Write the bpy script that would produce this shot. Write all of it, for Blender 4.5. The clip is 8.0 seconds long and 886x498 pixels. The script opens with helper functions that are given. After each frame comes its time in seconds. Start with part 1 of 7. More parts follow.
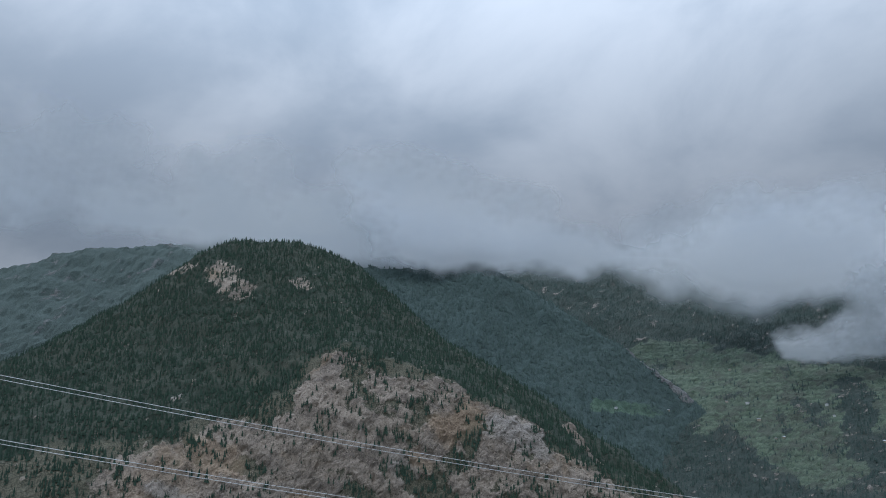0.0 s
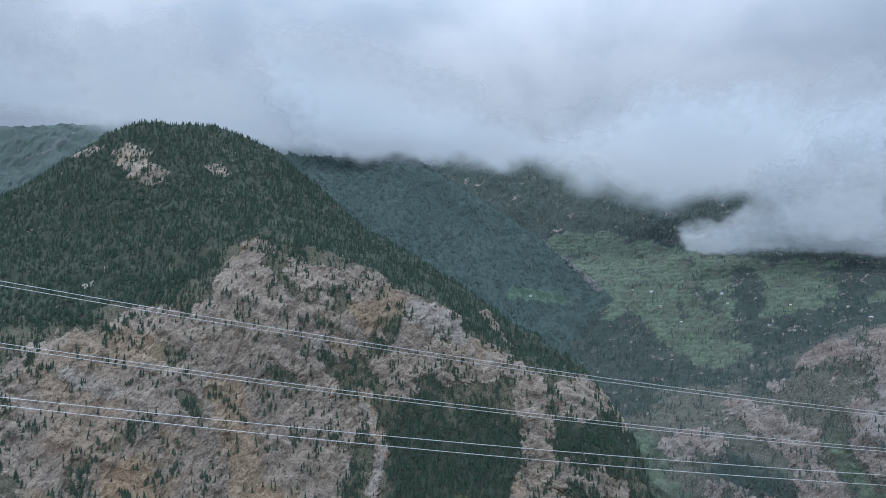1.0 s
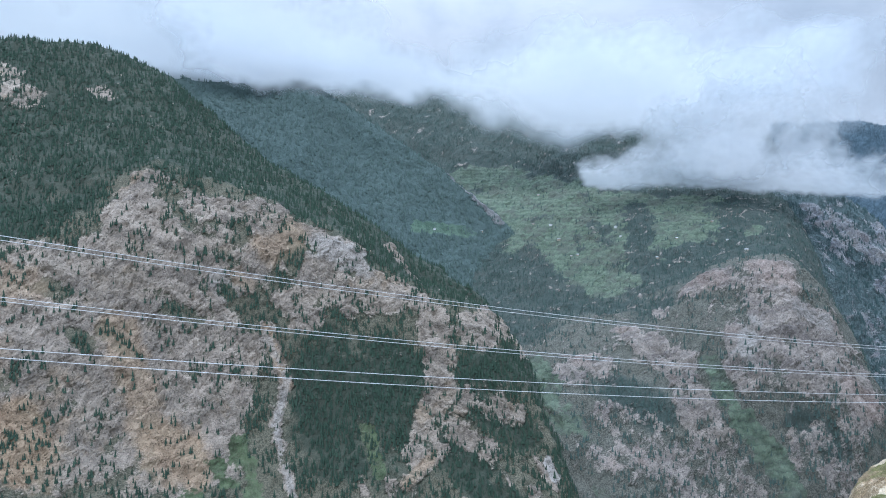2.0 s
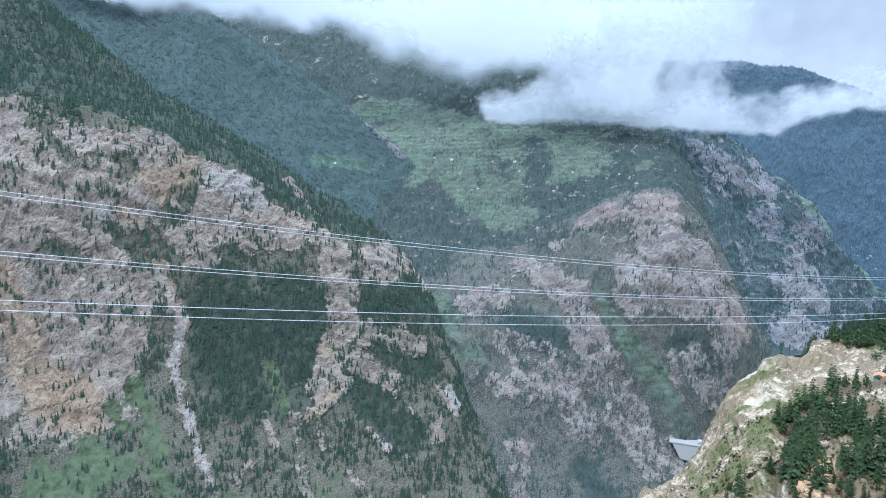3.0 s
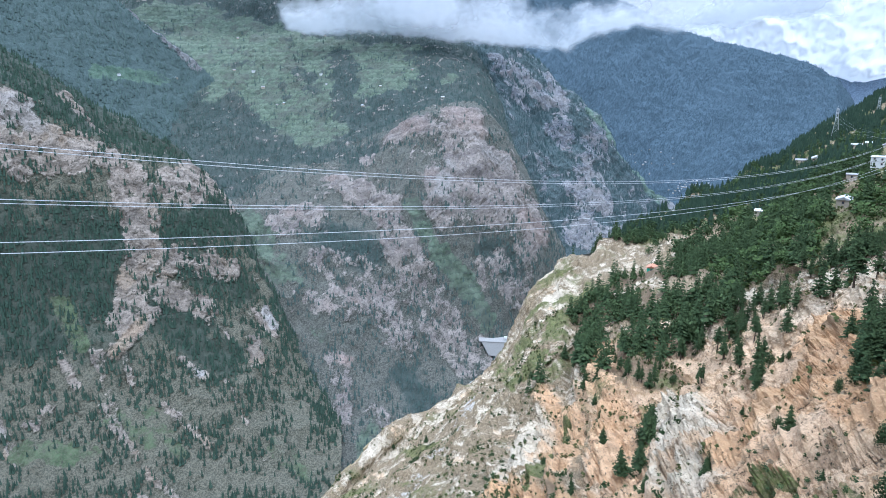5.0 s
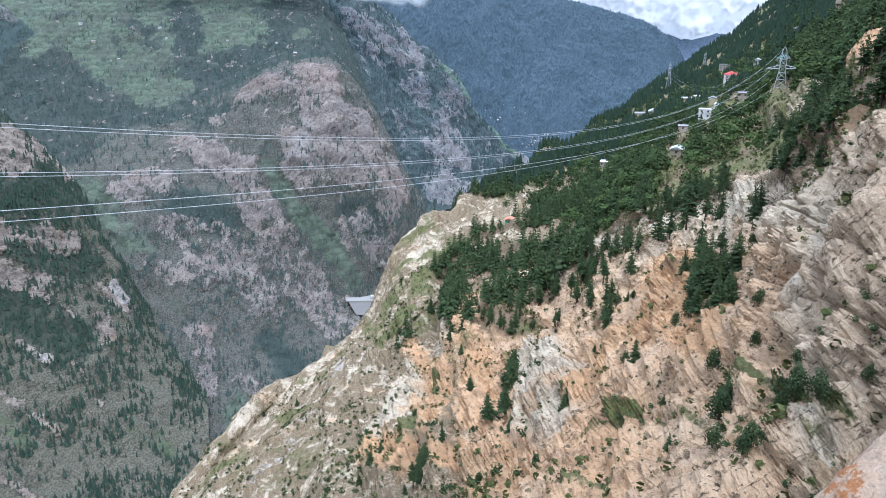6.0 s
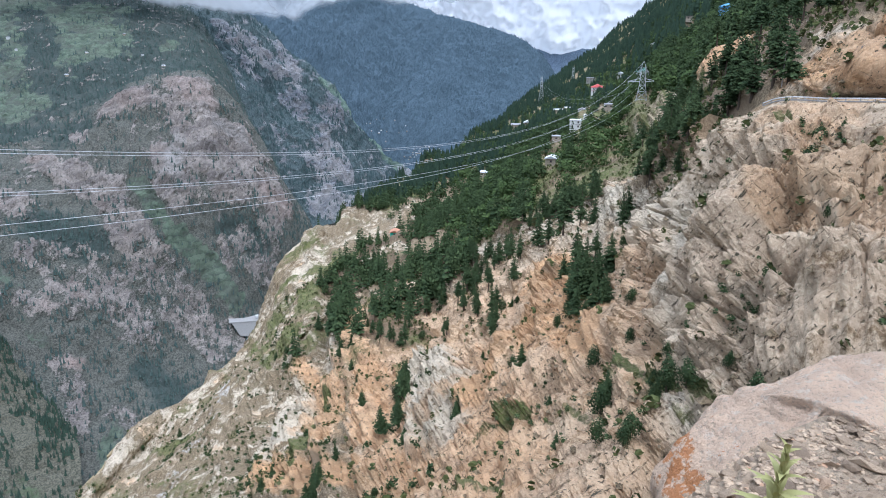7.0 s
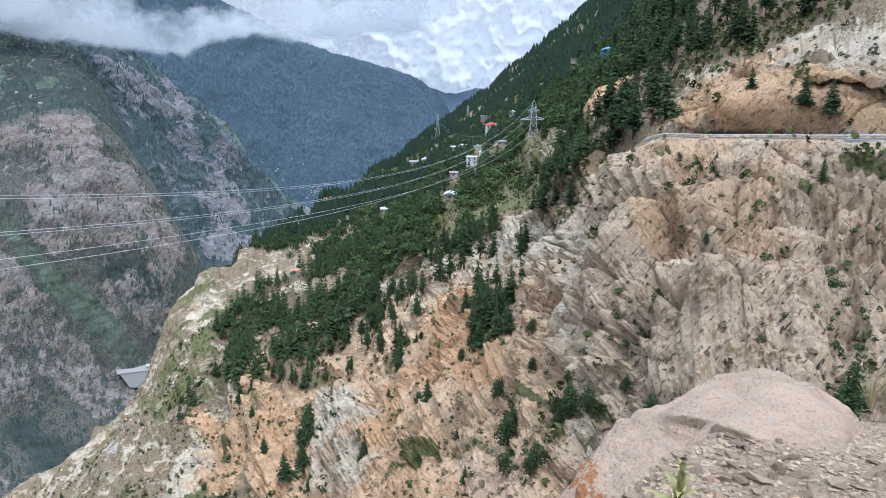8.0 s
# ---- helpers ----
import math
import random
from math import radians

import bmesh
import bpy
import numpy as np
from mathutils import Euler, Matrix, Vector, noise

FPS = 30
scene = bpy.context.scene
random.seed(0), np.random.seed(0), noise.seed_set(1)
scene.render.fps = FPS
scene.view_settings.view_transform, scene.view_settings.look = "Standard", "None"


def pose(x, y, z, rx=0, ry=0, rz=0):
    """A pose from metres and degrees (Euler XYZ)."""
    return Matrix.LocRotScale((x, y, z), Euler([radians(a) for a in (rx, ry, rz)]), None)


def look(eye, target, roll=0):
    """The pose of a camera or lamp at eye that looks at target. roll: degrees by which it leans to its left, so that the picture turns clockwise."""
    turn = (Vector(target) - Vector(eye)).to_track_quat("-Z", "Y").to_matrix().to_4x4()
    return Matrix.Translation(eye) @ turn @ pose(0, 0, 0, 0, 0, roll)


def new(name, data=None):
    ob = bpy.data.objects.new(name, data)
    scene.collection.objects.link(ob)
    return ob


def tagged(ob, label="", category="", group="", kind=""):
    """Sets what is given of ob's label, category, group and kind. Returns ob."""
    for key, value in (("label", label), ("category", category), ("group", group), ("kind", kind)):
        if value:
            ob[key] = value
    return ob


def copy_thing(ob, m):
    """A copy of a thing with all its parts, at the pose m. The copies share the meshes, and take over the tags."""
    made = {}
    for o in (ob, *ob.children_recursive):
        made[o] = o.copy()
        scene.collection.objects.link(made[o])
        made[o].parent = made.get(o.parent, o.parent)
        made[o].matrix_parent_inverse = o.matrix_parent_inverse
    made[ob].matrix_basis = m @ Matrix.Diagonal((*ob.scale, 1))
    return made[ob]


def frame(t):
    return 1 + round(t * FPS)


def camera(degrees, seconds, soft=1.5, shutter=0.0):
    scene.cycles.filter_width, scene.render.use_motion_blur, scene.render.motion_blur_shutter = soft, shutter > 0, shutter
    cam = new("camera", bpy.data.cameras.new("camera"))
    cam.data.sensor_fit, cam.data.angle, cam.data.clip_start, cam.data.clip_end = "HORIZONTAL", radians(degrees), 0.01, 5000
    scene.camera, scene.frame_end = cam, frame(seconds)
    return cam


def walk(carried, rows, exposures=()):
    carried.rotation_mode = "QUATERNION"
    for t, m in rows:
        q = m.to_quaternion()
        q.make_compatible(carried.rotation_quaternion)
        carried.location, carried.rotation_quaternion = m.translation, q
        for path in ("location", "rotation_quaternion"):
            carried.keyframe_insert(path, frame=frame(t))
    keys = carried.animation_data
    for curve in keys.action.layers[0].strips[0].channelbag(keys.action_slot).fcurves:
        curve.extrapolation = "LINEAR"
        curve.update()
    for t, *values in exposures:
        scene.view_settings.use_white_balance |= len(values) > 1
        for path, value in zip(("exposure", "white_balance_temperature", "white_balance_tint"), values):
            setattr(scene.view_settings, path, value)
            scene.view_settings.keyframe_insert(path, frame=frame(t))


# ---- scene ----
# ---------------------------------------------------------------- camera
cam = camera(65.7, 8.0, soft=1.0)
PATH = [
    (0.0, -0.05, 0.5, 1.60, 104.40, 0.04, -0.01),
    (0.5, -0.05, 0.48, 1.60, 98.79, 0.10, -3.30),
    (1.0, -0.04, 0.46, 1.60, 95.23, 0.12, -6.55),
    (1.5, -0.04, 0.44, 1.60, 92.47, 0.14, -10.34),
    (3.0, -0.03, 0.38, 1.60, 84.14, 0.19, -22.70),
    (3.5, -0.02, 0.36, 1.60, 82.04, 0.14, -26.24),
    (4.0, -0.02, 0.34, 1.60, 80.73, 0.18, -29.85),
    (5.5, 0, 0.26, 1.60, 74.85, 0.13, -43.81),
    (6.0, 0, 0.18, 1.62, 73.57, 0.06, -50.09),
    (6.5, 0, 0.06, 1.60, 73.54, -0.04, -55.35),
    (7.0, 0, 0, 1.60, 74.63, -0.17, -59.86),
    (7.5, 0, -0.015, 1.60, 76.22, -0.26, -64.05),
    (8.0, 0, 0, 1.60, 77.71, -0.35, -68.24),
]
EXPOSURES = [(0.0, -1.4, 5780, 9), (0.5, -1.2, 5700, 9), (1.0, -0.82, 5640, 9), (1.5, -0.55, 5600, 9), (3.0, 0.02, 5340, 9),
             (4.0, 0.02, 5340, 9), (5.5, 0.02, 5460, 13), (6.5, -0.18, 5700, 14), (8.0, -0.25, 5680, 12)]
walk(cam, [(t, pose(x, y, z, rx, ry, rz)) for t, x, y, z, rx, ry, rz in PATH], EXPOSURES)

# ---------------------------------------------------------------- sky and sun
world = bpy.data.worlds.new("overcast_sky")
scene.world = world
world.use_nodes = True
SUN_UP, SUN_ROUND = 60.0, 212.0


def sky_nodes():
    nt = world.node_tree
    nt.nodes.clear()
    L = nt.links.new
    out = nt.nodes.new("ShaderNodeOutputWorld")
    bg = nt.nodes.new("ShaderNodeBackground")
    sky = nt.nodes.new("ShaderNodeTexSky")
    sky.sky_type, sky.sun_disc = "NISHITA", False
    sky.sun_elevation, sky.sun_rotation = radians(SUN_UP), radians(SUN_ROUND)
    co = nt.nodes.new("ShaderNodeTexCoord")
    mp = nt.nodes.new("ShaderNodeMapping")
    mp.inputs["Scale"].default_value = (1.0, 1.0, 1.5)
    mp.inputs["Location"].default_value = (0.7, 2.1, 0.4)
    L(co.outputs["Generated"], mp.inputs["Vector"])
    n1 = nt.nodes.new("ShaderNodeTexNoise")
    n1.inputs["Scale"].default_value, n1.inputs["Detail"].default_value = 3.2, 8.0
    n1.inputs["Roughness"].default_value, n1.inputs["Distortion"].default_value = 0.55, 0.3
    L(mp.outputs["Vector"], n1.inputs["Vector"])
    ramp = nt.nodes.new("ShaderNodeValToRGB")
    ramp.color_ramp.interpolation = "EASE"
    ramp.color_ramp.elements[0].position, ramp.color_ramp.elements[0].color = 0.32, (0.56, 0.64, 0.74, 1)
    ramp.color_ramp.elements[1].position, ramp.color_ramp.elements[1].color = 0.70, (0.86, 0.92, 1.0, 1)
    L(n1.outputs["Fac"], ramp.inputs["Fac"])
    sep = nt.nodes.new("ShaderNodeSeparateXYZ")
    L(co.outputs["Generated"], sep.inputs[0])
    up = nt.nodes.new("ShaderNodeMapRange")
    up.interpolation_type = "SMOOTHSTEP"
    up.inputs["From Min"].default_value, up.inputs["From Max"].default_value = 0.18, 1.0
    up.inputs["To Min"].default_value, up.inputs["To Max"].default_value = 0.95, 4.6
    L(sep.outputs["Z"], up.inputs["Value"])
    mul = nt.nodes.new("ShaderNodeVectorMath")
    mul.operation = "SCALE"
    L(ramp.outputs["Color"], mul.inputs[0])
    L(up.outputs["Result"], mul.inputs["Scale"])
    dim = nt.nodes.new("ShaderNodeVectorMath")
    dim.operation = "SCALE"
    dim.inputs["Scale"].default_value = 0.06
    L(sky.outputs["Color"], dim.inputs[0])
    mix = nt.nodes.new("ShaderNodeMix")
    mix.data_type = "RGBA"
    mix.inputs["Factor"].default_value = 0.93
    L(dim.outputs[0], mix.inputs["A"])
    L(mul.outputs[0], mix.inputs["B"])
    L(mix.outputs["Result"], bg.inputs["Color"])
    L(bg.outputs[0], out.inputs[0])


sky_nodes()
sun = new("sun", bpy.data.lights.new("sun", "SUN"))
sun.data.energy, sun.data.angle, sun.data.color = 1.5, radians(10), (1.0, 0.93, 0.82)
sun.matrix_world = look((math.sin(radians(SUN_ROUND)) * 60, math.cos(radians(SUN_ROUND)) * 60, 60 * math.tan(radians(SUN_UP))), (0, 0, 0))
# ---------------------------------------------------------------- noise and lofts
rng = np.random.default_rng(7)
PERM = np.random.default_rng(11).permutation(4096)
GRAD = np.random.default_rng(12).normal(size=(4096, 3))
GRAD /= np.linalg.norm(GRAD, axis=1)[:, None]
JIT = np.random.default_rng(13).random((4096, 3))


def hashed(i, j, k):
    return PERM[(PERM[(PERM[i & 4095] + j) & 4095] + k) & 4095]


def perlin(p):
    """Gradient noise of an (n, 3) array, about -0.7 to 0.7."""
    b = np.floor(p).astype(np.int64)
    f = p - b
    w = f * f * f * (f * (f * 6 - 15) + 10)
    total = np.zeros(len(p))
    for a in (0, 1):
        for c in (0, 1):
            for d in (0, 1):
                g = GRAD[hashed(b[:, 0] + a, b[:, 1] + c, b[:, 2] + d)]
                wa = w[:, 0] if a else 1 - w[:, 0]
                wc = w[:, 1] if c else 1 - w[:, 1]
                wd = w[:, 2] if d else 1 - w[:, 2]
                total += ((f - (a, c, d)) * g).sum(1) * wa * wc * wd
    return total


def fbm(p, size, octaves=4, gain=0.5):
    total, amp = np.zeros(len(p)), 1.0
    for o in range(octaves):
        total += amp * perlin(p * (2.03 ** o / size) + 17.3 * o)
        amp *= gain
    return total


def ridged(p, size, octaves=4, gain=0.55):
    total, amp = np.zeros(len(p)), 1.0
    for o in range(octaves):
        total += amp * (0.5 - np.abs(perlin(p * (2.03 ** o / size) + 9.1 * o)) * 2)
        amp *= gain
    return total


def blocks(p, size, sharp=45):
    """Broken rock: a tilted, offset facet for each cell, and how near the point is to a crack."""
    q = p / size
    b = np.floor(q).astype(np.int64)
    best, second = np.full(len(q), 9.0), np.full(len(q), 9.0)
    facet, total = np.zeros(len(q)), np.full(len(q), 1e-9)
    for a in (-1, 0, 1):
        for c in (-1, 0, 1):
            for d in (-1, 0, 1):
                h = hashed(b[:, 0] + a, b[:, 1] + c, b[:, 2] + d)
                off = b + (a, c, d) + JIT[h] - q
                dist = (off * off).sum(1)
                second = np.minimum(second, np.maximum(best, dist))
                best = np.minimum(best, dist)
                w = np.exp(-sharp * dist)
                facet += w * ((off * GRAD[h]).sum(1) * 0.9 + JIT[h, 0] - 0.5)
                total += w
    return facet / total, np.sqrt(second) - np.sqrt(best)


def ledges(p, size, axes, stretch, seed):
    """Blocky rock: overlapping slabs with flat, tilted faces and sloping sides, the foremost showing; and the gap to the next."""
    q = (p @ np.array(axes).T) / (np.array(stretch) * size) + seed
    b = np.floor(q).astype(np.int64)
    top, under = np.full(len(q), -9.0), np.full(len(q), -9.0)
    for a in (-1, 0, 1):
        for c in (-1, 0, 1):
            for d in (-1, 0, 1):
                h = hashed(b[:, 0] + a, b[:, 1] + c, b[:, 2] + d)
                off = q - (b + (a, c, d) + 0.15 + 0.7 * JIT[h])
                rise = 0.9 * JIT[h, 1] + 0.55 * (off * GRAD[h]).sum(1) - 2.2 * np.clip(np.abs(off).max(1) - 0.36, 0, None)
                under = np.maximum(under, np.minimum(top, rise))
                top = np.maximum(top, rise)
    return top - 0.75, top - under


def spline(pts, at, k=0.5):
    """A smooth curve along axis 0 of pts, at the places given; k: how far it rounds its corners."""
    n = len(pts)
    i = np.clip(np.floor(at).astype(int), 0, n - 2)
    t = (at - i).reshape(-1, *([1] * (pts.ndim - 1)))
    p0, p1, p2, p3 = pts[np.maximum(i - 1, 0)], pts[i], pts[i + 1], pts[np.minimum(i + 2, n - 1)]
    m1, m2 = k * (p2 - p0), k * (p3 - p1)
    return p1 + t * (m1 + t * (3 * (p2 - p1) - 2 * m1 - m2 + t * (2 * (p1 - p2) + m1 + m2)))


def loft(rows, us, vs, k=0.38):
    net = np.array(rows, float)
    return spline(spline(net, vs, k).transpose(1, 0, 2), us).transpose(1, 0, 2)


def grid_normals(X):
    n = np.cross(np.gradient(X, axis=1), np.gradient(X, axis=0))
    n /= np.linalg.norm(n, axis=2)[..., None] + 1e-9
    return n


class Massif:
    """A slope lofted through its contour lines, with masks for what covers it."""

    def __init__(self, rows, nu, nv, v_last=None, vs=None):
        self.us = np.linspace(0, len(rows[0]) - 1, nu)
        self.vs = np.linspace(0, (len(rows) - 1) if v_last is None else v_last, nv) if vs is None else vs
        self.X = loft(rows, self.us, self.vs)
        self.N = grid_normals(self.X)
        self.U, self.V = np.meshgrid(self.us, self.vs)
        self.P = self.X.reshape(-1, 3)
        self.masks = {k: np.zeros(nu * nv) for k in ("rock", "grass", "warm", "pale", "bare", "wood", "proud", "sunk")}
        self.wob = None

    def zone(self, mask, a, b, radius, value=1.0, ragged=0.7):
        """A stretch along the line from a to b that is this many metres to each side."""
        a, b = np.array(a, float), np.array(b, float)
        ab = b - a
        t = np.clip(((self.P - a) @ ab) / max(ab @ ab, 1e-6), 0, 1)
        d = np.linalg.norm(self.P - a - t[:, None] * ab, axis=1)
        near = d < radius * 2.2
        if not near.any():
            return
        q = self.P[near]
        d = d[near] / radius + ragged * fbm(q, radius * 1.1, 5, 0.7)
        w = np.clip((1.3 - d) / 0.6, 0, 1)
        m = self.masks[mask]
        m[near] = m[near] * (1 - w) + value * w

    def fill(self, mask, v0, v1, u0=-1, u1=99, value=1.0, size=120, soft=0.25):
        V = self.V.ravel() + soft * 2 * fbm(self.P, size, 4)
        U = self.U.ravel() + soft * fbm(self.P + 500, size, 3)
        w = np.clip((V - v0) / soft, 0, 1) * np.clip((v1 - V) / soft, 0, 1) * np.clip((U - u0) / soft, 0, 1) * np.clip((u1 - U) / soft, 0, 1)
        m = self.masks[mask]
        m[:] = m * (1 - w) + value * w

    def weather(self, size, amount, outcrops, bias=0.55):
        """Break the rock up into outcrops with growth between them, and let some crop out elsewhere."""
        k = self.masks["rock"]
        n = fbm(self.P * (1, 1, 0.8), size, 5, 0.72)
        rib = ridged(self.P * (1, 1, 0.45) + 70, size * 1.6, 4, 0.6)
        g = self.masks["grass"]
        g[:] = np.clip(g + 0.9 * fbm(self.P + 900, size * 2.0, 5, 0.7) * (0.15 + g), 0, 1)
        k[:] = np.clip(k + amount * n * (0.25 + k) + outcrops * np.clip(rib - bias, 0, 1) * (self.V.ravel() > 0.2), 0, 1)

    def displace(self, amount):
        self.P += self.N.reshape(-1, 3) * amount[:, None]
        self.X = self.P.reshape(self.X.shape)
        self.N = grid_normals(self.X)
# ---- contour lines, from foot to crest
hill_a = [(12, 38, -73.6), (22, 45, -69.8), (31, 46, -63.9), (38, 44, -58.5), (41, 41, -56.4), (43, 39, -54.4), (45, 36, -52.5), (47, 34, -50.6), (48, 30, -47.9), (49, 26, -44.6), (48, 21, -40.5), (45, 16, -35.9), (42, 12, -31.6), (39, 9, -27.5), (36, 6, -24.6), (34, 4, -22.2), (33, 3, -21.5), (32, 1, -20.0), (32, -2, -19.2), (31, -4, -18.5), (30, -6, -18.5), (30, -8, -18.5), (30, -13, -19.8)]
hill_b = [(28, 86, -142.4), (44, 90, -117.6), (59, 87, -103.4), (69, 79, -89.7), (74, 75, -86.5), (78, 71, -81.9), (82, 66, -77.5), (82, 60, -72.5), (81, 50, -64.9), (78, 41, -57.8), (73, 32, -51.4), (66, 24, -43.9), (60, 17, -37.1), (54, 12, -32.1), (48, 8, -27.8), (45, 6, -24.9), (43, 4, -23.2), (42, 1, -21.7), (42, -2, -21.2), (41, -5, -20.2), (40, -8, -20.2), (39, -11, -20.2), (39, -18, -21.3)]
hill_c = [(43, 133, -191.1), (66, 135, -153.7), (87, 128, -133.1), (102, 117, -115.2), (109, 111, -111.0), (114, 104, -102.9), (120, 98, -97.1), (121, 88, -88.5), (119, 74, -79.2), (111, 58, -67.7), (102, 46, -58.0), (91, 32, -48.9), (81, 23, -41.2), (72, 17, -35.3), (64, 11, -30.1), (60, 7, -27.0), (57, 5, -25.0), (54, 1, -22.4), (53, -3, -21.4), (52, -6, -20.5), (51, -10, -20.5), (50, -14, -20.5), (50, -22, -21.7)]
hill_d = [(56, 171, -220.7), (86, 175, -180.2), (115, 170, -158.6), (134, 155, -136.7), (147, 150, -129.6), (155, 142, -119.6), (167, 135, -112.7), (170, 123, -103.1), (170, 106, -91.7), (155, 81, -76.3), (139, 62, -62.9), (124, 44, -51.7), (110, 31, -43.3), (96, 22, -36.0), (83, 14, -29.0), (77, 10, -25.3), (73, 6, -22.1), (70, 1, -19.8), (68, -4, -19.2), (66, -8, -18.2), (65, -13, -18.0), (63, -18, -18.0), (64, -28, -19.1)]
hill_e = [(65, 200, -240.0), (103, 211, -195.6), (140, 207, -173.5), (171, 196, -154.6), (186, 189, -142.3), (199, 182, -130.1), (214, 173, -120.8), (222, 162, -112.3), (225, 140, -100.1), (208, 109, -81.6), (187, 83, -65.0), (168, 60, -51.1), (149, 43, -41.4), (127, 29, -32.0), (108, 18, -23.8), (97, 12, -18.3), (92, 8, -15.5), (88, 2, -13.9), (85, -4, -13.4), (83, -10, -13.2), (82, -16, -12.3), (80, -23, -12.3), (80, -36, -13.1)]
hill_f = [(74, 228, -260.3), (118, 243, -209.3), (165, 245, -186.3), (203, 234, -166.7), (224, 228, -151.0), (244, 222, -135.1), (264, 214, -125.5), (279, 203, -117.2), (288, 180, -104.3), (275, 144, -87.3), (251, 112, -67.0), (231, 82, -50.5), (207, 59, -38.2), (185, 43, -28.5), (148, 25, -16.8), (127, 16, -8.5), (120, 10, -4.5), (113, 2, -3.9), (108, -6, -3.5), (104, -13, -3.2), (101, -20, -2.9), (99, -28, -2.9), (99, -44, -2.9)]
hill_g = [(77, 237, -264.8), (122, 251, -212.7), (170, 252, -188.4), (209, 241, -168.5), (231, 235, -151.8), (250, 229, -134.7), (271, 220, -125.1), (286, 208, -117.2), (296, 185, -104.5), (283, 148, -87.5), (259, 116, -67.1), (239, 85, -50.4), (215, 62, -38.1), (194, 45, -28.0), (157, 26, -16.0), (134, 16, -8.5), (126, 11, -4.5), (120, 2, -3.9), (115, -6, -3.5), (111, -14, -3.2), (108, -21, -2.9), (106, -30, -2.9), (105, -47, -2.9)]
hill_h = [(82, 252, -272.8), (132, 270, -220.4), (187, 278, -195.7), (233, 268, -175.4), (259, 264, -155.5), (288, 263, -132.7), (315, 255, -122.2), (340, 247, -117.2), (369, 230, -106.9), (372, 195, -90.0), (365, 163, -68.9), (367, 131, -49.7), (365, 105, -35.0), (341, 79, -19.8), (266, 45, -5.5), (218, 27, 3.5), (184, 16, 5.8), (130, 2, 6.1), (121, -6, 6.2), (116, -14, 5.7), (113, -22, 5.2), (110, -32, 5.2), (110, -49, 5.4)]
hill_i = [(88, 271, -283.4), (142, 292, -228.5), (204, 303, -200.7), (259, 298, -184.3), (291, 296, -161.9), (325, 297, -128.7), (361, 293, -118.7), (409, 297, -116.8), (483, 302, -109.2), (567, 296, -98.6), (685, 305, -79.9), (801, 285, -45.9), (817, 234, -13.2), (780, 180, 22.5), (641, 108, 39.1), (516, 63, 47.1), (428, 38, 46.8), (260, 4, 35.8), (210, -11, 31.1), (179, -22, 28.5), (157, -30, 24.1), (149, -43, 23.4), (146, -65, 24.1)]
hill_j = [(93, 285, -288.1), (151, 310, -231.1), (218, 323, -203.2), (282, 324, -190.7), (315, 321, -166.6), (354, 324, -124.3), (404, 327, -118.5), (485, 353, -120.5), (628, 392, -118.3), (842, 440, -108.3), (1188, 529, -84.7), (1507, 537, -15.2), (1634, 469, 72.9), (1656, 382, 147.3), (1676, 284, 228.4), (1588, 195, 269.3), (1494, 131, 293.2), (1300, 23, 313.7), (1098, -58, 317.0), (893, -110, 294.0), (687, -134, 256.4), (577, -165, 244.0), (502, -224, 246.5)]
hill_k = [(142, 438, -418.1), (221, 454, -361.1), (308, 456, -333.2), (387, 445, -320.7), (428, 435, -296.6), (473, 432, -254.3), (528, 428, -248.5), (615, 447, -250.5), (763, 477, -248.3), (984, 514, -238.3), (1334, 594, -214.7), (1658, 590, -145.2), (1788, 513, -57.1), (1812, 418, 17.3), (1834, 310, 98.4), (1747, 214, 139.3), (1654, 145, 163.2), (1460, 26, 183.7), (1258, -66, 187.0), (1052, -129, 164.0), (844, -164, 126.4), (731, -210, 114.0), (649, -289, 116.5)]
HILL = [hill_a, hill_b, hill_c, hill_d, hill_e, hill_f, hill_g, hill_h, hill_i, hill_j, hill_k]
main_a = [(-468, 599, -659), (-380, 658, -659), (-309, 694, -659), (-241, 721, -659), (-171, 741, -659), (-106, 753, -659), (-27, 760, -659), (54, 768, -645), (151, 775, -661), (250, 770, -654), (311, 770, -647), (359, 770, -651), (427, 770, -662)]
main_b = [(-585, 749, -615), (-475, 823, -615), (-386, 868, -615), (-301, 901, -615), (-214, 926, -615), (-132, 941, -615), (-33, 949, -615), (66, 948, -615), (183, 942, -598), (303, 932, -587), (375, 927, -576), (427, 915, -570), (504, 910, -575)]
main_c = [(-690, 883, -497), (-560, 970, -497), (-456, 1023, -497), (-355, 1062, -497), (-252, 1091, -497), (-156, 1109, -497), (-39, 1119, -497), (78, 1117, -497), (212, 1090, -493), (337, 1037, -495), (408, 1011, -507), (456, 979, -537), (524, 945, -568)]
main_d = [(-782, 1001, -339), (-635, 1100, -339), (-517, 1160, -339), (-403, 1204, -339), (-286, 1237, -339), (-177, 1258, -339), (-44, 1269, -339), (88, 1257, -336), (237, 1217, -354), (374, 1151, -403), (446, 1103, -455), (490, 1051, -515), (543, 980, -569)]
main_e = [(-850, 1087, -217), (-690, 1195, -192), (-561, 1261, -180), (-438, 1309, -168), (-310, 1345, -143), (-192, 1367, -119), (-48, 1369, -130), (94, 1347, -152), (252, 1296, -207), (399, 1227, -284), (476, 1178, -387), (516, 1106, -474), (562, 1015, -574)]
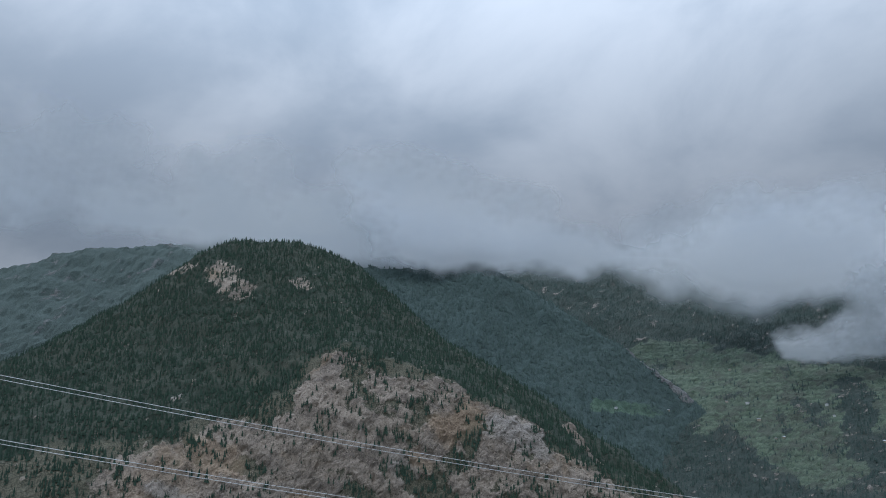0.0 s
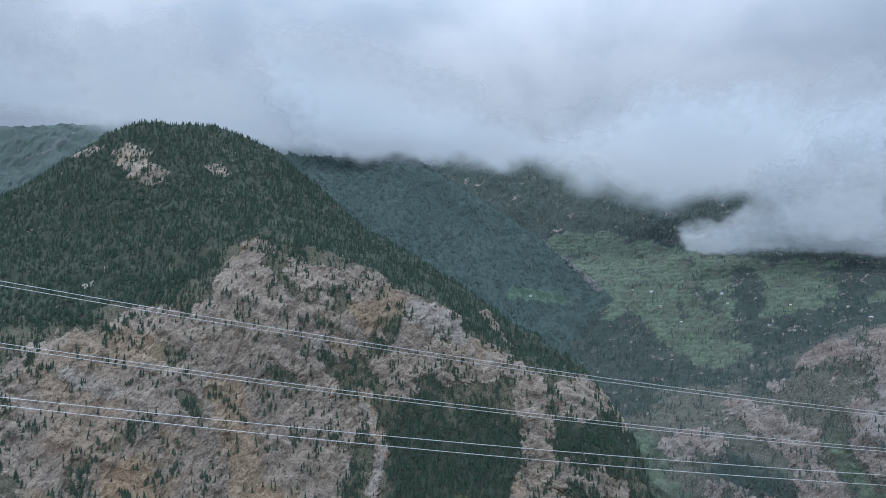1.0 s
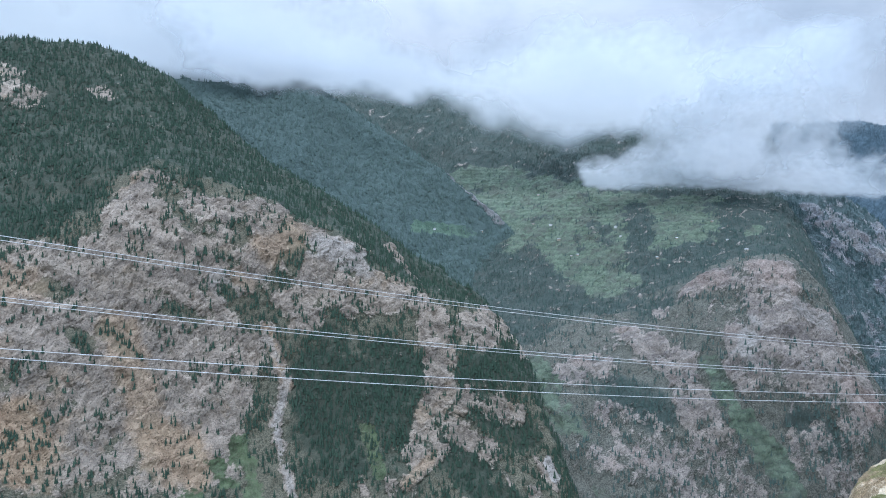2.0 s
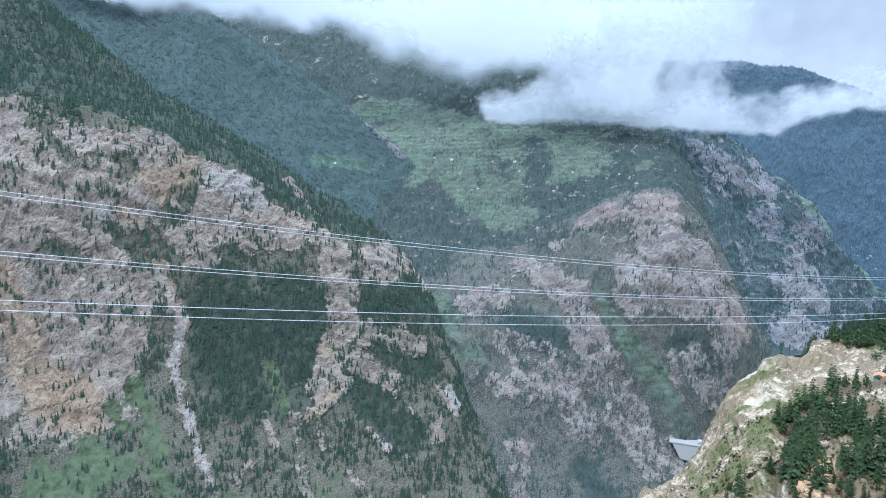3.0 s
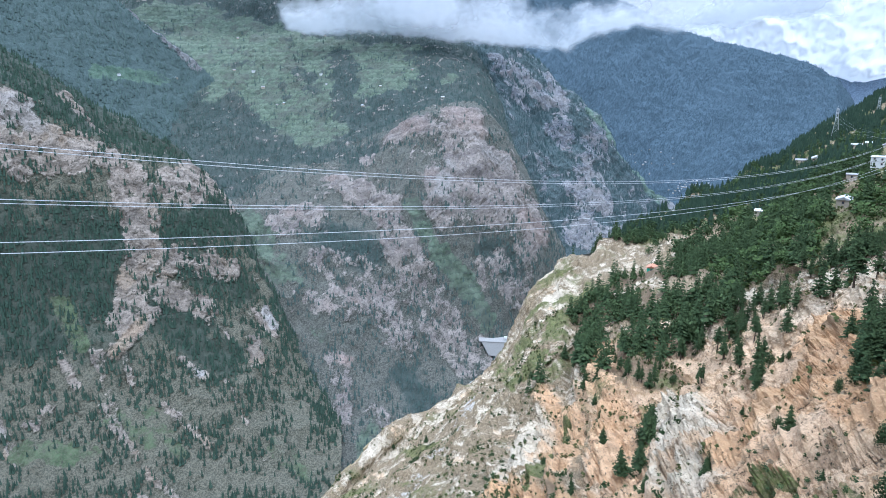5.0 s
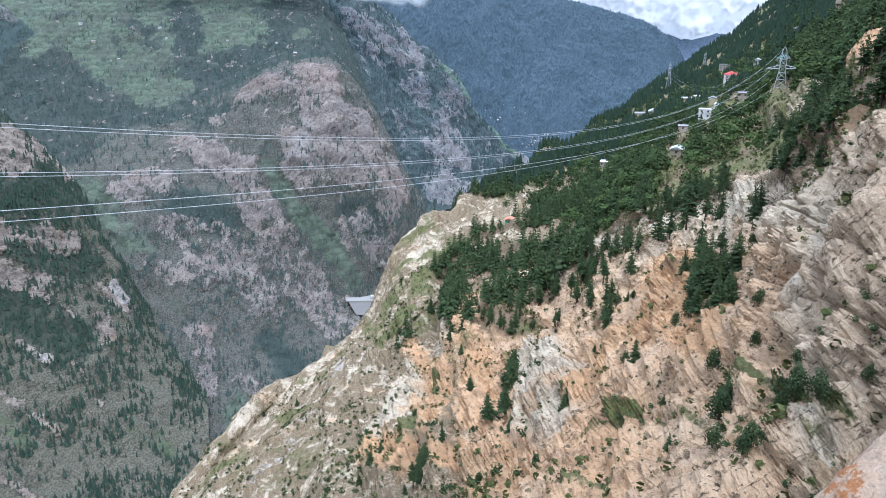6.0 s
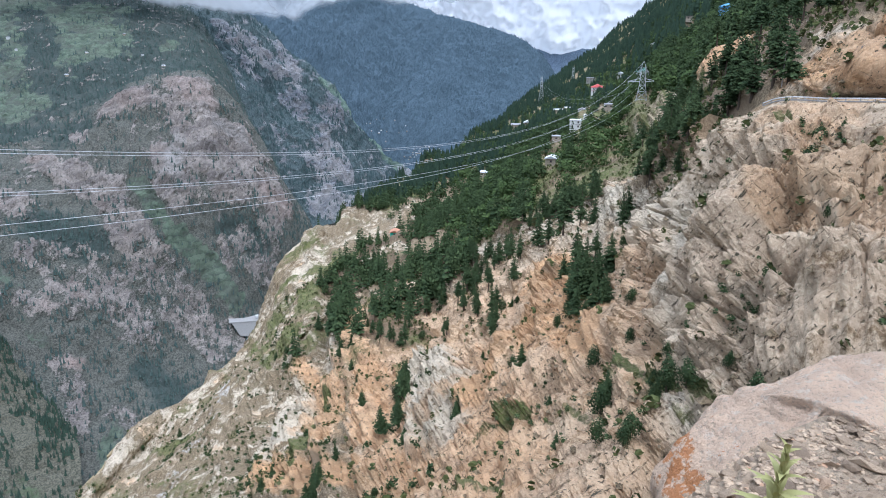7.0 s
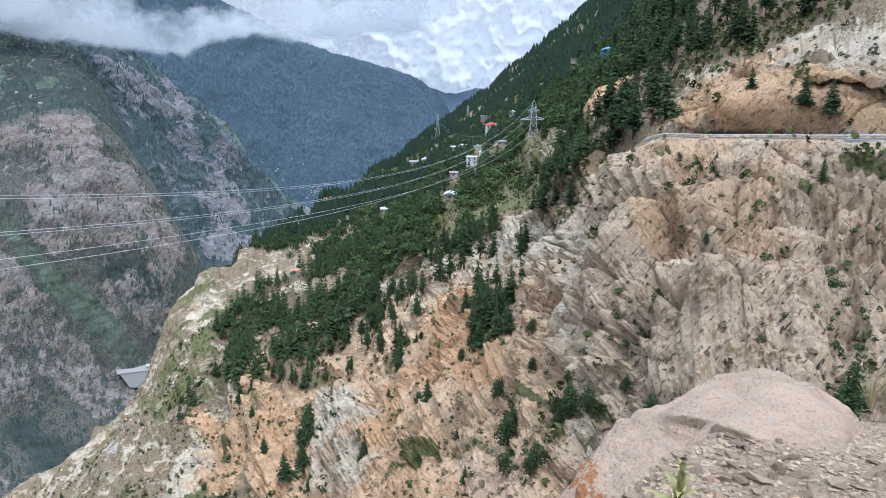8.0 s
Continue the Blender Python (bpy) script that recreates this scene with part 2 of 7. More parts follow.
main_f = [(-923, 1182, -130), (-750, 1299, -64), (-610, 1370, -30), (-476, 1422, 2), (-337, 1462, 59), (-209, 1485, 133), (-52, 1479, 95), (101, 1446, 27), (267, 1374, -79), (426, 1312, -168), (502, 1242, -313), (541, 1160, -434), (587, 1058, -583)]
main_g = [(-1139, 1458, -31), (-925, 1602, 66), (-752, 1690, 144), (-587, 1754, 229), (-416, 1803, 295), (-253, 1802, 303), (-60, 1719, 182), (114, 1636, 82), (296, 1522, -47), (460, 1417, -160), (532, 1317, -300), (566, 1214, -434), (611, 1102, -594)]
main_h = [(-1416, 1812, 42), (-1140, 1975, 221), (-915, 2055, 390), (-704, 2105, 543), (-499, 2163, 567), (-303, 2159, 509), (-71, 2039, 292), (130, 1855, 132), (324, 1669, -22), (501, 1541, -157), (562, 1391, -301), (592, 1269, -440), (640, 1154, -614)]
main_i = [(-1693, 2167, -218), (-1365, 2364, -39), (-1098, 2467, 130), (-847, 2532, 283), (-601, 2602, 307), (-366, 2604, 249), (-87, 2488, 32), (161, 2304, -128), (410, 2110, -282), (640, 1969, -417), (730, 1808, -561), (782, 1677, -700), (858, 1548, -874)]
MAIN = [main_a, main_b, main_c, main_d, main_e, main_f, main_g, main_h, main_i]
terrace_a = [(-59, 848, -662), (118, 842, -639), (291, 799, -639), (366, 822, -652), (446, 839, -664), (530, 848, -673), (610, 855, -667), (685, 861, -672), (775, 876, -674), (869, 884, -672), (965, 916, -647), (1086, 961, -629)]
terrace_b = [(-71, 1018, -611), (142, 1010, -587), (349, 958, -587), (439, 987, -597), (540, 1015, -584), (647, 1035, -580), (743, 1042, -582), (834, 1049, -581), (928, 1049, -578), (1037, 1056, -567), (1132, 1074, -551), (1236, 1093, -535)]
terrace_c = [(-82, 1177, -499), (164, 1169, -475), (404, 1109, -475), (508, 1142, -478), (610, 1148, -459), (715, 1145, -463), (813, 1140, -467), (896, 1127, -452), (981, 1108, -437), (1072, 1091, -437), (1161, 1101, -442), (1273, 1126, -486)]
terrace_d = [(-94, 1347, -386), (188, 1337, -360), (462, 1269, -360), (569, 1279, -322), (681, 1280, -307), (784, 1255, -300), (871, 1221, -276), (946, 1190, -253), (1027, 1161, -258), (1114, 1134, -293), (1197, 1136, -334), (1311, 1160, -428)]
terrace_e = [(-105, 1496, -290), (209, 1485, -290), (513, 1410, -290), (651, 1462, -223), (775, 1457, -201), (874, 1399, -172), (976, 1368, -86), (1058, 1330, -46), (1140, 1288, -52), (1220, 1241, -175), (1277, 1212, -293), (1386, 1226, -426)]
terrace_f = [(-126, 1796, -219), (251, 1782, -219), (616, 1691, -219), (773, 1736, -181), (915, 1722, -135), (1033, 1654, -84), (1132, 1588, -53), (1233, 1550, -26), (1325, 1498, -47), (1367, 1391, -190), (1414, 1342, -328), (1498, 1325, -460)]
terrace_g = [(-153, 2195, -37), (306, 2179, -37), (752, 2067, -37), (935, 2101, 22), (1080, 2031, 62), (1219, 1951, 82), (1336, 1872, 90), (1463, 1839, 96), (1557, 1760, 43), (1507, 1533, -209), (1523, 1446, -361), (1610, 1425, -495)]
terrace_h = [(-188, 2693, 238), (376, 2674, 238), (923, 2537, 238), (1098, 2467, 285), (1268, 2384, 285), (1431, 2290, 285), (1568, 2198, 285), (1650, 2074, 257), (1723, 1947, 115), (1612, 1640, -224), (1632, 1549, -395), (1723, 1524, -529)]
terrace_i = [(-244, 3491, 874), (487, 3466, 874), (1197, 3289, 874), (1424, 3197, 874), (1643, 3090, 874), (1802, 2883, 787), (1916, 2687, 703), (1868, 2348, 531), (1789, 2022, 190), (1682, 1712, -234), (1705, 1618, -421), (1797, 1590, -552)]
terrace_j = [(-258, 3691, 574), (515, 3664, 574), (1265, 3477, 574), (1505, 3380, 574), (1737, 3267, 574), (1908, 3053, 487), (2032, 2849, 403), (1992, 2504, 231), (1922, 2172, -110), (1822, 1854, -534), (1850, 1755, -721), (1947, 1723, -852)]
TERRACE = [terrace_a, terrace_b, terrace_c, terrace_d, terrace_e, terrace_f, terrace_g, terrace_h, terrace_i, terrace_j]
ridge_a = [(1205, 1658, -586), (1337, 1593, -556), (1432, 1536, -541), (1547, 1494, -534), (1724, 1446, -526), (1969, 1457, -542), (2222, 1443, -552), (2536, 1406, -562)]
ridge_b = [(1323, 1820, -77), (1446, 1724, -77), (1555, 1667, -158), (1669, 1612, -283), (1839, 1543, -357), (2050, 1517, -448), (2281, 1481, -522), (2554, 1416, -545)]
ridge_c = [(1469, 2023, 176), (1607, 1915, 89), (1705, 1828, 23), (1813, 1751, -86), (1961, 1646, -209), (2130, 1576, -371), (2348, 1525, -487), (2589, 1435, -542)]
ridge_d = [(1646, 2265, 495), (1787, 2130, 353), (1882, 2019, 224), (1978, 1910, 93), (2107, 1768, -66), (2235, 1654, -291), (2415, 1569, -460), (2624, 1454, -538)]
ridge_e = [(1910, 2629, 245), (2076, 2474, 103), (2189, 2348, -26), (2302, 2223, -157), (2451, 2057, -316), (2596, 1921, -541), (2793, 1814, -710), (3017, 1673, -788)]
RIDGE = [ridge_a, ridge_b, ridge_c, ridge_d, ridge_e]
second_a = [(-472, 1892, 70), (-204, 1939, 70), (0, 1950, 36), (85, 1948, 2), (204, 1939, -66), (345, 1919, -101), (488, 1888, -135), (622, 1848, -203), (730, 1808, -272), (824, 1767, -342)]
second_b = [(-537, 2154, 258), (-232, 2208, 266), (0, 2202, 236), (95, 2182, 210), (226, 2154, 127), (380, 2114, 65), (533, 2062, -4), (674, 2002, -99), (784, 1942, -196), (877, 1881, -298)]
second_c = [(-599, 2401, 466), (-259, 2461, 483), (0, 2440, 455), (105, 2403, 434), (248, 2357, 334), (413, 2298, 238), (576, 2227, 130), (722, 2147, 8), (835, 2068, -120), (928, 1989, -253)]
second_d = [(-653, 2620, 650), (-282, 2685, 675), (0, 2650, 648), (113, 2598, 631), (267, 2536, 511), (443, 2460, 384), (613, 2372, 242), (766, 2275, 94), (880, 2179, -60), (972, 2085, -220)]
second_e = [(-750, 3008, 390), (-324, 3083, 415), (0, 3050, 388), (131, 2997, 371), (308, 2934, 251), (514, 2854, 124), (714, 2759, -18), (893, 2654, -166), (1030, 2550, -320), (1141, 2447, -480)]
SECOND = [second_a, second_b, second_c, second_d, second_e]
left_a = [(-1876, 1942, 2), (-1662, 2128, 2), (-1490, 2251, 2), (-1297, 2368, 2), (-1098, 2467, 2), (-923, 2537, 2), (-653, 2620, 2), (-376, 2674, 2)]
left_b = [(-2084, 2158, 207), (-1847, 2364, 231), (-1656, 2502, 250), (-1441, 2631, 290), (-1220, 2741, 314), (-1026, 2819, 328), (-726, 2911, 369), (-418, 2971, 393)]
left_c = [(-2327, 2410, 400), (-2062, 2640, 447), (-1849, 2794, 484), (-1609, 2938, 563), (-1363, 3060, 610), (-1146, 3148, 638), (-810, 3250, 719), (-466, 3317, 767)]
left_d = [(-2570, 2662, 568), (-2278, 2916, 634), (-2042, 3085, 687), (-1777, 3245, 802), (-1505, 3380, 869), (-1265, 3477, 910), (-895, 3590, 1028), (-515, 3664, 1098)]
left_e = [(-2918, 3021, 318), (-2586, 3310, 384), (-2318, 3502, 437), (-2017, 3684, 552), (-1708, 3837, 619), (-1436, 3947, 660), (-1016, 4075, 778), (-585, 4159, 848)]
LEFT = [left_a, left_b, left_c, left_d, left_e]
far_a = [(2057, 2451, -649), (2302, 2223, -649), (2451, 2057, -649), (2556, 1926, -649), (2653, 1789, -649), (2771, 1600, -649), (2886, 1383, -649), (2946, 1250, -649), (2973, 1183, -649), (3007, 1094, -649)]
far_b = [(2218, 2643, -540), (2482, 2397, -544), (2643, 2218, -551), (2755, 2076, -559), (2860, 1929, -571), (2988, 1725, -582), (3111, 1491, -591), (3176, 1348, -601), (3206, 1276, -610), (3242, 1180, -629)]
far_c = [(2443, 2911, -75), (2733, 2640, -93), (2911, 2443, -119), (3035, 2287, -152), (3150, 2125, -200), (3291, 1900, -245), (3427, 1642, -281), (3498, 1485, -320), (3531, 1405, -356), (3571, 1300, -435)]
far_d = [(2668, 3179, 379), (2985, 2883, 344), (3179, 2668, 292), (3314, 2498, 228), (3441, 2321, 135), (3594, 2075, 48), (3743, 1793, -22), (3820, 1622, -97), (3856, 1534, -167), (3900, 1419, -318)]
far_e = [(2828, 3371, 698), (3165, 3056, 651), (3371, 2828, 581), (3514, 2648, 495), (3648, 2460, 371), (3811, 2200, 255), (3968, 1901, 163), (4050, 1719, 63), (4088, 1627, -29), (4135, 1505, -229)]
far_f = [(3021, 3600, 548), (3381, 3265, 501), (3600, 3021, 431), (3754, 2829, 345), (3896, 2628, 221), (4070, 2350, 105), (4239, 2031, 13), (4326, 1836, -87), (4367, 1738, -179), (4417, 1607, -379)]
FAR = [far_a, far_b, far_c, far_d, far_e, far_f]
distant_a = [(3859, 2411, -396), (4157, 1851, -396), (4276, 1556, -396), (4395, 1178, -396), (4525, 476, -396)]
distant_b = [(3986, 2491, -121), (4294, 1912, -121), (4417, 1607, -121), (4540, 1216, -121), (4674, 491, -121)]
distant_c = [(4071, 2544, 18), (4385, 1952, 119), (4511, 1642, 77), (4636, 1242, 136), (4774, 502, 169)]
DISTANT = [distant_a, distant_b, distant_c]
# ---------------------------------------------------------------- materials
def node_material(name, rough=0.9):
    m = bpy.data.materials.new(name)
    m.use_nodes = True
    nt = m.node_tree
    bsdf = nt.nodes["Principled BSDF"]
    bsdf.inputs["Roughness"].default_value = rough
    bsdf.inputs["Specular IOR Level"].default_value = 0.25
    return m, nt, bsdf


def noise_node(nt, vec, scale, detail=5.0, rough=0.6, distort=0.0):
    n = nt.nodes.new("ShaderNodeTexNoise")
    n.inputs["Scale"].default_value, n.inputs["Detail"].default_value = scale, detail
    n.inputs["Roughness"].default_value, n.inputs["Distortion"].default_value = rough, distort
    nt.links.new(vec, n.inputs["Vector"])
    return n.outputs["Fac"]


def spread(nt, fac, lo, hi, to_lo=0.0, to_hi=1.0):
    r = nt.nodes.new("ShaderNodeMapRange")
    r.interpolation_type = "SMOOTHSTEP"
    for k, v in (("From Min", lo), ("From Max", hi), ("To Min", to_lo), ("To Max", to_hi)):
        r.inputs[k].default_value = v
    nt.links.new(fac, r.inputs["Value"])
    return r.outputs["Result"]


def blend(nt, fac, a, b):
    mx = nt.nodes.new("ShaderNodeMix")
    mx.data_type = "RGBA"
    for sock, v in ((mx.inputs["Factor"], fac), (mx.inputs["A"], a), (mx.inputs["B"], b)):
        if isinstance(v, tuple):
            sock.default_value = (*v, 1)
        elif isinstance(v, float):
            sock.default_value = v
        else:
            nt.links.new(v, sock)
    return mx.outputs["Result"]


def maths(nt, op, a, b=0.0):
    mt = nt.nodes.new("ShaderNodeMath")
    mt.operation = op
    for sock, v in zip(mt.inputs, (a, b)):
        if isinstance(v, float):
            sock.default_value = v
        else:
            nt.links.new(v, sock)
    return mt.outputs[0]


def attribute(nt, name):
    at = nt.nodes.new("ShaderNodeAttribute")
    at.attribute_name = name
    return at.outputs["Fac"]


def place(nt, scale=(1, 1, 1), turn=(0, 0, 0)):
    co = nt.nodes.new("ShaderNodeTexCoord")
    mp = nt.nodes.new("ShaderNodeMapping")
    mp.inputs["Scale"].default_value, mp.inputs["Rotation"].default_value = scale, turn
    nt.links.new(co.outputs["Object"], mp.inputs["Vector"])
    return mp.outputs["Vector"]


def bump(nt, bsdf, height, dist, strength=1.0):
    b = nt.nodes.new("ShaderNodeBump")
    b.inputs["Distance"].default_value, b.inputs["Strength"].default_value = dist, strength
    nt.links.new(height, b.inputs["Height"])
    nt.links.new(b.outputs[0], bsdf.inputs["Normal"])


def bedded(nt, v, stretch, dip):
    """Coordinates stretched along the dip of the beds."""
    mp = nt.nodes.new("ShaderNodeMapping")
    mp.vector_type = "TEXTURE"
    mp.inputs["Rotation"].default_value, mp.inputs["Scale"].default_value = (dip, 0.0, 0.35), (1.0, stretch, 1.0)
    nt.links.new(v, mp.inputs["Vector"])
    return mp.outputs["Vector"]


def broken(nt, vec, scale, feature="F1"):
    n = nt.nodes.new("ShaderNodeTexVoronoi")
    n.feature = feature
    n.inputs["Scale"].default_value = scale
    nt.links.new(vec, n.inputs["Vector"])
    return n


def jointed(nt, vec, normal, spacing, sway, thin, patches):
    """Straight joints across the rock that start and stop: how deep in a crack, and a tone for each bed between them."""
    d = nt.nodes.new("ShaderNodeVectorMath")
    d.operation = "DOT_PRODUCT"
    nt.links.new(vec, d.inputs[0])
    d.inputs[1].default_value = tuple(c / spacing / math.sqrt(sum(x * x for x in normal)) for c in normal)
    w = maths(nt, "ADD", d.outputs["Value"], maths(nt, "MULTIPLY", sway, 0.5))
    f = maths(nt, "PINGPONG", w, 0.5)
    crack = maths(nt, "MULTIPLY", spread(nt, f, thin, 0.0), patches)
    tone = nt.nodes.new("ShaderNodeTexWhiteNoise")
    tone.noise_dimensions = "1D"
    nt.links.new(maths(nt, "FLOOR", w), tone.inputs["W"])
    return crack, tone.outputs["Value"]


def terrain_material(name, soil, soil2, rock, rock2, warm, grass, pale, floor, grain, pitted=0.75, steps=0.0, lumps=5.0, dark=0.9):
    """Soil, jointed rock, warm rock and turf by the mesh's masks; grain is the size of the smallest patches in metres,
    steps the height of the terraces cut into the turf."""
    m, nt, bsdf = node_material(name, 0.95)
    v = place(nt)
    fine, mid, wide = noise_node(nt, v, 1 / grain, 8.0, 0.75), noise_node(nt, v, 0.2 / grain, 6.0, 0.65), noise_node(nt, v, 0.03 / grain, 4.0)
    bed = bedded(nt, v, 3.0, -0.93)
    streak = noise_node(nt, bed, 0.5 / grain, 7.0, 0.7, 0.4)
    slab = noise_node(nt, bed, 0.11 / grain, 4.0, 0.55, 0.6)
    sway = noise_node(nt, v, 0.09 / grain, 4.0, 0.6)
    some, others = spread(nt, noise_node(nt, v, 0.16 / grain, 3.0), 0.46, 0.56), spread(nt, noise_node(nt, v, 0.23 / grain, 3.0), 0.5, 0.58)
    crack1, tone1 = jointed(nt, v, (0.25, 0.77, 0.62), 6.0 * grain, sway, 0.03, some)
    crack2, tone2 = jointed(nt, v, (0.2, 0.62, -0.75), 4.6 * grain, sway, 0.035, others)
    crack3, _ = jointed(nt, v, (0.8, -0.25, 0.45), 8.0 * grain, sway, 0.025, some)
    seams = maths(nt, "MAXIMUM", maths(nt, "MAXIMUM", crack1, crack2), crack3)
    facet = maths(nt, "ADD", maths(nt, "MULTIPLY", maths(nt, "ADD", tone1, tone2), 0.14), maths(nt, "ADD", maths(nt, "MULTIPLY", slab, 0.55), maths(nt, "MULTIPLY", streak, 0.4)))
    facet = spread(nt, facet, 0.40, 0.82)
    soils = blend(nt, spread(nt, fine, 0.42, 0.58), tuple(c * 0.75 for c in soil), tuple(c * 1.2 for c in soil2))
    rocks = blend(nt, facet, rock, rock2)
    rocks = blend(nt, spread(nt, fine, 0.52, 0.62, 0.0, 0.45), rocks, tuple(min(c * 1.22, 0.85) for c in rock))
    warms = blend(nt, facet, warm, tuple(c * f for c, f in zip(warm, (0.62, 0.58, 0.56))))
    warms = blend(nt, spread(nt, fine, 0.5, 0.64, 0.0, 0.5), warms, tuple(min(c * f, 0.85) for c, f in zip(warm, (1.1, 1.2, 1.3))))
    rust = maths(nt, "MAXIMUM", attribute(nt, "warm"), spread(nt, wide, 0.55, 0.68, 0.0, 0.6))
    rocks = blend(nt, rust, rocks, warms)
    pales = blend(nt, spread(nt, streak, 0.3, 0.7), pale, tuple(c * 0.7 for c in pale))
    rocks = blend(nt, attribute(nt, "pale"), rocks, pales)
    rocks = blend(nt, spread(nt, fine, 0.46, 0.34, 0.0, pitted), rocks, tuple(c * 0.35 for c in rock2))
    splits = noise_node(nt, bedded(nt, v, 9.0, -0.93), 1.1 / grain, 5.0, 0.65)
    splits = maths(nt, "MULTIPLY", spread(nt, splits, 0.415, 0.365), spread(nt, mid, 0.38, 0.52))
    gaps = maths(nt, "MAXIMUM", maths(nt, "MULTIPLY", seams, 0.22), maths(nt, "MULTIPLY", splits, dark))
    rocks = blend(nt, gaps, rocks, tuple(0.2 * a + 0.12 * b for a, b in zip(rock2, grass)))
    grasses = blend(nt, spread(nt, mid, 0.42, 0.58), grass, tuple(c * f for c, f in zip(grass, (0.6, 0.65, 0.65))))
    grasses = blend(nt, spread(nt, fine, 0.47, 0.6, 0.0, 0.5), grasses, soil2)
    relief = maths(nt, "MULTIPLY", fine, 0.8)
    if steps:
        sep = nt.nodes.new("ShaderNodeSeparateXYZ")
        nt.links.new(v, sep.inputs[0])
        level = maths(nt, "ADD", maths(nt, "MULTIPLY", sep.outputs[2], 1 / steps), maths(nt, "MULTIPLY", mid, 2.2))
        bank = maths(nt, "MULTIPLY", spread(nt, maths(nt, "FRACT", level), 0.3, 0.12), spread(nt, streak, 0.36, 0.5))
        grasses = blend(nt, maths(nt, "MULTIPLY", bank, 0.5), grasses, tuple(c * 0.8 for c in floor))
        grasses = blend(nt, spread(nt, noise_node(nt, v, 0.045 / grain, 6.0, 0.7), 0.5, 0.58, 0.0, 0.65), grasses, tuple(c * 1.1 for c in soil))
    soils = blend(nt, maths(nt, "MULTIPLY", attribute(nt, "warm"), 0.75), soils, warms)
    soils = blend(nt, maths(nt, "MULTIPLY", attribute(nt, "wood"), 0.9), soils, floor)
    patch = maths(nt, "MULTIPLY", maths(nt, "SUBTRACT", fine, 0.5), 0.8)
    edge = maths(nt, "ADD", attribute(nt, "rock"), maths(nt, "ADD", maths(nt, "MULTIPLY", maths(nt, "SUBTRACT", mid, 0.5), 1.1), patch))
    col = blend(nt, spread(nt, edge, 0.30, 0.60), soils, rocks)
    edge = maths(nt, "ADD", attribute(nt, "grass"), maths(nt, "ADD", maths(nt, "MULTIPLY", maths(nt, "SUBTRACT", streak, 0.5), 0.9), patch))
    col = blend(nt, spread(nt, edge, 0.36, 0.66), col, grasses)
    col = blend(nt, spread(nt, wide, 0.3, 0.7, 0.0, 0.2), col, soil2)
    nt.links.new(col, bsdf.inputs["Base Color"])
    h = maths(nt, "ADD", maths(nt, "MULTIPLY", maths(nt, "ABSOLUTE", maths(nt, "SUBTRACT", slab, 0.5)), lumps), maths(nt, "MULTIPLY", streak, 0.3 + 0.26 * lumps))
    h = maths(nt, "ADD", h, maths(nt, "ADD", maths(nt, "MULTIPLY", maths(nt, "ADD", tone1, tone2), 0.35), maths(nt, "MULTIPLY", gaps, -1.3)))
    h = maths(nt, "MULTIPLY", h, attribute(nt, "rock"))
    bump(nt, bsdf, maths(nt, "ADD", h, relief), grain * 1.7, 1.0)
    return m


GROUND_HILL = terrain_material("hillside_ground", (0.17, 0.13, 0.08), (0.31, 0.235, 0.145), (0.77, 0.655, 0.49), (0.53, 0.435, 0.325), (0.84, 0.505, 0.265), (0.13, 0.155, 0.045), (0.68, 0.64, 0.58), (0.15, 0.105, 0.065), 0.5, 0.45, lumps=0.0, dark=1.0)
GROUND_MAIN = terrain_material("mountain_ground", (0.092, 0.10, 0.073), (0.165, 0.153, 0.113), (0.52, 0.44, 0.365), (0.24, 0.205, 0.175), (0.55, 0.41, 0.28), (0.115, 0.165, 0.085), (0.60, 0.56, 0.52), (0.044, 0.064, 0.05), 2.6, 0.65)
# the terraces' turf is coloured lighter and greyer in place of haze
GROUND_TERRACE_HAZED = terrain_material("terraced_ground_hazed", (0.088, 0.098, 0.082), (0.15, 0.147, 0.125), (0.44, 0.385, 0.34), (0.20, 0.178, 0.168), (0.50, 0.40, 0.35), (0.155, 0.21, 0.145), (0.56, 0.53, 0.50), (0.048, 0.072, 0.066), 2.8, 0.55, 15.0)
# spur and bare mountain: colours paled and blued to stand for haze
GROUND_SPUR_HAZED = terrain_material("spur_ground_hazed", (0.088, 0.122, 0.116), (0.115, 0.148, 0.136), (0.29, 0.285, 0.28), (0.17, 0.175, 0.18), (0.30, 0.27, 0.25), (0.13, 0.20, 0.14), (0.42, 0.42, 0.42), (0.075, 0.112, 0.108), 4.0, 0.5)
# ridge: soil, rock and forest floor take a blue haze tint as colour
GROUND_RIDGE_HAZED = terrain_material("ridge_ground_hazed", (0.072, 0.105, 0.112), (0.095, 0.128, 0.13), (0.41, 0.395, 0.39), (0.17, 0.185, 0.215), (0.40, 0.34, 0.33), (0.19, 0.265, 0.20), (0.44, 0.44, 0.45), (0.07, 0.105, 0.11), 3.6, 0.5)
# the two farthest slopes: bluish aerial haze is mixed into the base colours
GROUND_FAR_HAZED = terrain_material("hazed_forest_ground", (0.078, 0.12, 0.152), (0.09, 0.132, 0.164), (0.22, 0.245, 0.28), (0.16, 0.19, 0.225), (0.22, 0.23, 0.25), (0.11, 0.165, 0.165), (0.36, 0.39, 0.42), (0.076, 0.117, 0.15), 6.0, 0.3)
GROUND_DISTANT_HAZED = terrain_material("haze_blue_slope", (0.26, 0.34, 0.44), (0.28, 0.36, 0.46), (0.26, 0.29, 0.34), (0.19, 0.23, 0.28), (0.28, 0.29, 0.32), (0.14, 0.22, 0.20), (0.36, 0.40, 0.44), (0.17, 0.24, 0.33), 9.0, 0.2)


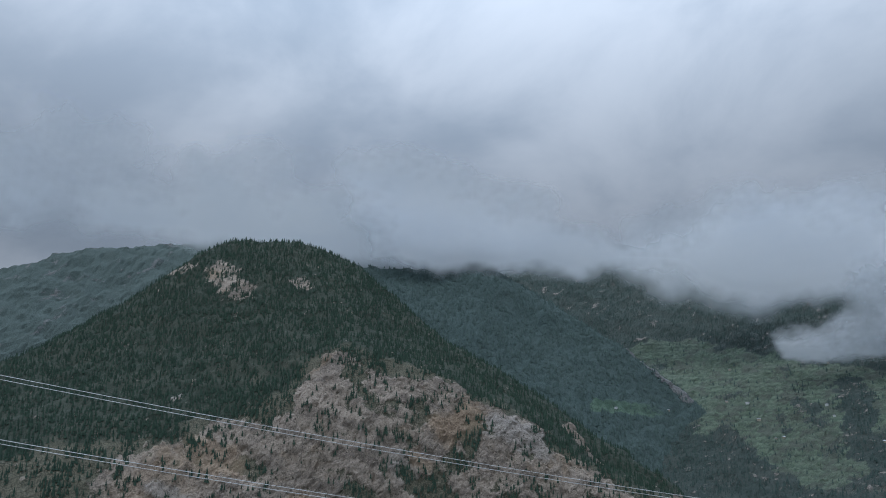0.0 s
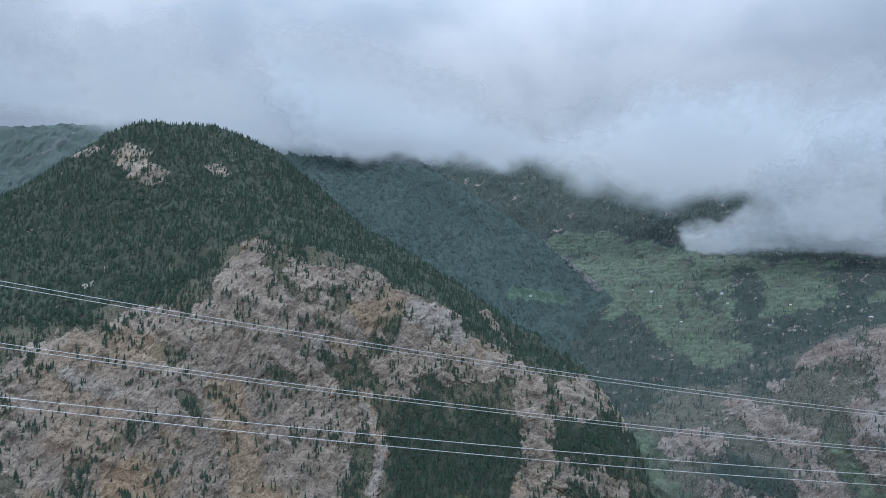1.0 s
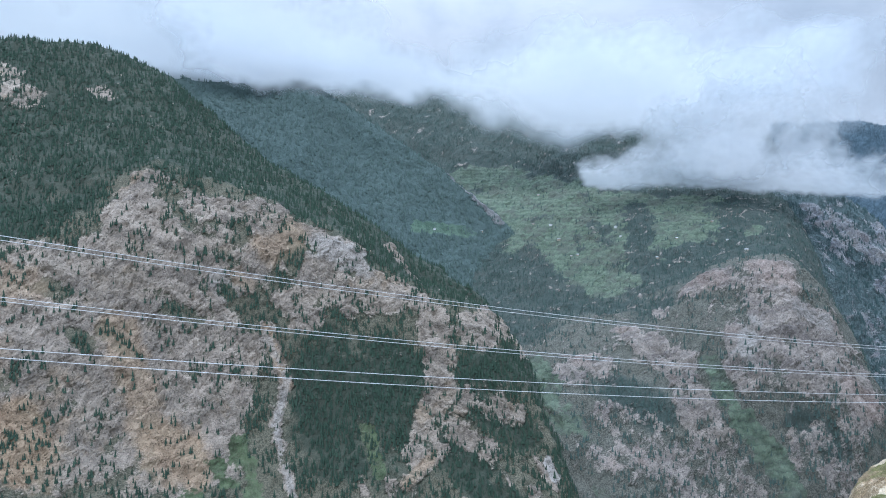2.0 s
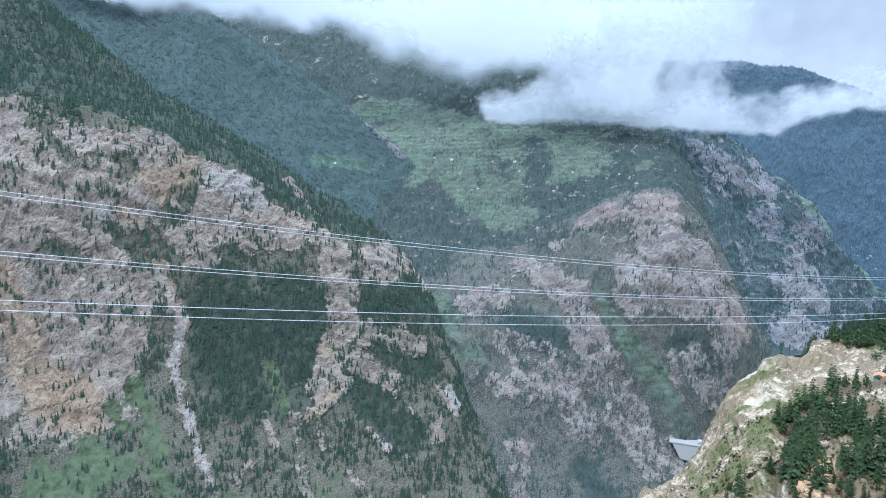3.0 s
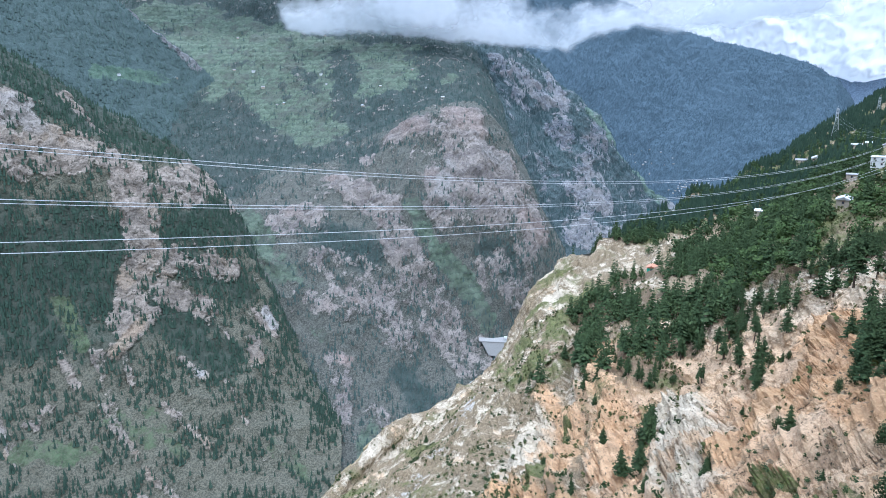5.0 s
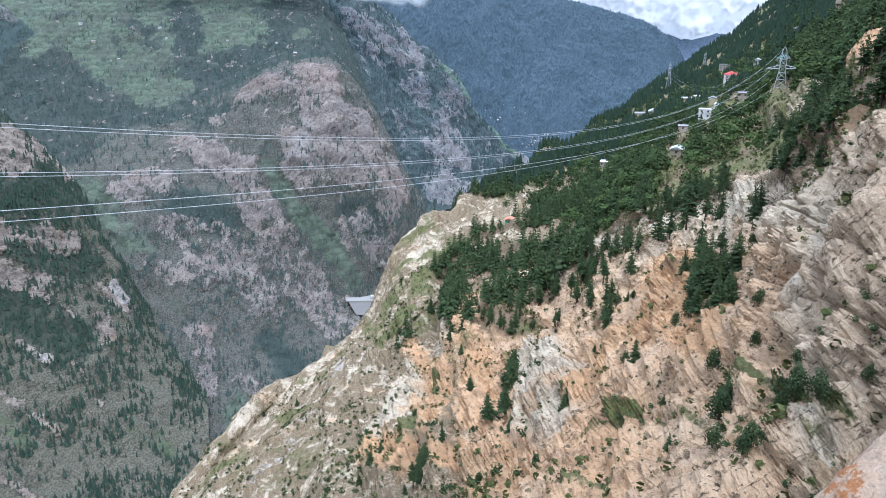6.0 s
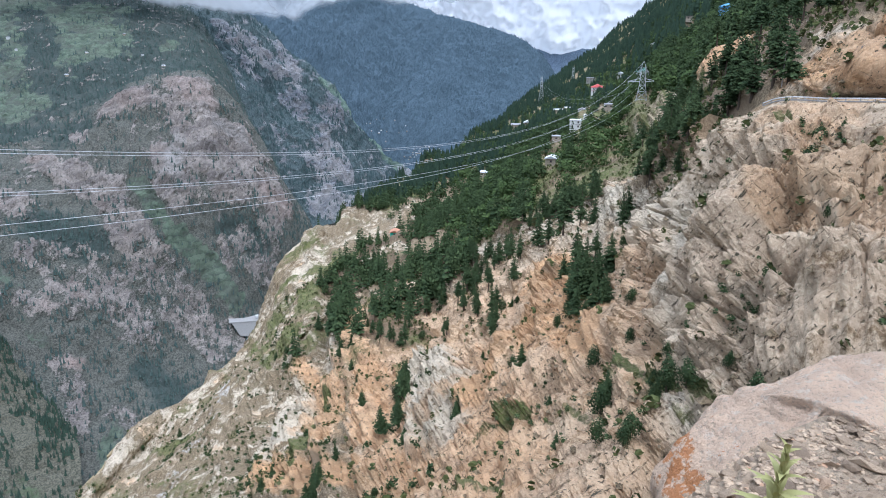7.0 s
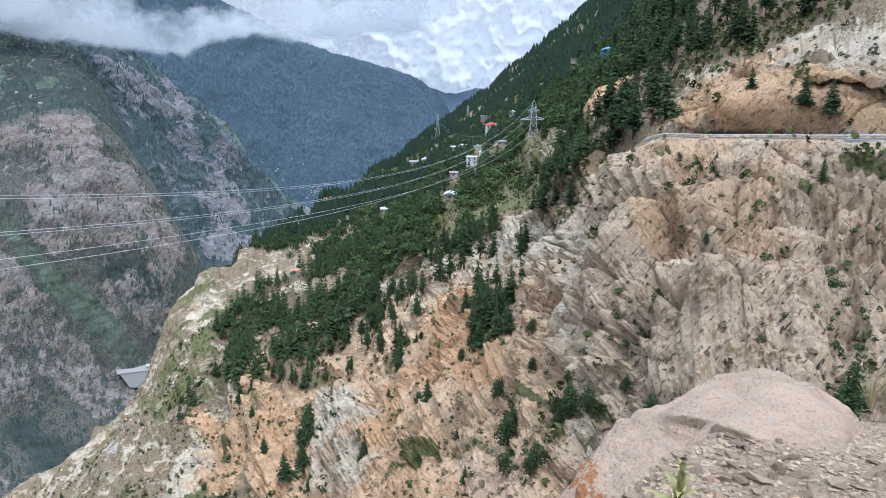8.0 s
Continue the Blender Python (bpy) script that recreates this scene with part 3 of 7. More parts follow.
def foliage_material(name, dark, light):
    m, nt, bsdf = node_material(name, 0.9)
    bsdf.inputs["Specular IOR Level"].default_value = 0.08
    g = nt.nodes.new("ShaderNodeNewGeometry")
    n = noise_node(nt, place(nt), 0.9, 3.0)
    whole = nt.nodes.new("ShaderNodeObjectInfo")
    f = maths(nt, "ADD", maths(nt, "MULTIPLY", g.outputs["Random Per Island"], 0.5), maths(nt, "ADD", maths(nt, "MULTIPLY", spread(nt, n, 0.3, 0.7), 0.25), maths(nt, "MULTIPLY", whole.outputs["Random"], 0.25)))
    nt.links.new(blend(nt, f, dark, light), bsdf.inputs["Base Color"])
    return m


NEEDLES = foliage_material("conifer_needles", (0.015, 0.031, 0.015), (0.082, 0.118, 0.05))
NEEDLES_UPPER = foliage_material("upper_needles", (0.018, 0.038, 0.026), (0.044, 0.072, 0.046))
LEAVES = foliage_material("broad_leaves", (0.03, 0.055, 0.02), (0.10, 0.145, 0.052))
SLOPE_LEAVES = foliage_material("village_leaves", (0.019, 0.038, 0.017), (0.088, 0.125, 0.052))
SCRUB = foliage_material("dry_scrub", (0.035, 0.055, 0.018), (0.15, 0.16, 0.065))
NEEDLES_MAIN = foliage_material("mountain_forest", (0.026, 0.048, 0.038), (0.072, 0.112, 0.08))
# conifers below and on the terraces, with haze lightening their colour
NEEDLES_TERRACE_HAZED = foliage_material("slope_forest", (0.042, 0.07, 0.068), (0.105, 0.148, 0.13))
# far conifers carry the blue of the haze in their colour
NEEDLES_FAR_HAZED = foliage_material("hazed_forest", (0.082, 0.126, 0.158), (0.092, 0.138, 0.17))
# spur conifers lightened in colour for the haze in front of them
NEEDLES_SPUR_HAZED = foliage_material("spur_forest", (0.07, 0.108, 0.105), (0.128, 0.175, 0.158))
# haze blue painted into the ridge conifers
NEEDLES_RIDGE_HAZED = foliage_material("ridge_forest", (0.055, 0.09, 0.095), (0.085, 0.13, 0.13))


def plain(name, colour, rough=0.7, metal=0.0, vary=0.18, size=1.0):
    """A painted, cast or worn surface with stains at two sizes and a slight relief."""
    m, nt, bsdf = node_material(name, rough)
    v = place(nt)
    n1, n2 = noise_node(nt, v, 1.4 / size, 5.0), noise_node(nt, v, 11.0 / size, 4.0)
    f = maths(nt, "ADD", maths(nt, "MULTIPLY", spread(nt, n1, 0.35, 0.7), 0.6), maths(nt, "MULTIPLY", n2, 0.4))
    nt.links.new(blend(nt, f, colour, tuple(c * (1 - vary * 1.6) for c in colour)), bsdf.inputs["Base Color"])
    bsdf.inputs["Metallic"].default_value = metal
    bump(nt, bsdf, n2, 0.02 * size, 0.4)
    return m


BARK = plain("bark", (0.10, 0.075, 0.055), 0.95, 0.0, 0.3, 0.5)
CONCRETE = plain("weathered_concrete", (0.38, 0.37, 0.35), 0.9, 0.0, 0.25, 2.0)
STEEL = plain("galvanised_steel", (0.62, 0.64, 0.65), 0.5, 0.6, 0.2, 2.0)
WIRE = plain("aluminium_wire", (0.78, 0.80, 0.82), 0.45, 0.3, 0.1, 4.0)
ASPHALT = plain("road_asphalt", (0.16, 0.155, 0.15), 0.9, 0.0, 0.25, 3.0)
WHITE_WALL = plain("whitewashed_wall", (0.78, 0.79, 0.78), 0.85, 0.0, 0.15, 3.0)
BLUE_WALL = plain("blue_painted_wall", (0.16, 0.42, 0.72), 0.8, 0.0, 0.15, 3.0)
TAN_WALL = plain("mud_plaster_wall", (0.46, 0.40, 0.32), 0.9, 0.0, 0.25, 3.0)
GREEN_WALL = plain("green_painted_sheet", (0.05, 0.50, 0.36), 0.6, 0.0, 0.15, 3.0)
RED_ROOF = plain("red_roof_sheet", (0.56, 0.09, 0.08), 0.55, 0.0, 0.2, 3.0)
ORANGE_ROOF = plain("orange_roof_sheet", (0.58, 0.28, 0.17), 0.6, 0.0, 0.2, 3.0)
GREEN_ROOF = plain("green_roof_sheet", (0.12, 0.42, 0.36), 0.5, 0.0, 0.2, 3.0)
GREY_ROOF = plain("grey_slate_roof", (0.40, 0.40, 0.41), 0.8, 0.0, 0.25, 3.0)
PALE_ROOF = plain("pale_tin_roof", (0.74, 0.76, 0.79), 0.5, 0.2, 0.15, 3.0)
DARK_PANE = plain("window_glass", (0.05, 0.06, 0.075), 0.15, 0.0, 0.1, 2.0)
FRAME_PAINT = plain("window_frame_paint", (0.35, 0.20, 0.14), 0.7, 0.0, 0.2, 1.0)
WATER = plain("river_water", (0.42, 0.46, 0.45), 0.12, 0.0, 0.15, 30.0)


def chip_material():
    m, nt, bsdf = node_material("slate_chips", 0.85)
    info, g = nt.nodes.new("ShaderNodeObjectInfo"), nt.nodes.new("ShaderNodeNewGeometry")
    f = maths(nt, "FRACT", maths(nt, "ADD", info.outputs["Random"], g.outputs["Random Per Island"]))
    n = noise_node(nt, place(nt), 30.0, 5.0, 0.7)
    col = blend(nt, f, (0.21, 0.15, 0.10), (0.50, 0.37, 0.25))
    col = blend(nt, spread(nt, f, 0.985, 0.99), col, (0.46, 0.28, 0.17))
    nt.links.new(blend(nt, spread(nt, n, 0.55, 0.3, 0.0, 0.5), col, (0.12, 0.105, 0.095)), bsdf.inputs["Base Color"])
    bump(nt, bsdf, n, 0.01, 0.8)
    return m


GRAVEL_GREY = chip_material()
WOOD_POLE = plain("grey_wood_pole", (0.36, 0.33, 0.30), 0.8, 0.0, 0.2, 1.0)


def boulder_material():
    """Pale pinkish granite with grey bands, dark pits and orange lichen."""
    m, nt, bsdf = node_material("lichened_boulder", 0.9)
    v = place(nt)
    band = noise_node(nt, place(nt, (0.6, 1.0, 3.0), (0.3, 0.5, 0.2)), 2.2, 6.0, 0.6, 0.5)
    fine, mid = noise_node(nt, v, 38.0, 6.0, 0.7), noise_node(nt, v, 3.2, 5.0, 0.6)
    col = blend(nt, spread(nt, band, 0.4, 0.6), (0.88, 0.64, 0.45), (0.72, 0.52, 0.37))
    col = blend(nt, spread(nt, mid, 0.5, 0.66, 0.0, 0.4), col, (0.74, 0.53, 0.385))
    col = blend(nt, spread(nt, fine, 0.47, 0.36, 0.0, 0.4), col, (0.27, 0.22, 0.18))
    col = blend(nt, spread(nt, noise_node(nt, v, 14.0, 5.0, 0.7), 0.54, 0.62, 0.0, 0.6), col, (0.78, 0.67, 0.55))
    spots = maths(nt, "ADD", noise_node(nt, v, 7.0, 6.0, 0.75), maths(nt, "MULTIPLY", attribute(nt, "lichen"), 0.42))
    col = blend(nt, spread(nt, spots, 0.76, 0.81, 0.0, 0.85), col, (0.60, 0.22, 0.06))
    nt.links.new(col, bsdf.inputs["Base Color"])
    pits = broken(nt, v, 9.0)
    col2 = blend(nt, maths(nt, "MULTIPLY", spread(nt, pits.outputs["Distance"], 0.17, 0.06), spread(nt, band, 0.56, 0.68)), col, (0.24, 0.21, 0.18))
    nt.links.new(col2, bsdf.inputs["Base Color"])
    bump(nt, bsdf, maths(nt, "ADD", maths(nt, "MULTIPLY", fine, 1.4), maths(nt, "ADD", maths(nt, "MULTIPLY", mid, 1.4), band)), 0.055, 1.0)
    return m


BOULDER = boulder_material()


def ledge_material():
    m, nt, bsdf = node_material("stony_ledge", 0.95)
    v = place(nt)
    fine, mid, grit = noise_node(nt, v, 22.0, 6.0, 0.7), noise_node(nt, v, 2.1, 5.0), noise_node(nt, v, 140.0, 4.0, 0.8)
    col = blend(nt, spread(nt, mid, 0.42, 0.58), (0.68, 0.52, 0.36), (0.53, 0.40, 0.275))
    col = blend(nt, spread(nt, fine, 0.5, 0.38, 0.0, 0.7), col, (0.22, 0.175, 0.13))
    col = blend(nt, spread(nt, grit, 0.54, 0.64, 0.0, 0.7), col, (0.54, 0.45, 0.35))
    nt.links.new(col, bsdf.inputs["Base Color"])
    bump(nt, bsdf, maths(nt, "ADD", fine, grit), 0.03, 1.0)
    return m


LEDGE = ledge_material()


def cloud_material(name, size, bias, edge, shade, light, detail=8.0, most=1.0, ramp=0.75):
    """Cloud: white, lit through and through, thinning out by its cover and by billows."""
    m = bpy.data.materials.new(name)
    m.use_nodes = True
    nt = m.node_tree
    nt.nodes.clear()
    out = nt.nodes.new("ShaderNodeOutputMaterial")
    v = place(nt, (1, 1, 1.5))
    n1 = noise_node(nt, v, 1 / size, detail, 0.58, 0.5)
    cover = maths(nt, "ADD", attribute(nt, "cover"), maths(nt, "MULTIPLY", maths(nt, "SUBTRACT", n1, 0.5), edge))
    alpha = spread(nt, cover, bias, bias + ramp, 0.0, most)
    d, t, s = nt.nodes.new("ShaderNodeBsdfDiffuse"), nt.nodes.new("ShaderNodeBsdfTranslucent"), nt.nodes.new("ShaderNodeBsdfTransparent")
    col = blend(nt, spread(nt, noise_node(nt, v, 0.6 / size, 5.0), 0.35, 0.65), shade, light)
    nt.links.new(col, d.inputs["Color"])
    nt.links.new(col, t.inputs["Color"])
    a, b = nt.nodes.new("ShaderNodeMixShader"), nt.nodes.new("ShaderNodeMixShader")
    a.inputs[0].default_value = 0.5
    nt.links.new(d.outputs[0], a.inputs[1])
    nt.links.new(t.outputs[0], a.inputs[2])
    nt.links.new(alpha, b.inputs[0])
    nt.links.new(s.outputs[0], b.inputs[1])
    nt.links.new(a.outputs[0], b.inputs[2])
    nt.links.new(b.outputs[0], out.inputs[0])
    return m


CLOUD_SOFT = cloud_material("soft_cloud", 700, 0.05, 0.7, (0.84, 0.88, 0.93), (0.95, 0.97, 0.99), 5.0)
CLOUD_WISP = cloud_material("wispy_cloud", 230, 0.20, 1.5, (0.72, 0.76, 0.80), (0.86, 0.88, 0.91), 6.0, 0.93, 1.15)
CLOUD_HEAP = cloud_material("heaped_cloud", 500, -0.1, 0.8, (0.93, 0.945, 0.96), (0.985, 0.99, 0.99))

# ---------------------------------------------------------------- mesh helpers
def link_mesh(name, verts, loops, sizes, material, parent=None, attrs=None, smooth=False):
    """One mesh object out of flat arrays of vertices, loop indices and face sizes."""
    me = bpy.data.meshes.new(name)
    verts, loops, sizes = np.asarray(verts, np.float32), np.asarray(loops, np.int32), np.asarray(sizes, np.int32)
    me.vertices.add(len(verts))
    me.vertices.foreach_set("co", verts.ravel())
    me.loops.add(len(loops))
    me.loops.foreach_set("vertex_index", loops)
    me.polygons.add(len(sizes))
    me.polygons.foreach_set("loop_start", np.concatenate([[0], np.cumsum(sizes)[:-1]]).astype(np.int32))
    me.polygons.foreach_set("loop_total", sizes)
    me.polygons.foreach_set("use_smooth", np.full(len(sizes), smooth))
    for key, values in (attrs or {}).items():
        me.attributes.new(key, "FLOAT", "POINT").data.foreach_set("value", np.asarray(values, np.float32))
    me.materials.append(material)
    me.update(calc_edges=True)
    ob = new(name, me)
    ob.parent = parent
    return ob


def grid_faces(nv, nu, keep=None):
    i = np.arange(nv * nu).reshape(nv, nu)
    q = np.stack([i[:-1, :-1], i[:-1, 1:], i[1:, 1:], i[1:, :-1]], -1).reshape(-1, 4)
    return q if keep is None else q[keep.ravel()]


def massif_mesh(name, m, material, label, category):
    nv, nu = m.X.shape[:2]
    q = grid_faces(nv, nu)
    ob = link_mesh(name, m.P, q.ravel(), np.full(len(q), 4), material, None, m.masks)
    return tagged(ob, label, category, kind="structure")


def low_conifer(sides, tiers, seed=0):
    """Verts and triangles of a small conifer of height 1: stacked, slightly uneven cones."""
    r = np.random.default_rng(seed)
    vs, fs = [], []
    for k in range(tiers):
        z0, z1 = 0.06 + 0.8 * k / tiers, min(1.0, 0.06 + 0.8 * k / tiers + 1.25 / tiers)
        if k == tiers - 1:
            z1 = 1.0
        rad = 0.23 * (1 - 0.75 * k / tiers)
        b = len(vs)
        for s in range(sides):
            a = 2 * math.pi * (s + 0.5 * k) / sides
            f = rad * r.uniform(0.75, 1.2)
            vs.append((f * math.cos(a), f * math.sin(a), z0 + r.uniform(-0.03, 0.03)))
        vs.append((0, 0, z1))
        fs += [(b + s, b + (s + 1) % sides, b + sides) for s in range(sides)]
    return np.array(vs), np.array(fs)


def scatter(m, count, weight, r):
    """Random places on a slope, by the weight of each of its points."""
    a, b = np.gradient(m.X, axis=1), np.gradient(m.X, axis=0)
    area = np.linalg.norm(np.cross(a, b), axis=2).ravel()
    w = area * np.clip(weight, 0, None)
    k = r.choice(len(w), count, p=w / w.sum())
    j = r.uniform(-0.5, 0.5, (count, 2))
    return m.P[k] + a.reshape(-1, 3)[k] * j[:, :1] + b.reshape(-1, 3)[k] * j[:, 1:], k


def planted(name, spots, heights, template, material, label, category, r, wide=1.0):
    vs, fs = template
    n, k = len(spots), len(vs)
    turn = r.uniform(0, 2 * math.pi, n)
    c, s = np.cos(turn)[:, None], np.sin(turn)[:, None]
    w = (heights * wide * r.uniform(0.8, 1.25, n))[:, None]
    out = np.empty((n, k, 3))
    out[:, :, 0] = spots[:, :1] + w * (vs[:, 0] * c - vs[:, 1] * s)
    out[:, :, 1] = spots[:, 1:2] + w * (vs[:, 0] * s + vs[:, 1] * c)
    out[:, :, 2] = spots[:, 2:] + heights[:, None] * vs[:, 2]
    f = (fs[None] + (np.arange(n) * k)[:, None, None]).reshape(-1)
    ob = link_mesh(name, out.reshape(-1, 3), f, np.full(n * len(fs), fs.shape[1]), material)
    return tagged(ob, label, category, kind="stuff")
# ---------------------------------------------------------------- the slopes
main = Massif(MAIN, 540, 430)
terrace = Massif(TERRACE, 360, 400)
ridge = Massif(RIDGE, 260, 200)
second = Massif(SECOND, 260, 150)
left = Massif(LEFT, 160, 90)
far = Massif(FAR, 300, 180)
distant = Massif(DISTANT, 60, 16)
# finer where the cliff faces the ledge
hill = Massif(HILL, 780, 490, vs=np.interp(np.linspace(0, 1, 490), [0, 0.16, 0.58, 0.60, 0.78, 1], [0, 2.5, 5.1, 5.9, 8.0, 10]))
hill.fill("rock", -1, 9.5, -1, 8.2, 0.34, 60)
hill.fill("grass", 2.5, 9.5, -1, 8.2, 0.3, 50)
hill.fill("grass", 5.3, 9.5, 8.6, 14.2, 0.55, 70)
main.fill("wood", 4.95, 9, -1, 20, 1.0, 90)
second.masks["wood"][:] = 0.9
far.masks["wood"][:] = 0.6
terrace.fill("wood", 4.4, 9, -1, 12, 0.95, 120)
hill.fill("rock", -1, 5.15, 7.6, 99, 0.62, 60)
hill.fill("rock", 6.2, 7.6, 14.4, 99, 0.45, 40)
hill.fill("warm", -1, 5.2, 13.8, 30, 0.3, 30, 0.6)
hill.fill("warm", -1, 4.6, 6, 13.8, 0.6, 80, 0.6)
ridge.fill("rock", -1, 3.2, -1, 6, 0.15, 200)
main.zone("rock", (-544, 1321, -101), (-434, 1370, -66), 71)
main.zone("rock", (-526, 1278, -175), (-171, 1352, -154), 91)
main.zone("rock", (-422, 1371, -68), (-178, 1403, -30), 65)
main.zone("rock", (-245, 1452, 81), (-234, 1479, 122), 42)
main.zone("rock", (-238, 1441, 64), (-280, 1402, -25), 57)
main.zone("rock", (-155, 1459, 94), (-104, 1448, 63), 24)
main.zone("rock", (-104, 1448, 63), (-6, 1466, 72), 24)
main.zone("rock", (-178, 1403, -30), (65, 1408, -27), 56)
main.zone("rock", (0, 1449, 48), (155, 1400, -36), 42)
main.zone("rock", (88, 1380, -83), (267, 1352, -104), 39)
main.zone("rock", (153, 1386, -58), (294, 1342, -117), 23)
main.zone("rock", (40, 1370, -115), (86, 1354, -140), 28)
main.zone("rock", (-497, 1220, -271), (-178, 1281, -301), 105)
main.zone("rock", (-264, 1317, -207), (-92, 1286, -307), 72)
main.zone("rock", (-149, 1354, -155), (-44, 1335, -205), 50)
main.zone("rock", (320, 1325, -139), (329, 1275, -220), 25)
main.zone("rock", (329, 1275, -220), (296, 1230, -312), 24)
main.zone("rock", (296, 1230, -312), (261, 1190, -381), 23)
main.zone("rock", (445, 1590, -108), (425, 1611, -95), 22)
main.zone("rock", (403, 1298, -176), (517, 1446, -193), 36)
main.zone("rock", (519, 1440, -199), (534, 1400, -240), 25)
main.zone("rock", (338, 1234, -287), (450, 1215, -318), 22)
main.zone("rock", (319, 1214, -330), (389, 1172, -373), 21)
main.zone("rock", (29, 1425, 4), (-6, 1430, 16), 16)
main.zone("rock", (-642, 1949, 436), (-561, 1874, 356), 44, 0.55)
main.zone("rock", (-412, 1920, 400), (-379, 1893, 375), 23, 0.6)
main.zone("rock", (-831, 2062, 452), (-756, 2009, 459), 26, 0.45)
main.zone("rock", (-582, 1527, 68), (-582, 1527, 68), 11)
main.zone("pale", (-582, 1527, 68), (-582, 1527, 68), 11)
main.zone("rock", (-382, 1376, -66), (-357, 1368, -87), 19, 0.1)
main.zone("rock", (-199, 1469, 115), (-179, 1454, 90), 19, 0.1)
main.zone("rock", (-327, 1335, -157), (-304, 1326, -178), 16, 0.1)
main.zone("rock", (-233, 1324, -203), (-278, 1344, -152), 16, 0.1)
main.zone("rock", (0, 1374, -114), (17, 1352, -158), 18, 0.1)
main.zone("rock", (-173, 1367, -121), (-127, 1365, -134), 16, 0.1)
main.zone("rock", (-146, 1435, 45), (-47, 1426, 7), 19, 0.3)
main.zone("rock", (65, 1420, -5), (52, 1402, -41), 16, 0.1)
main.zone("rock", (-471, 1237, -261), (-471, 1194, -321), 17, 0.2)
main.zone("rock", (-434, 1268, -233), (-388, 1298, -202), 14, 0.3)
main.zone("warm", (-400, 1248, -278), (-368, 1212, -343), 44)
main.zone("warm", (-260, 1345, -153), (-174, 1249, -352), 33, 0.7)
main.zone("warm", (-475, 1371, -56), (-417, 1372, -66), 36, 0.6)
main.zone("warm", (6, 1419, -7), (54, 1432, 16), 31, 0.7)
main.zone("warm", (-522, 1326, -103), (-468, 1272, -211), 58, 0.4)
main.zone("pale", (109, 1420, -6), (203, 1390, -51), 26, 0.6)
main.zone("pale", (-88, 1394, -70), (-45, 1377, -113), 18, 0.5)
main.zone("pale", (-525, 1319, -113), (-452, 1321, -144), 16, 0.6)
main.zone("rock", (0, 1357, -151), (38, 1306, -257), 11)
main.zone("warm", (0, 1354, -156), (38, 1306, -257), 9, 0.9)
main.zone("rock", (-165, 1304, -258), (-121, 1245, -365), 65)
main.zone("warm", (-165, 1262, -336), (-131, 1240, -369), 43, 0.9)
main.zone("rock", (-90, 1342, -189), (-76, 1304, -273), 22)
main.zone("grass", (-150, 1141, -469), (-93, 1165, -452), 51)
main.zone("grass", (-46, 1260, -351), (-19, 1182, -438), 19)
main.zone("grass", (-19, 1182, -438), (0, 1118, -499), 18)
main.zone("grass", (-83, 1237, -378), (-66, 1217, -401), 15)
main.zone("rock", (0, 1350, -167), (38, 1311, -245), 10, 0.8)
main.zone("rock", (38, 1311, -245), (16, 1274, -325), 10, 0.8)
main.zone("rock", (16, 1274, -325), (40, 1198, -417), 10, 0.8)
main.zone("rock", (40, 1198, -417), (74, 1088, -522), 9, 0.8)
main.zone("pale", (0, 1350, -167), (38, 1311, -245), 7, 0.6)
main.zone("pale", (38, 1311, -245), (16, 1274, -325), 7, 0.6)
main.zone("pale", (16, 1274, -325), (40, 1198, -417), 6, 0.6)
main.zone("pale", (40, 1198, -417), (74, 1088, -522), 6, 0.6)
main.zone("rock", (315, 1307, -169), (316, 1253, -261), 24)
main.zone("rock", (316, 1253, -261), (280, 1215, -343), 24)
main.zone("rock", (409, 1301, -175), (501, 1475, -164), 29)
main.zone("rock", (501, 1475, -164), (522, 1435, -205), 31)
main.zone("rock", (277, 1562, -21), (304, 1460, -66), 20)
main.zone("rock", (156, 1191, -404), (168, 1147, -450), 8, 0.65)
main.zone("rock", (197, 1108, -481), (202, 1077, -506), 8, 0.65)
main.zone("rock", (202, 1077, -506), (217, 1044, -526), 8, 0.65)
main.zone("rock", (320, 1103, -450), (343, 1088, -457), 10, 0.65)
main.zone("pale", (320, 1103, -450), (343, 1088, -457), 8)
main.zone("rock", (292, 1046, -502), (317, 1007, -526), 7, 0.65)
main.zone("rock", (103, 1125, -486), (126, 1132, -475), 12, 0.8)
main.zone("grass", (176, 1241, -337), (193, 1190, -398), 15, 0.6)
main.zone("grass", (210, 1088, -495), (244, 1036, -525), 16, 0.7)
main.zone("grass", (84, 1095, -515), (161, 1062, -527), 20, 0.5)
main.zone("warm", (236, 1163, -416), (286, 1188, -378), 10, 0.7)
main.zone("rock", (236, 1163, -416), (306, 1189, -372), 13, 0.7)
main.zone("rock", (460, 1131, -432), (441, 1091, -463), 13, 0.65)
main.zone("rock", (502, 1176, -396), (508, 1153, -424), 9)
main.zone("pale", (502, 1176, -396), (508, 1153, -424), 9)
terrace.zone("rock", (606, 1340, -279), (690, 1353, -261), 35)
terrace.zone("rock", (801, 1398, -210), (841, 1265, -257), 34)
terrace.zone("rock", (896, 1434, -157), (886, 1395, -164), 17)
terrace.zone("rock", (961, 1391, -100), (998, 1336, -78), 33)
terrace.zone("rock", (1089, 1291, -53), (1026, 1203, -187), 46)
terrace.zone("rock", (996, 1244, -150), (941, 1190, -257), 47)
terrace.zone("rock", (1075, 1222, -139), (1169, 1188, -220), 49)
terrace.zone("rock", (1053, 1155, -260), (1200, 1156, -298), 49)
terrace.zone("rock", (1115, 1111, -359), (1209, 1140, -336), 35)
terrace.zone("rock", (835, 1209, -322), (863, 1121, -478), 44)
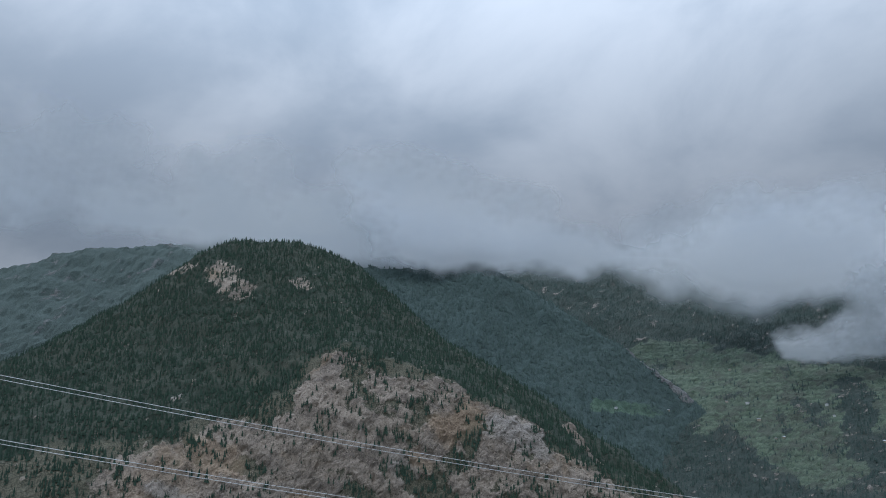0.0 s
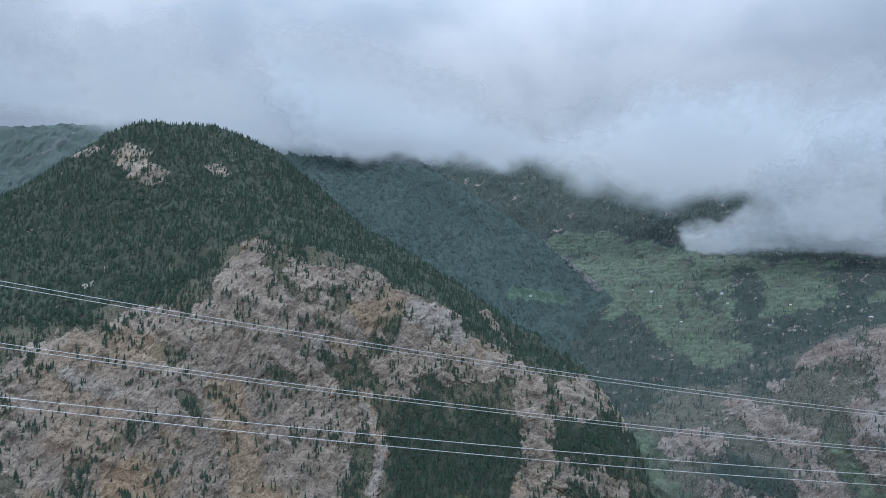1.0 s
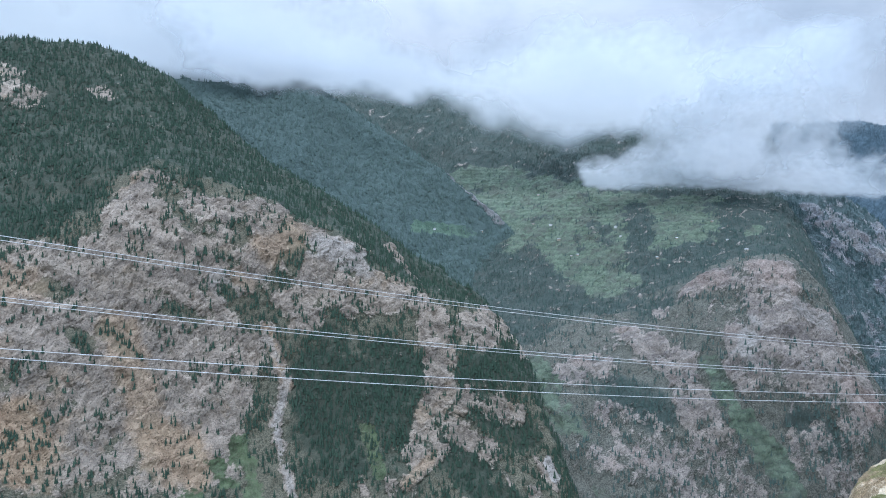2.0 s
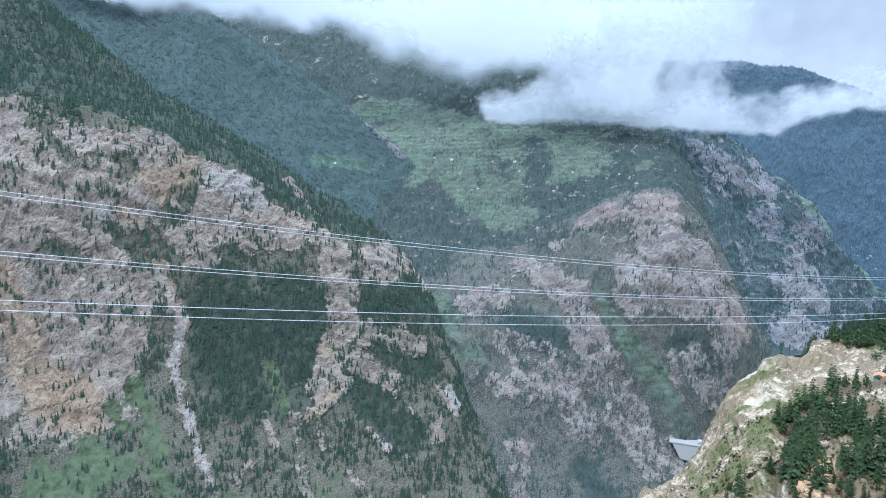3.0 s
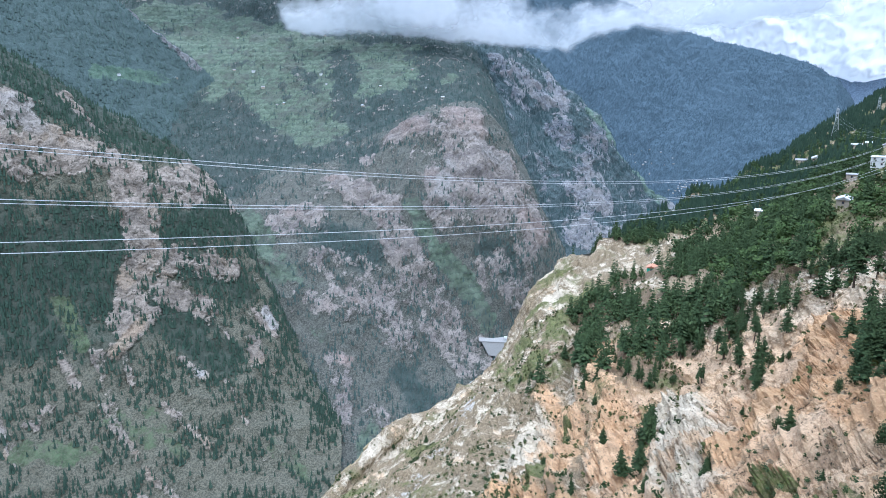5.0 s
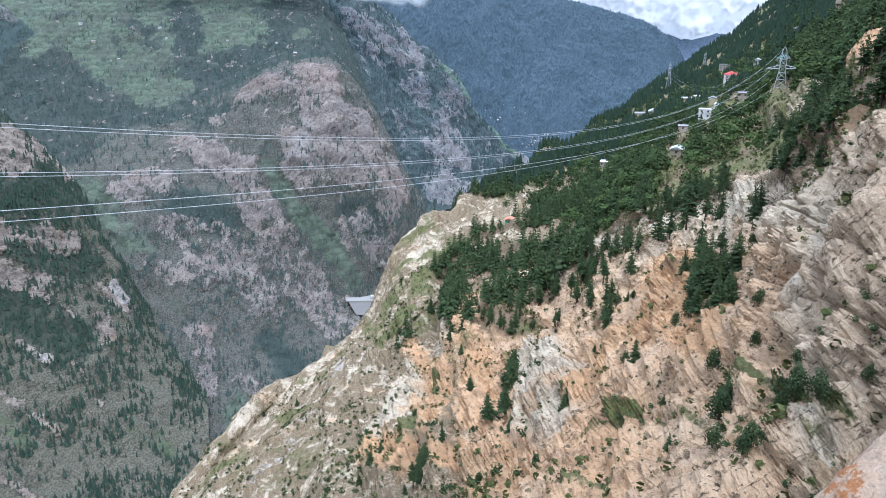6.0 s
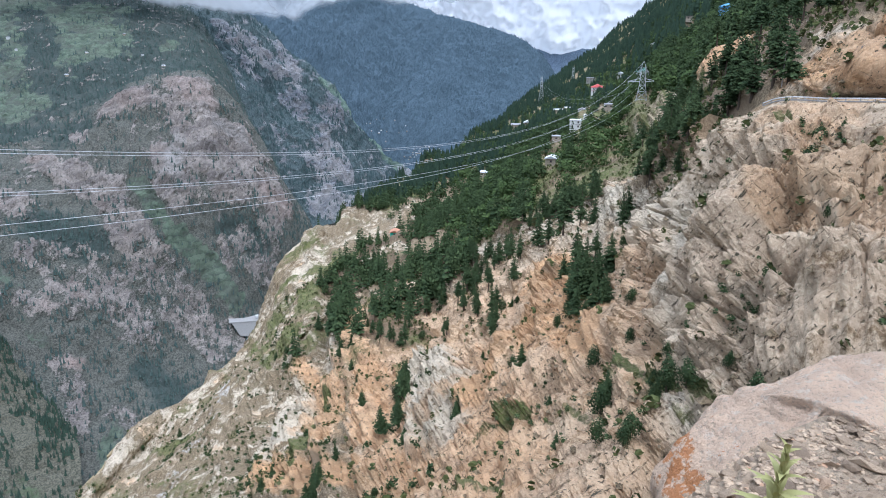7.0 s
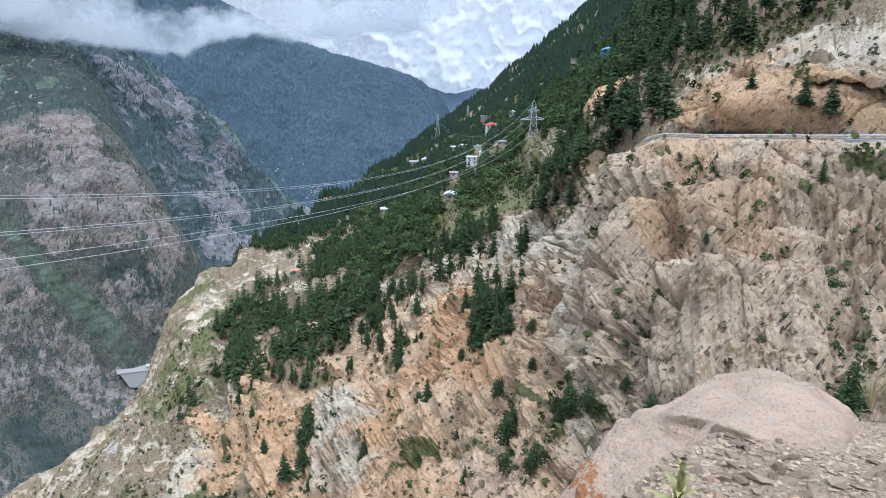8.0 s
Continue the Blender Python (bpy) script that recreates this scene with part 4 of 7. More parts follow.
terrace.zone("rock", (743, 1195, -388), (767, 1127, -490), 43)
terrace.zone("rock", (609, 1195, -407), (727, 1171, -426), 30)
terrace.zone("rock", (869, 1107, -501), (915, 1061, -564), 45)
terrace.zone("rock", (622, 1105, -506), (572, 1021, -582), 18)
terrace.zone("rock", (639, 1022, -588), (658, 985, -610), 20)
terrace.zone("rock", (1022, 1111, -398), (1083, 1088, -452), 44)
terrace.zone("rock", (676, 1245, -340), (730, 1201, -383), 36, 0.7)
terrace.zone("warm", (1078, 1309, -46), (1091, 1265, -77), 36, 0.7)
terrace.zone("warm", (973, 1408, -94), (986, 1342, -85), 31, 0.6)
terrace.zone("warm", (1147, 1140, -291), (1209, 1140, -336), 30, 0.7)
terrace.zone("warm", (620, 1108, -502), (636, 1102, -510), 11)
terrace.zone("pale", (989, 1235, -165), (952, 1208, -224), 18, 0.6)
terrace.zone("pale", (1091, 1221, -139), (1151, 1212, -170), 19, 0.4)
terrace.zone("rock", (971, 1296, -122), (975, 1261, -148), 29, 0.1)
terrace.zone("rock", (1120, 1238, -113), (1178, 1245, -131), 20, 0.1)
terrace.zone("rock", (979, 1162, -282), (1021, 1133, -328), 23, 0.3)
terrace.zone("grass", (592, 1487, -259), (569, 1327, -296), 26)
terrace.zone("grass", (569, 1327, -296), (563, 1245, -355), 24)
terrace.zone("grass", (889, 1236, -246), (891, 1185, -312), 18)
terrace.zone("grass", (906, 1164, -346), (948, 1125, -418), 25)
terrace.zone("grass", (948, 1125, -418), (972, 1087, -500), 25)
terrace.zone("grass", (611, 1221, -376), (591, 1263, -333), 19, 0.7)
terrace.zone("grass", (867, 2327, 108), (1184, 1925, 60), 215)
terrace.zone("grass", (906, 2549, 242), (1088, 2219, 141), 118)
terrace.zone("grass", (1256, 1899, 76), (1331, 1727, 37), 73)
terrace.zone("grass", (918, 1961, -46), (942, 1737, -119), 68)
terrace.zone("grass", (834, 2607, 266), (744, 2596, 239), 68)
terrace.zone("grass", (1203, 2061, 117), (1039, 1749, -62), 40, 0)
terrace.zone("grass", (1518, 1948, 160), (1159, 1552, -44), 40, 0)
terrace.zone("grass", (813, 2026, -47), (789, 1925, -99), 46, 0.1)
terrace.zone("grass", (1048, 2057, 57), (1041, 1932, 3), 30, 0.3)
terrace.zone("grass", (1367, 2107, 183), (1495, 1948, 156), 41, 0.1)
second.zone("pale", (661, 2313, 194), (774, 2237, 78), 14, 0.7)
second.zone("rock", (624, 2342, 230), (765, 2212, 70), 16)
second.zone("grass", (463, 2117, 56), (645, 2151, 41), 25, 0.8)
main.zone("grass", (313, 1625, -10), (313, 1625, -10), 14, 0.7)
for a, b in (((2072, 1712, -80), (2130, 1680, -180)), ((2130, 1680, -180), (2220, 1640, -285)), ((2220, 1640, -285), (2281, 1585, -385)), ((2281, 1585, -385), (2400, 1600, -450))):
    ridge.zone("grass", a, b, 34)
ridge.zone("rock", (1909, 1717, -114), (1854, 1702, -143), 34)
ridge.zone("rock", (1811, 1867, 82), (1865, 1779, -39), 38, 0.8)
ridge.zone("rock", (1973, 1838, 43), (1939, 1753, -55), 31, 0.8)
ridge.zone("rock", (1817, 1552, -344), (1933, 1535, -387), 40)
ridge.zone("rock", (2001, 1646, -211), (2130, 1820, -60), 45, 0.6)
ridge.zone("rock", (1728, 1491, -455), (1995, 1464, -531), 52, 0.6)
ridge.zone("pale", (2306, 1576, -402), (2395, 1552, -453), 28)
ridge.zone("rock", (2306, 1576, -402), (2395, 1552, -453), 28)
ridge.zone("rock", (2065, 2030, 52), (1865, 1686, -161), 40, 0.8)
ridge.zone("rock", (1729, 1886, 96), (1748, 1776, -46), 33, 0.7)
ridge.zone("rock", (1928, 1623, -239), (1803, 1489, -449), 28, 0.7)
hill.zone("warm", (145, 154, -132), (109, 89, -92), 7)
hill.zone("rock", (203, 183, -130), (145, 154, -132), 10)
hill.zone("rock", (236, 184, -119), (172, 155, -123), 10)
hill.zone("rock", (178, 128, -104), (99, 66, -76), 10)
hill.zone("rock", (165, 91, -81), (82, 39, -56), 8)
hill.zone("rock", (163, 66, -58), (114, 39, -50), 7)
hill.zone("rock", (252, 144, -94), (214, 95, -66), 9, 0.6)
hill.zone("rock", (208, 61, -39), (190, 45, -30), 7, 0.6)
hill.zone("warm", (224, 174, -118), (161, 146, -120), 9, 0.7)
hill.zone("warm", (174, 126, -104), (82, 55, -68), 9, 0.8)
hill.zone("warm", (149, 78, -76), (67, 31, -51), 8, 0.8)
hill.zone("warm", (169, 67, -57), (118, 37, -47), 7)
hill.zone("warm", (118, 37, -47), (115, 33, -44), 3)
hill.zone("warm", (91, 32, -49), (60, 17, -37), 3, 0.5)
hill.zone("rock", (258, 306, -185), (173, 293, -209), 12, 0.42)
hill.zone("rock", (307, 311, -158), (258, 306, -185), 11, 0.42)
hill.zone("rock", (196, 305, -202), (159, 308, -221), 10, 0.42)
hill.zone("pale", (249, 275, -173), (208, 253, -176), 4)
hill.zone("pale", (208, 253, -176), (166, 233, -178), 4)
hill.zone("pale", (166, 233, -178), (144, 224, -182), 3)
hill.zone("pale", (242, 233, -143), (238, 256, -163), 4, 0.6)
hill.zone("warm", (173, 105, -90), (108, 61, -71), 5, 0.1)
hill.zone("rock", (173, 105, -90), (108, 61, -71), 5)
hill.zone("warm", (215, 250, -172), (140, 192, -163), 3, 0)
hill.zone("grass", (252, 234, -136), (238, 229, -143), 4)
hill.zone("grass", (182, 156, -121), (144, 131, -115), 2, 0.9)
hill.zone("grass", (144, 131, -115), (125, 124, -116), 2, 0.9)
hill.zone("grass", (102, 44, -57), (101, 51, -64), 2, 0.8)
hill.zone("grass", (93, 27, -43), (64, 11, -30), 1, 0.4)
hill.zone("grass", (88, 33, -50), (77, 23, -42), 1, 0.6)
hill.zone("grass", (73, 39, -56), (73, 34, -53), 2, 0.6)
hill.zone("grass", (94, 76, -85), (92, 67, -77), 2, 0.5)
hill.zone("grass", (318, 313, -147), (338, 300, -123), 9, 0.5)
hill.zone("grass", (199, 291, -197), (202, 263, -183), 5, 0.6)
hill.zone("grass", (162, 309, -219), (165, 278, -205), 5, 0.6)
hill.zone("rock", (342, 315, -120), (298, 266, -129), 6, 0.9)
hill.zone("warm", (372, 237, -109), (422, 234, -98), 5, 0.5)
hill.zone("grass", (666, 349, -98), (660, 216, -39), 24, 0.9)
hill.zone("grass", (883, 306, -38), (709, 173, 6), 21, 0.8)
hill.zone("grass", (446, 313, -114), (510, 300, -106), 19, 0.6)
hill.zone("rock", (98, 15, -23), (96, 4, -12), 7)
hill.zone("rock", (74, 5, -21), (68, -8, -18), 6)
hill.zone("rock", (95, -2, -10), (88, -17, -9), 8)
hill.zone("rock", (74, -12, -16), (68, -15, -17), 5)
hill.zone("rock", (101, 22, -33), (74, 10, -27), 5)
hill.zone("warm", (95, 2, -11), (81, -4, -15), 2, 0.6)
hill.zone("warm", (75, -7, -16), (68, -9, -18), 2, 0.35)
hill.zone("warm", (112, 7, -6), (104, 1, -7), 4, 0.5)
hill.zone("warm", (92, -13, -8), (80, -16, -13), 2, 0.4)
hill.zone("rock", (127, 5, 1), (118, -2, 4), 6)
hill.zone("warm", (130, 6, 1), (116, -3, 3), 6)
hill.zone("rock", (115, -4, -1), (109, -20, -1), 3)
hill.zone("warm", (115, -4, -1), (109, -20, 0), 3, 0.8)
hill.zone("rock", (139, -15, 13), (124, -22, 9), 7, 0.55)
hill.zone("rock", (127, -6, 6), (142, -11, 12), 4)
hill.zone("warm", (138, -5, 9), (140, -9, 10), 3, 0.6)
hill.zone("rock", (311, 55, -4), (279, 45, -2), 5)
hill.zone("warm", (321, 59, -5), (282, 45, -1), 6)
hill.zone("rock", (324, 83, -29), (270, 59, -21), 7)
hill.zone("rock", (310, 48, 4), (227, 26, 6), 4, 0.8)
hill.zone("warm", (279, 41, 3), (231, 29, 5), 3, 0.6)
hill.zone("grass", (116, 10, -7), (107, 6, -7), 1, 0.7)
hill.zone("grass", (97, -15, -6), (94, -18, -6), 1, 0.7)
hill.zone("grass", (93, -10, -9), (92, -13, -8), 1, 0.6)
hill.zone("grass", (67, 0, -20), (66, -2, -20), 0, 0.3)
hill.zone("grass", (99, 13, -19), (96, 11, -17), 1, 0.6)
hill.zone("grass", (96, 27, -43), (64, 9, -28), 1, 0.7)
hill.zone("wood", (302, 242, -123), (290, 174, -101), 14)
hill.zone("wood", (304, 169, -94), (276, 124, -68), 10)
hill.zone("wood", (241, 161, -107), (262, 157, -99), 6)
hill.zone("wood", (250, 103, -60), (220, 68, -42), 8)
hill.zone("wood", (346, 250, -117), (368, 167, -71), 13)
hill.zone("wood", (404, 242, -104), (393, 144, -52), 15)
hill.zone("wood", (576, 263, -80), (427, 100, -13), 22, 0.8)
hill.zone("wood", (280, 71, -30), (148, 17, -5), 7)
hill.zone("wood", (155, 49, -46), (119, 37, -46), 2)
hill.zone("wood", (275, 225, -125), (227, 183, -122), 3)
hill.zone("wood", (172, 118, -99), (142, 95, -90), 2)
hill.zone("wood", (124, 108, -104), (108, 98, -100), 2)
hill.zone("wood", (252, 139, -90), (187, 87, -69), 3, 0.5)
hill.zone("wood", (231, 216, -137), (226, 219, -142), 3, 0.7)
hill.zone("wood", (426, 318, -113), (375, 323, -117), 6, 0.7)
hill.zone("wood", (708, 158, 18), (171, 12, 6), 33)
hill.zone("wood", (1031, 252, 49), (315, 20, 33), 40)
hill.zone("wood", (184, 18, 4), (164, -4, 15), 9)
hill.zone("wood", (203, 35, -13), (144, 15, -4), 6)
hill.zone("wood", (155, -10, 15), (118, -12, 6), 3, 0.5)
hill.zone("wood", (196, -7, 25), (162, -16, 21), 9)
hill.zone("wood", (900, 431, -89), (1010, 316, -9), 25, 0.6)
main.zone("wood", (95, 1306, -239), (225, 1264, -277), 76)
main.zone("wood", (120, 1242, -349), (227, 1210, -366), 64)
main.zone("wood", (378, 1257, -239), (470, 1271, -246), 45)
main.zone("wood", (87, 1284, -287), (220, 1237, -330), 43)
main.zone("wood", (324, 1184, -373), (385, 1107, -441), 42)
main.zone("wood", (383, 1217, -301), (465, 1200, -351), 33)
main.zone("wood", (224, 1300, -207), (272, 1275, -238), 33)
main.zone("wood", (191, 1218, -364), (236, 1163, -416), 31, 0.6)
terrace.zone("wood", (708, 1281, -301), (762, 1232, -333), 44)
terrace.zone("wood", (753, 1837, -144), (908, 1468, -150), 61)
terrace.zone("wood", (1198, 2015, 99), (998, 1614, -105), 70)
terrace.zone("wood", (1440, 1935, 138), (1188, 1617, -29), 55)
terrace.zone("wood", (1311, 1573, -12), (1411, 1561, -47), 41)
terrace.zone("wood", (1016, 1127, -352), (1077, 1102, -393), 31)
terrace.zone("wood", (739, 1060, -566), (740, 1004, -604), 35)
terrace.zone("wood", (433, 1070, -513), (495, 1058, -550), 25, 0.7)
hill.zone("grass", (617, 349, -103), (629, 266, -71), 29, 0.7)
hill.zone("grass", (553, 232, -68), (354, 123, -48), 16, 0.5)
hill.zone("wood", (430, 317, -113), (549, 323, -106), 13)
hill.zone("wood", (549, 323, -106), (723, 332, -85), 18)
hill.zone("wood", (355, 233, -111), (341, 164, -77), 15)
hill.zone("wood", (392, 214, -95), (320, 122, -55), 15)
hill.zone("wood", (385, 169, -68), (395, 122, -39), 14)
hill.zone("wood", (579, 279, -89), (456, 149, -42), 19, 0.8)
hill.zone("wood", (261, 155, -98), (233, 141, -98), 5)
hill.zone("wood", (283, 227, -124), (248, 203, -125), 5)
hill.zone("wood", (299, 205, -113), (241, 173, -113), 4, 0.7)
hill.zone("wood", (219, 120, -87), (165, 80, -71), 4, 0.5)
hill.zone("wood", (266, 145, -90), (201, 84, -61), 5, 0.6)
hill.zone("wood", (153, 54, -50), (152, 46, -44), 3, 0.8)
hill.zone("wood", (238, 57, -28), (238, 50, -20), 5, 0.8)
hill.zone("grass", (313, 271, -125), (265, 239, -132), 7, 0.7)
hill.zone("grass", (298, 279, -136), (268, 266, -150), 9, 0.6)
hill.zone("grass", (344, 261, -119), (312, 261, -124), 5, 0.7)
hill.zone("grass", (286, 306, -171), (235, 235, -149), 5, 0.6)
hill.zone("grass", (260, 192, -117), (218, 174, -120), 4, 0.5)
hill.zone("grass", (282, 339, -208), (261, 291, -179), 5, 0.6)
hill.zone("rock", (345, 306, -116), (312, 261, -124), 7, 0.5)
main.zone("rock", (214, 1171, -413), (205, 1093, -492), 5, 0.75)
main.zone("rock", (205, 1093, -492), (228, 990, -562), 5, 0.75)
main.zone("rock", (228, 990, -562), (261, 931, -593), 5, 0.75)
main.zone("rock", (245, 1203, -369), (245, 1118, -458), 5, 0.7)
main.zone("rock", (277, 1074, -485), (318, 994, -537), 6, 0.7)
main.zone("rock", (482, 1177, -390), (501, 1137, -439), 7, 0.8)
main.zone("rock", (324, 1118, -437), (350, 1080, -462), 7, 0.8)
main.zone("rock", (199, 981, -573), (215, 955, -586), 9)
terrace.zone("rock", (610, 1111, -498), (608, 1073, -539), 16, 0.8)
terrace.zone("rock", (608, 1073, -539), (564, 1026, -578), 15, 0.8)
main.zone("rock", (455, 1127, -435), (448, 1101, -457), 13, 0.8)
main.zone("rock", (507, 1460, -175), (530, 1411, -228), 28, 0.7)
hill.zone("rock", (189, 313, -206), (211, 308, -195), 7, 0.6)
terrace.zone("grass", (636, 1007, -597), (565, 955, -620), 15, 0.6)
main.zone("grass", (254, 1081, -487), (275, 1002, -542), 12, 0.5)
main.zone("grass", (410, 950, -554), (436, 895, -581), 19, 0.5)
terrace.zone("grass", (603, 1140, -467), (602, 1175, -431), 16, 0.4)
main.zone("rock", (203, 1175, -412), (212, 1097, -487), 5, 0.7)
main.zone("rock", (378, 1067, -469), (383, 998, -520), 4, 0.7)
main.zone("rock", (371, 1197, -338), (415, 1131, -423), 5, 0.6)
# the buttress under the road: proud slabs, split by crevices and grassy ledges
for a, b, wide in (((120, 26, -27), (81, 13, -27), 7), ((99, 20, -29), (68, 8, -26), 6), ((110, 10, -9), (84, 8, -20), 8), ((103, -2, -8), (74, -3, -20), 9), ((87, -8, -12), (96, -12, -7), 7), ((76, -12, -15), (73, -8, -18), 5)):
    hill.zone("proud", a, b, wide, 1.0, 0.3)
    hill.zone("rock", a, b, wide, 0.97, 0.5)
for line, wide, value in (([(102, 3, -8), (94, 3, -14), (84, 4, -18), (75, 6, -21), (75, 9, -25)], 1.8, 0.9), 
                          ([(90, 14, -23), (86, 13, -25), (78, 12, -29)], 0.8, 0.8), ([(78, -10, -15), (73, -12, -16), (67, -12, -18), (57, -11, -19)], 1.3, 0.7),
                          ([(168, 48, -35), (151, 46, -41), (121, 38, -41), (114, 39, -46), (102, 41, -51), (98, 45, -57)], 4.0, 0.8),
                          ([(310, 257, -121), (264, 223, -129), (218, 189, -129), (172, 151, -120), (155, 144, -120)], 5.5, 1.2),
                          ([(212, 128, -94), (175, 118, -98), (140, 98, -93), (118, 86, -88)], 4.0, 1.0)):
    for a, b in zip(line, line[1:]):
        hill.zone("sunk", a, b, wide, value, 0.5)
hill.zone("warm", (102, 3, -8), (88, 4, -16), 3.5, 0.7)
hill.zone("warm", (92, -4, -11), (78, -6, -17), 3, 0.55)
hill.zone("warm", (112, 8, -7), (108, -12, -3), 3, 0.6)
# ribs of orange rock and a grey slab on the slope beyond
for line, wide in (([(260, 207, -123), (197, 151, -110), (156, 114, -100), (131, 99, -95)], 6), ([(225, 210, -138), (182, 154, -120), (140, 118, -110)], 4.5), ([(161, 61, -51), (142, 54, -53), (124, 50, -56)], 4.5)):
    for a, b in zip(line, line[1:]):
        hill.zone("proud", a, b, wide, 1.0, 0.4)
        hill.zone("warm", a, b, wide, 0.85)
        hill.zone("rock", a, b, wide, 0.8)
for a, b in (((173, 110, -93), (144, 84, -81)), ((144, 84, -81), (120, 72, -78))):
    hill.zone("proud", a, b, 8, 1.1, 0.3)
    hill.zone("rock", a, b, 8, 1.0)
    hill.zone("warm", a, b, 8, 0.0)
for a, b, wide in (((165, 62, -50), (148, 56, -52), 5), ((112, 33, -42), (104, 33, -45), 4), ((135, 57, -58), (124, 63, -69), 7), ((180, 134, -109), (165, 126, -108), 5)):
    hill.zone("warm", a, b, wide, 1.0)
    hill.zone("rock", a, b, wide, 0.3)
for a, b, wide in (((215, 160, -113), (206, 132, -101), 8), ((245, 135, -89), (225, 112, -83), 6), ((270, 222, -126), (245, 200, -125), 7), ((235, 165, -110), (222, 145, -104), 9)):
    hill.zone("wood", a, b, wide, 0.9)
hill.zone("warm", (124, 2, 4), (112, -14, 3), 5, 0.8)
# bare outcrops among the cedars, below the pylon and above the old road
for a, b, wide, tone in (((335, 84, -24), (300, 66, -14), 10, 0.25), ((290, 48, 0), (262, 38, 4), 8, 0.95)):
    hill.zone("wood", a, b, wide * 1.25, 0.0)
    hill.zone("proud", a, b, wide, 1.3, 0.3)
    hill.zone("rock", a, b, wide, 1.0)
    hill.zone("warm", a, b, wide, tone)
main.weather(34, 1.0, 1.0, 0.6)
terrace.weather(34, 1.0, 1.2, 0.48)
ridge.weather(60, 0.8, 0.9, 0.5)
second.weather(80, 0.5, 0.5, 0.8)
left.zone("pale", (-1297, 2700, 420), (-1420, 2560, 250), 18)
left.zone("rock", (-1297, 2700, 420), (-1420, 2560, 250), 18)
left.weather(120, 0.6, 1.2, 0.5)
far.weather(120, 0.5, 0.5, 0.85)
hill.weather(9, 0.7, 0.8, 0.5)
hill.masks["rock"] *= (1 - 0.55 * hill.masks["wood"]) * np.interp(hill.U.ravel(), [7.4, 8.4], [0.85, 1.0])
terrace.masks["rock"] *= np.interp(terrace.V.ravel() + 0.6 * fbm(terrace.P, 90, 4), [2.5, 3.4], [0.55, 1.0])
main.masks["rock"] *= np.interp(main.V.ravel() + 0.6 * fbm(main.P, 90, 4), [2.4, 3.6], [0.72, 1.0])
for m, big, mid, small in ((main, 60, 26, 5), (terrace, 50, 26, 5), (ridge, 70, 42, 8), (second, 80, 22, 5), (left, 120, 50, 8), (far, 100, 30, 6)):
    fade = np.clip(m.V.ravel() * 1.5, 0.1, 1)
    rocky = m.masks["rock"]
    rib = np.stack([m.P[:, 0], m.P[:, 1], m.P[:, 2] * 0.3], 1)
    f1, c1 = blocks(m.P * (1, 1, 0.5), 30)
    f2, c2 = blocks(m.P * (1, 1, 0.6) + 91, 12)
    m.displace(fade * (0.30 * big * fbm(m.P, 420, 3) + 0.5 * mid * ridged(rib, 130, 4) + small * fbm(m.P, 30, 3))
               + rocky * (7 * ridged(rib + 30, 46, 3) + 4.5 * f1 - 2.5 * np.exp(-c1 * 9) + 2.4 * f2 - 1.4 * np.exp(-c2 * 9)))

massif_mesh("mountain", main, GROUND_MAIN, "steep forested mountain with a broken grey rock wall", "mountain")
massif_mesh("terraced_mountainside", terrace, GROUND_TERRACE_HAZED, "green terraced mountainside above a grey rock dome", "mountainside")
massif_mesh("mountain_ridge", ridge, GROUND_RIDGE_HAZED, "rocky forested ridge falling to the river", "ridge")
massif_mesh("mountain_spur", second, GROUND_SPUR_HAZED, "dark forested spur rising into the cloud", "mountain")
massif_mesh("bare_mountain", left, GROUND_SPUR_HAZED, "hazy bare mountain with pale scree gullies", "mountain")
massif_mesh("forested_mountain", far, GROUND_FAR_HAZED, "dark forested mountain closing the valley, coloured blue-green with haze", "mountain")
massif_mesh("distant_mountain", distant, GROUND_DISTANT_HAZED, "mountain far up the valley, coloured pale blue with haze", "mountain")

near = np.clip(hill.V.ravel() * 1.2, 0.15, 1)
rocky = hill.masks["rock"]
hp = hill.P
reach = np.clip(np.linalg.norm(hp, axis=1) / 110, 0.5, 3.0)
bench = np.clip((np.abs(hill.V.ravel() - 5.5) - 0.55) * 5, 0, 1) + (hill.U.ravel() < 14.5)
bench = np.clip(bench, 0, 1)
deep = np.clip((np.abs(hill.V.ravel() - 5.5) - 0.55) * 1.5 + (hill.U.ravel() < 14.5), 0, 1)
# beds dip steeply towards the gorge: long slabs, cracked across
dist_hill = np.linalg.norm(hp, axis=1)
gully = np.stack([hill.U.ravel() * 1.1, hill.V.ravel() * 0.35, 0 * near], 1)
ribs = ridged(gully + 5, 1.0, 4, 0.6) * np.where((hill.V.ravel() > 5.5) & (dist_hill < 320), 0.25, 1.0)
shade = np.clip(reach, 0.5, 1.6)
soft = 1 - 0.5 * rocky
slabs = np.zeros(len(hp))
cell = np.maximum(np.linalg.norm(np.gradient(hill.X, axis=0), axis=2), np.linalg.norm(np.gradient(hill.X, axis=1), axis=2)).ravel()
bent = hp + 0.7 * np.stack([fbm(hp + k, 9, 3) for k in (11, 222, 3333)], 1)
broken_up = np.clip(0.55 + 1.6 * fbm(hp + 310, 38, 3) + 0.6 * hill.masks["proud"], 0.2, 1) * np.where(hill.V.ravel() > 5.5, 0.32, 1.0)
AXES_A = [(0.0, -0.57, 0.82), (0.66, 0.62, 0.43), (-0.75, 0.54, 0.38)]
AXES_B = [(0.1, -0.80, -0.59), (0.62, -0.41, 0.66), (-0.77, -0.43, 0.46)]
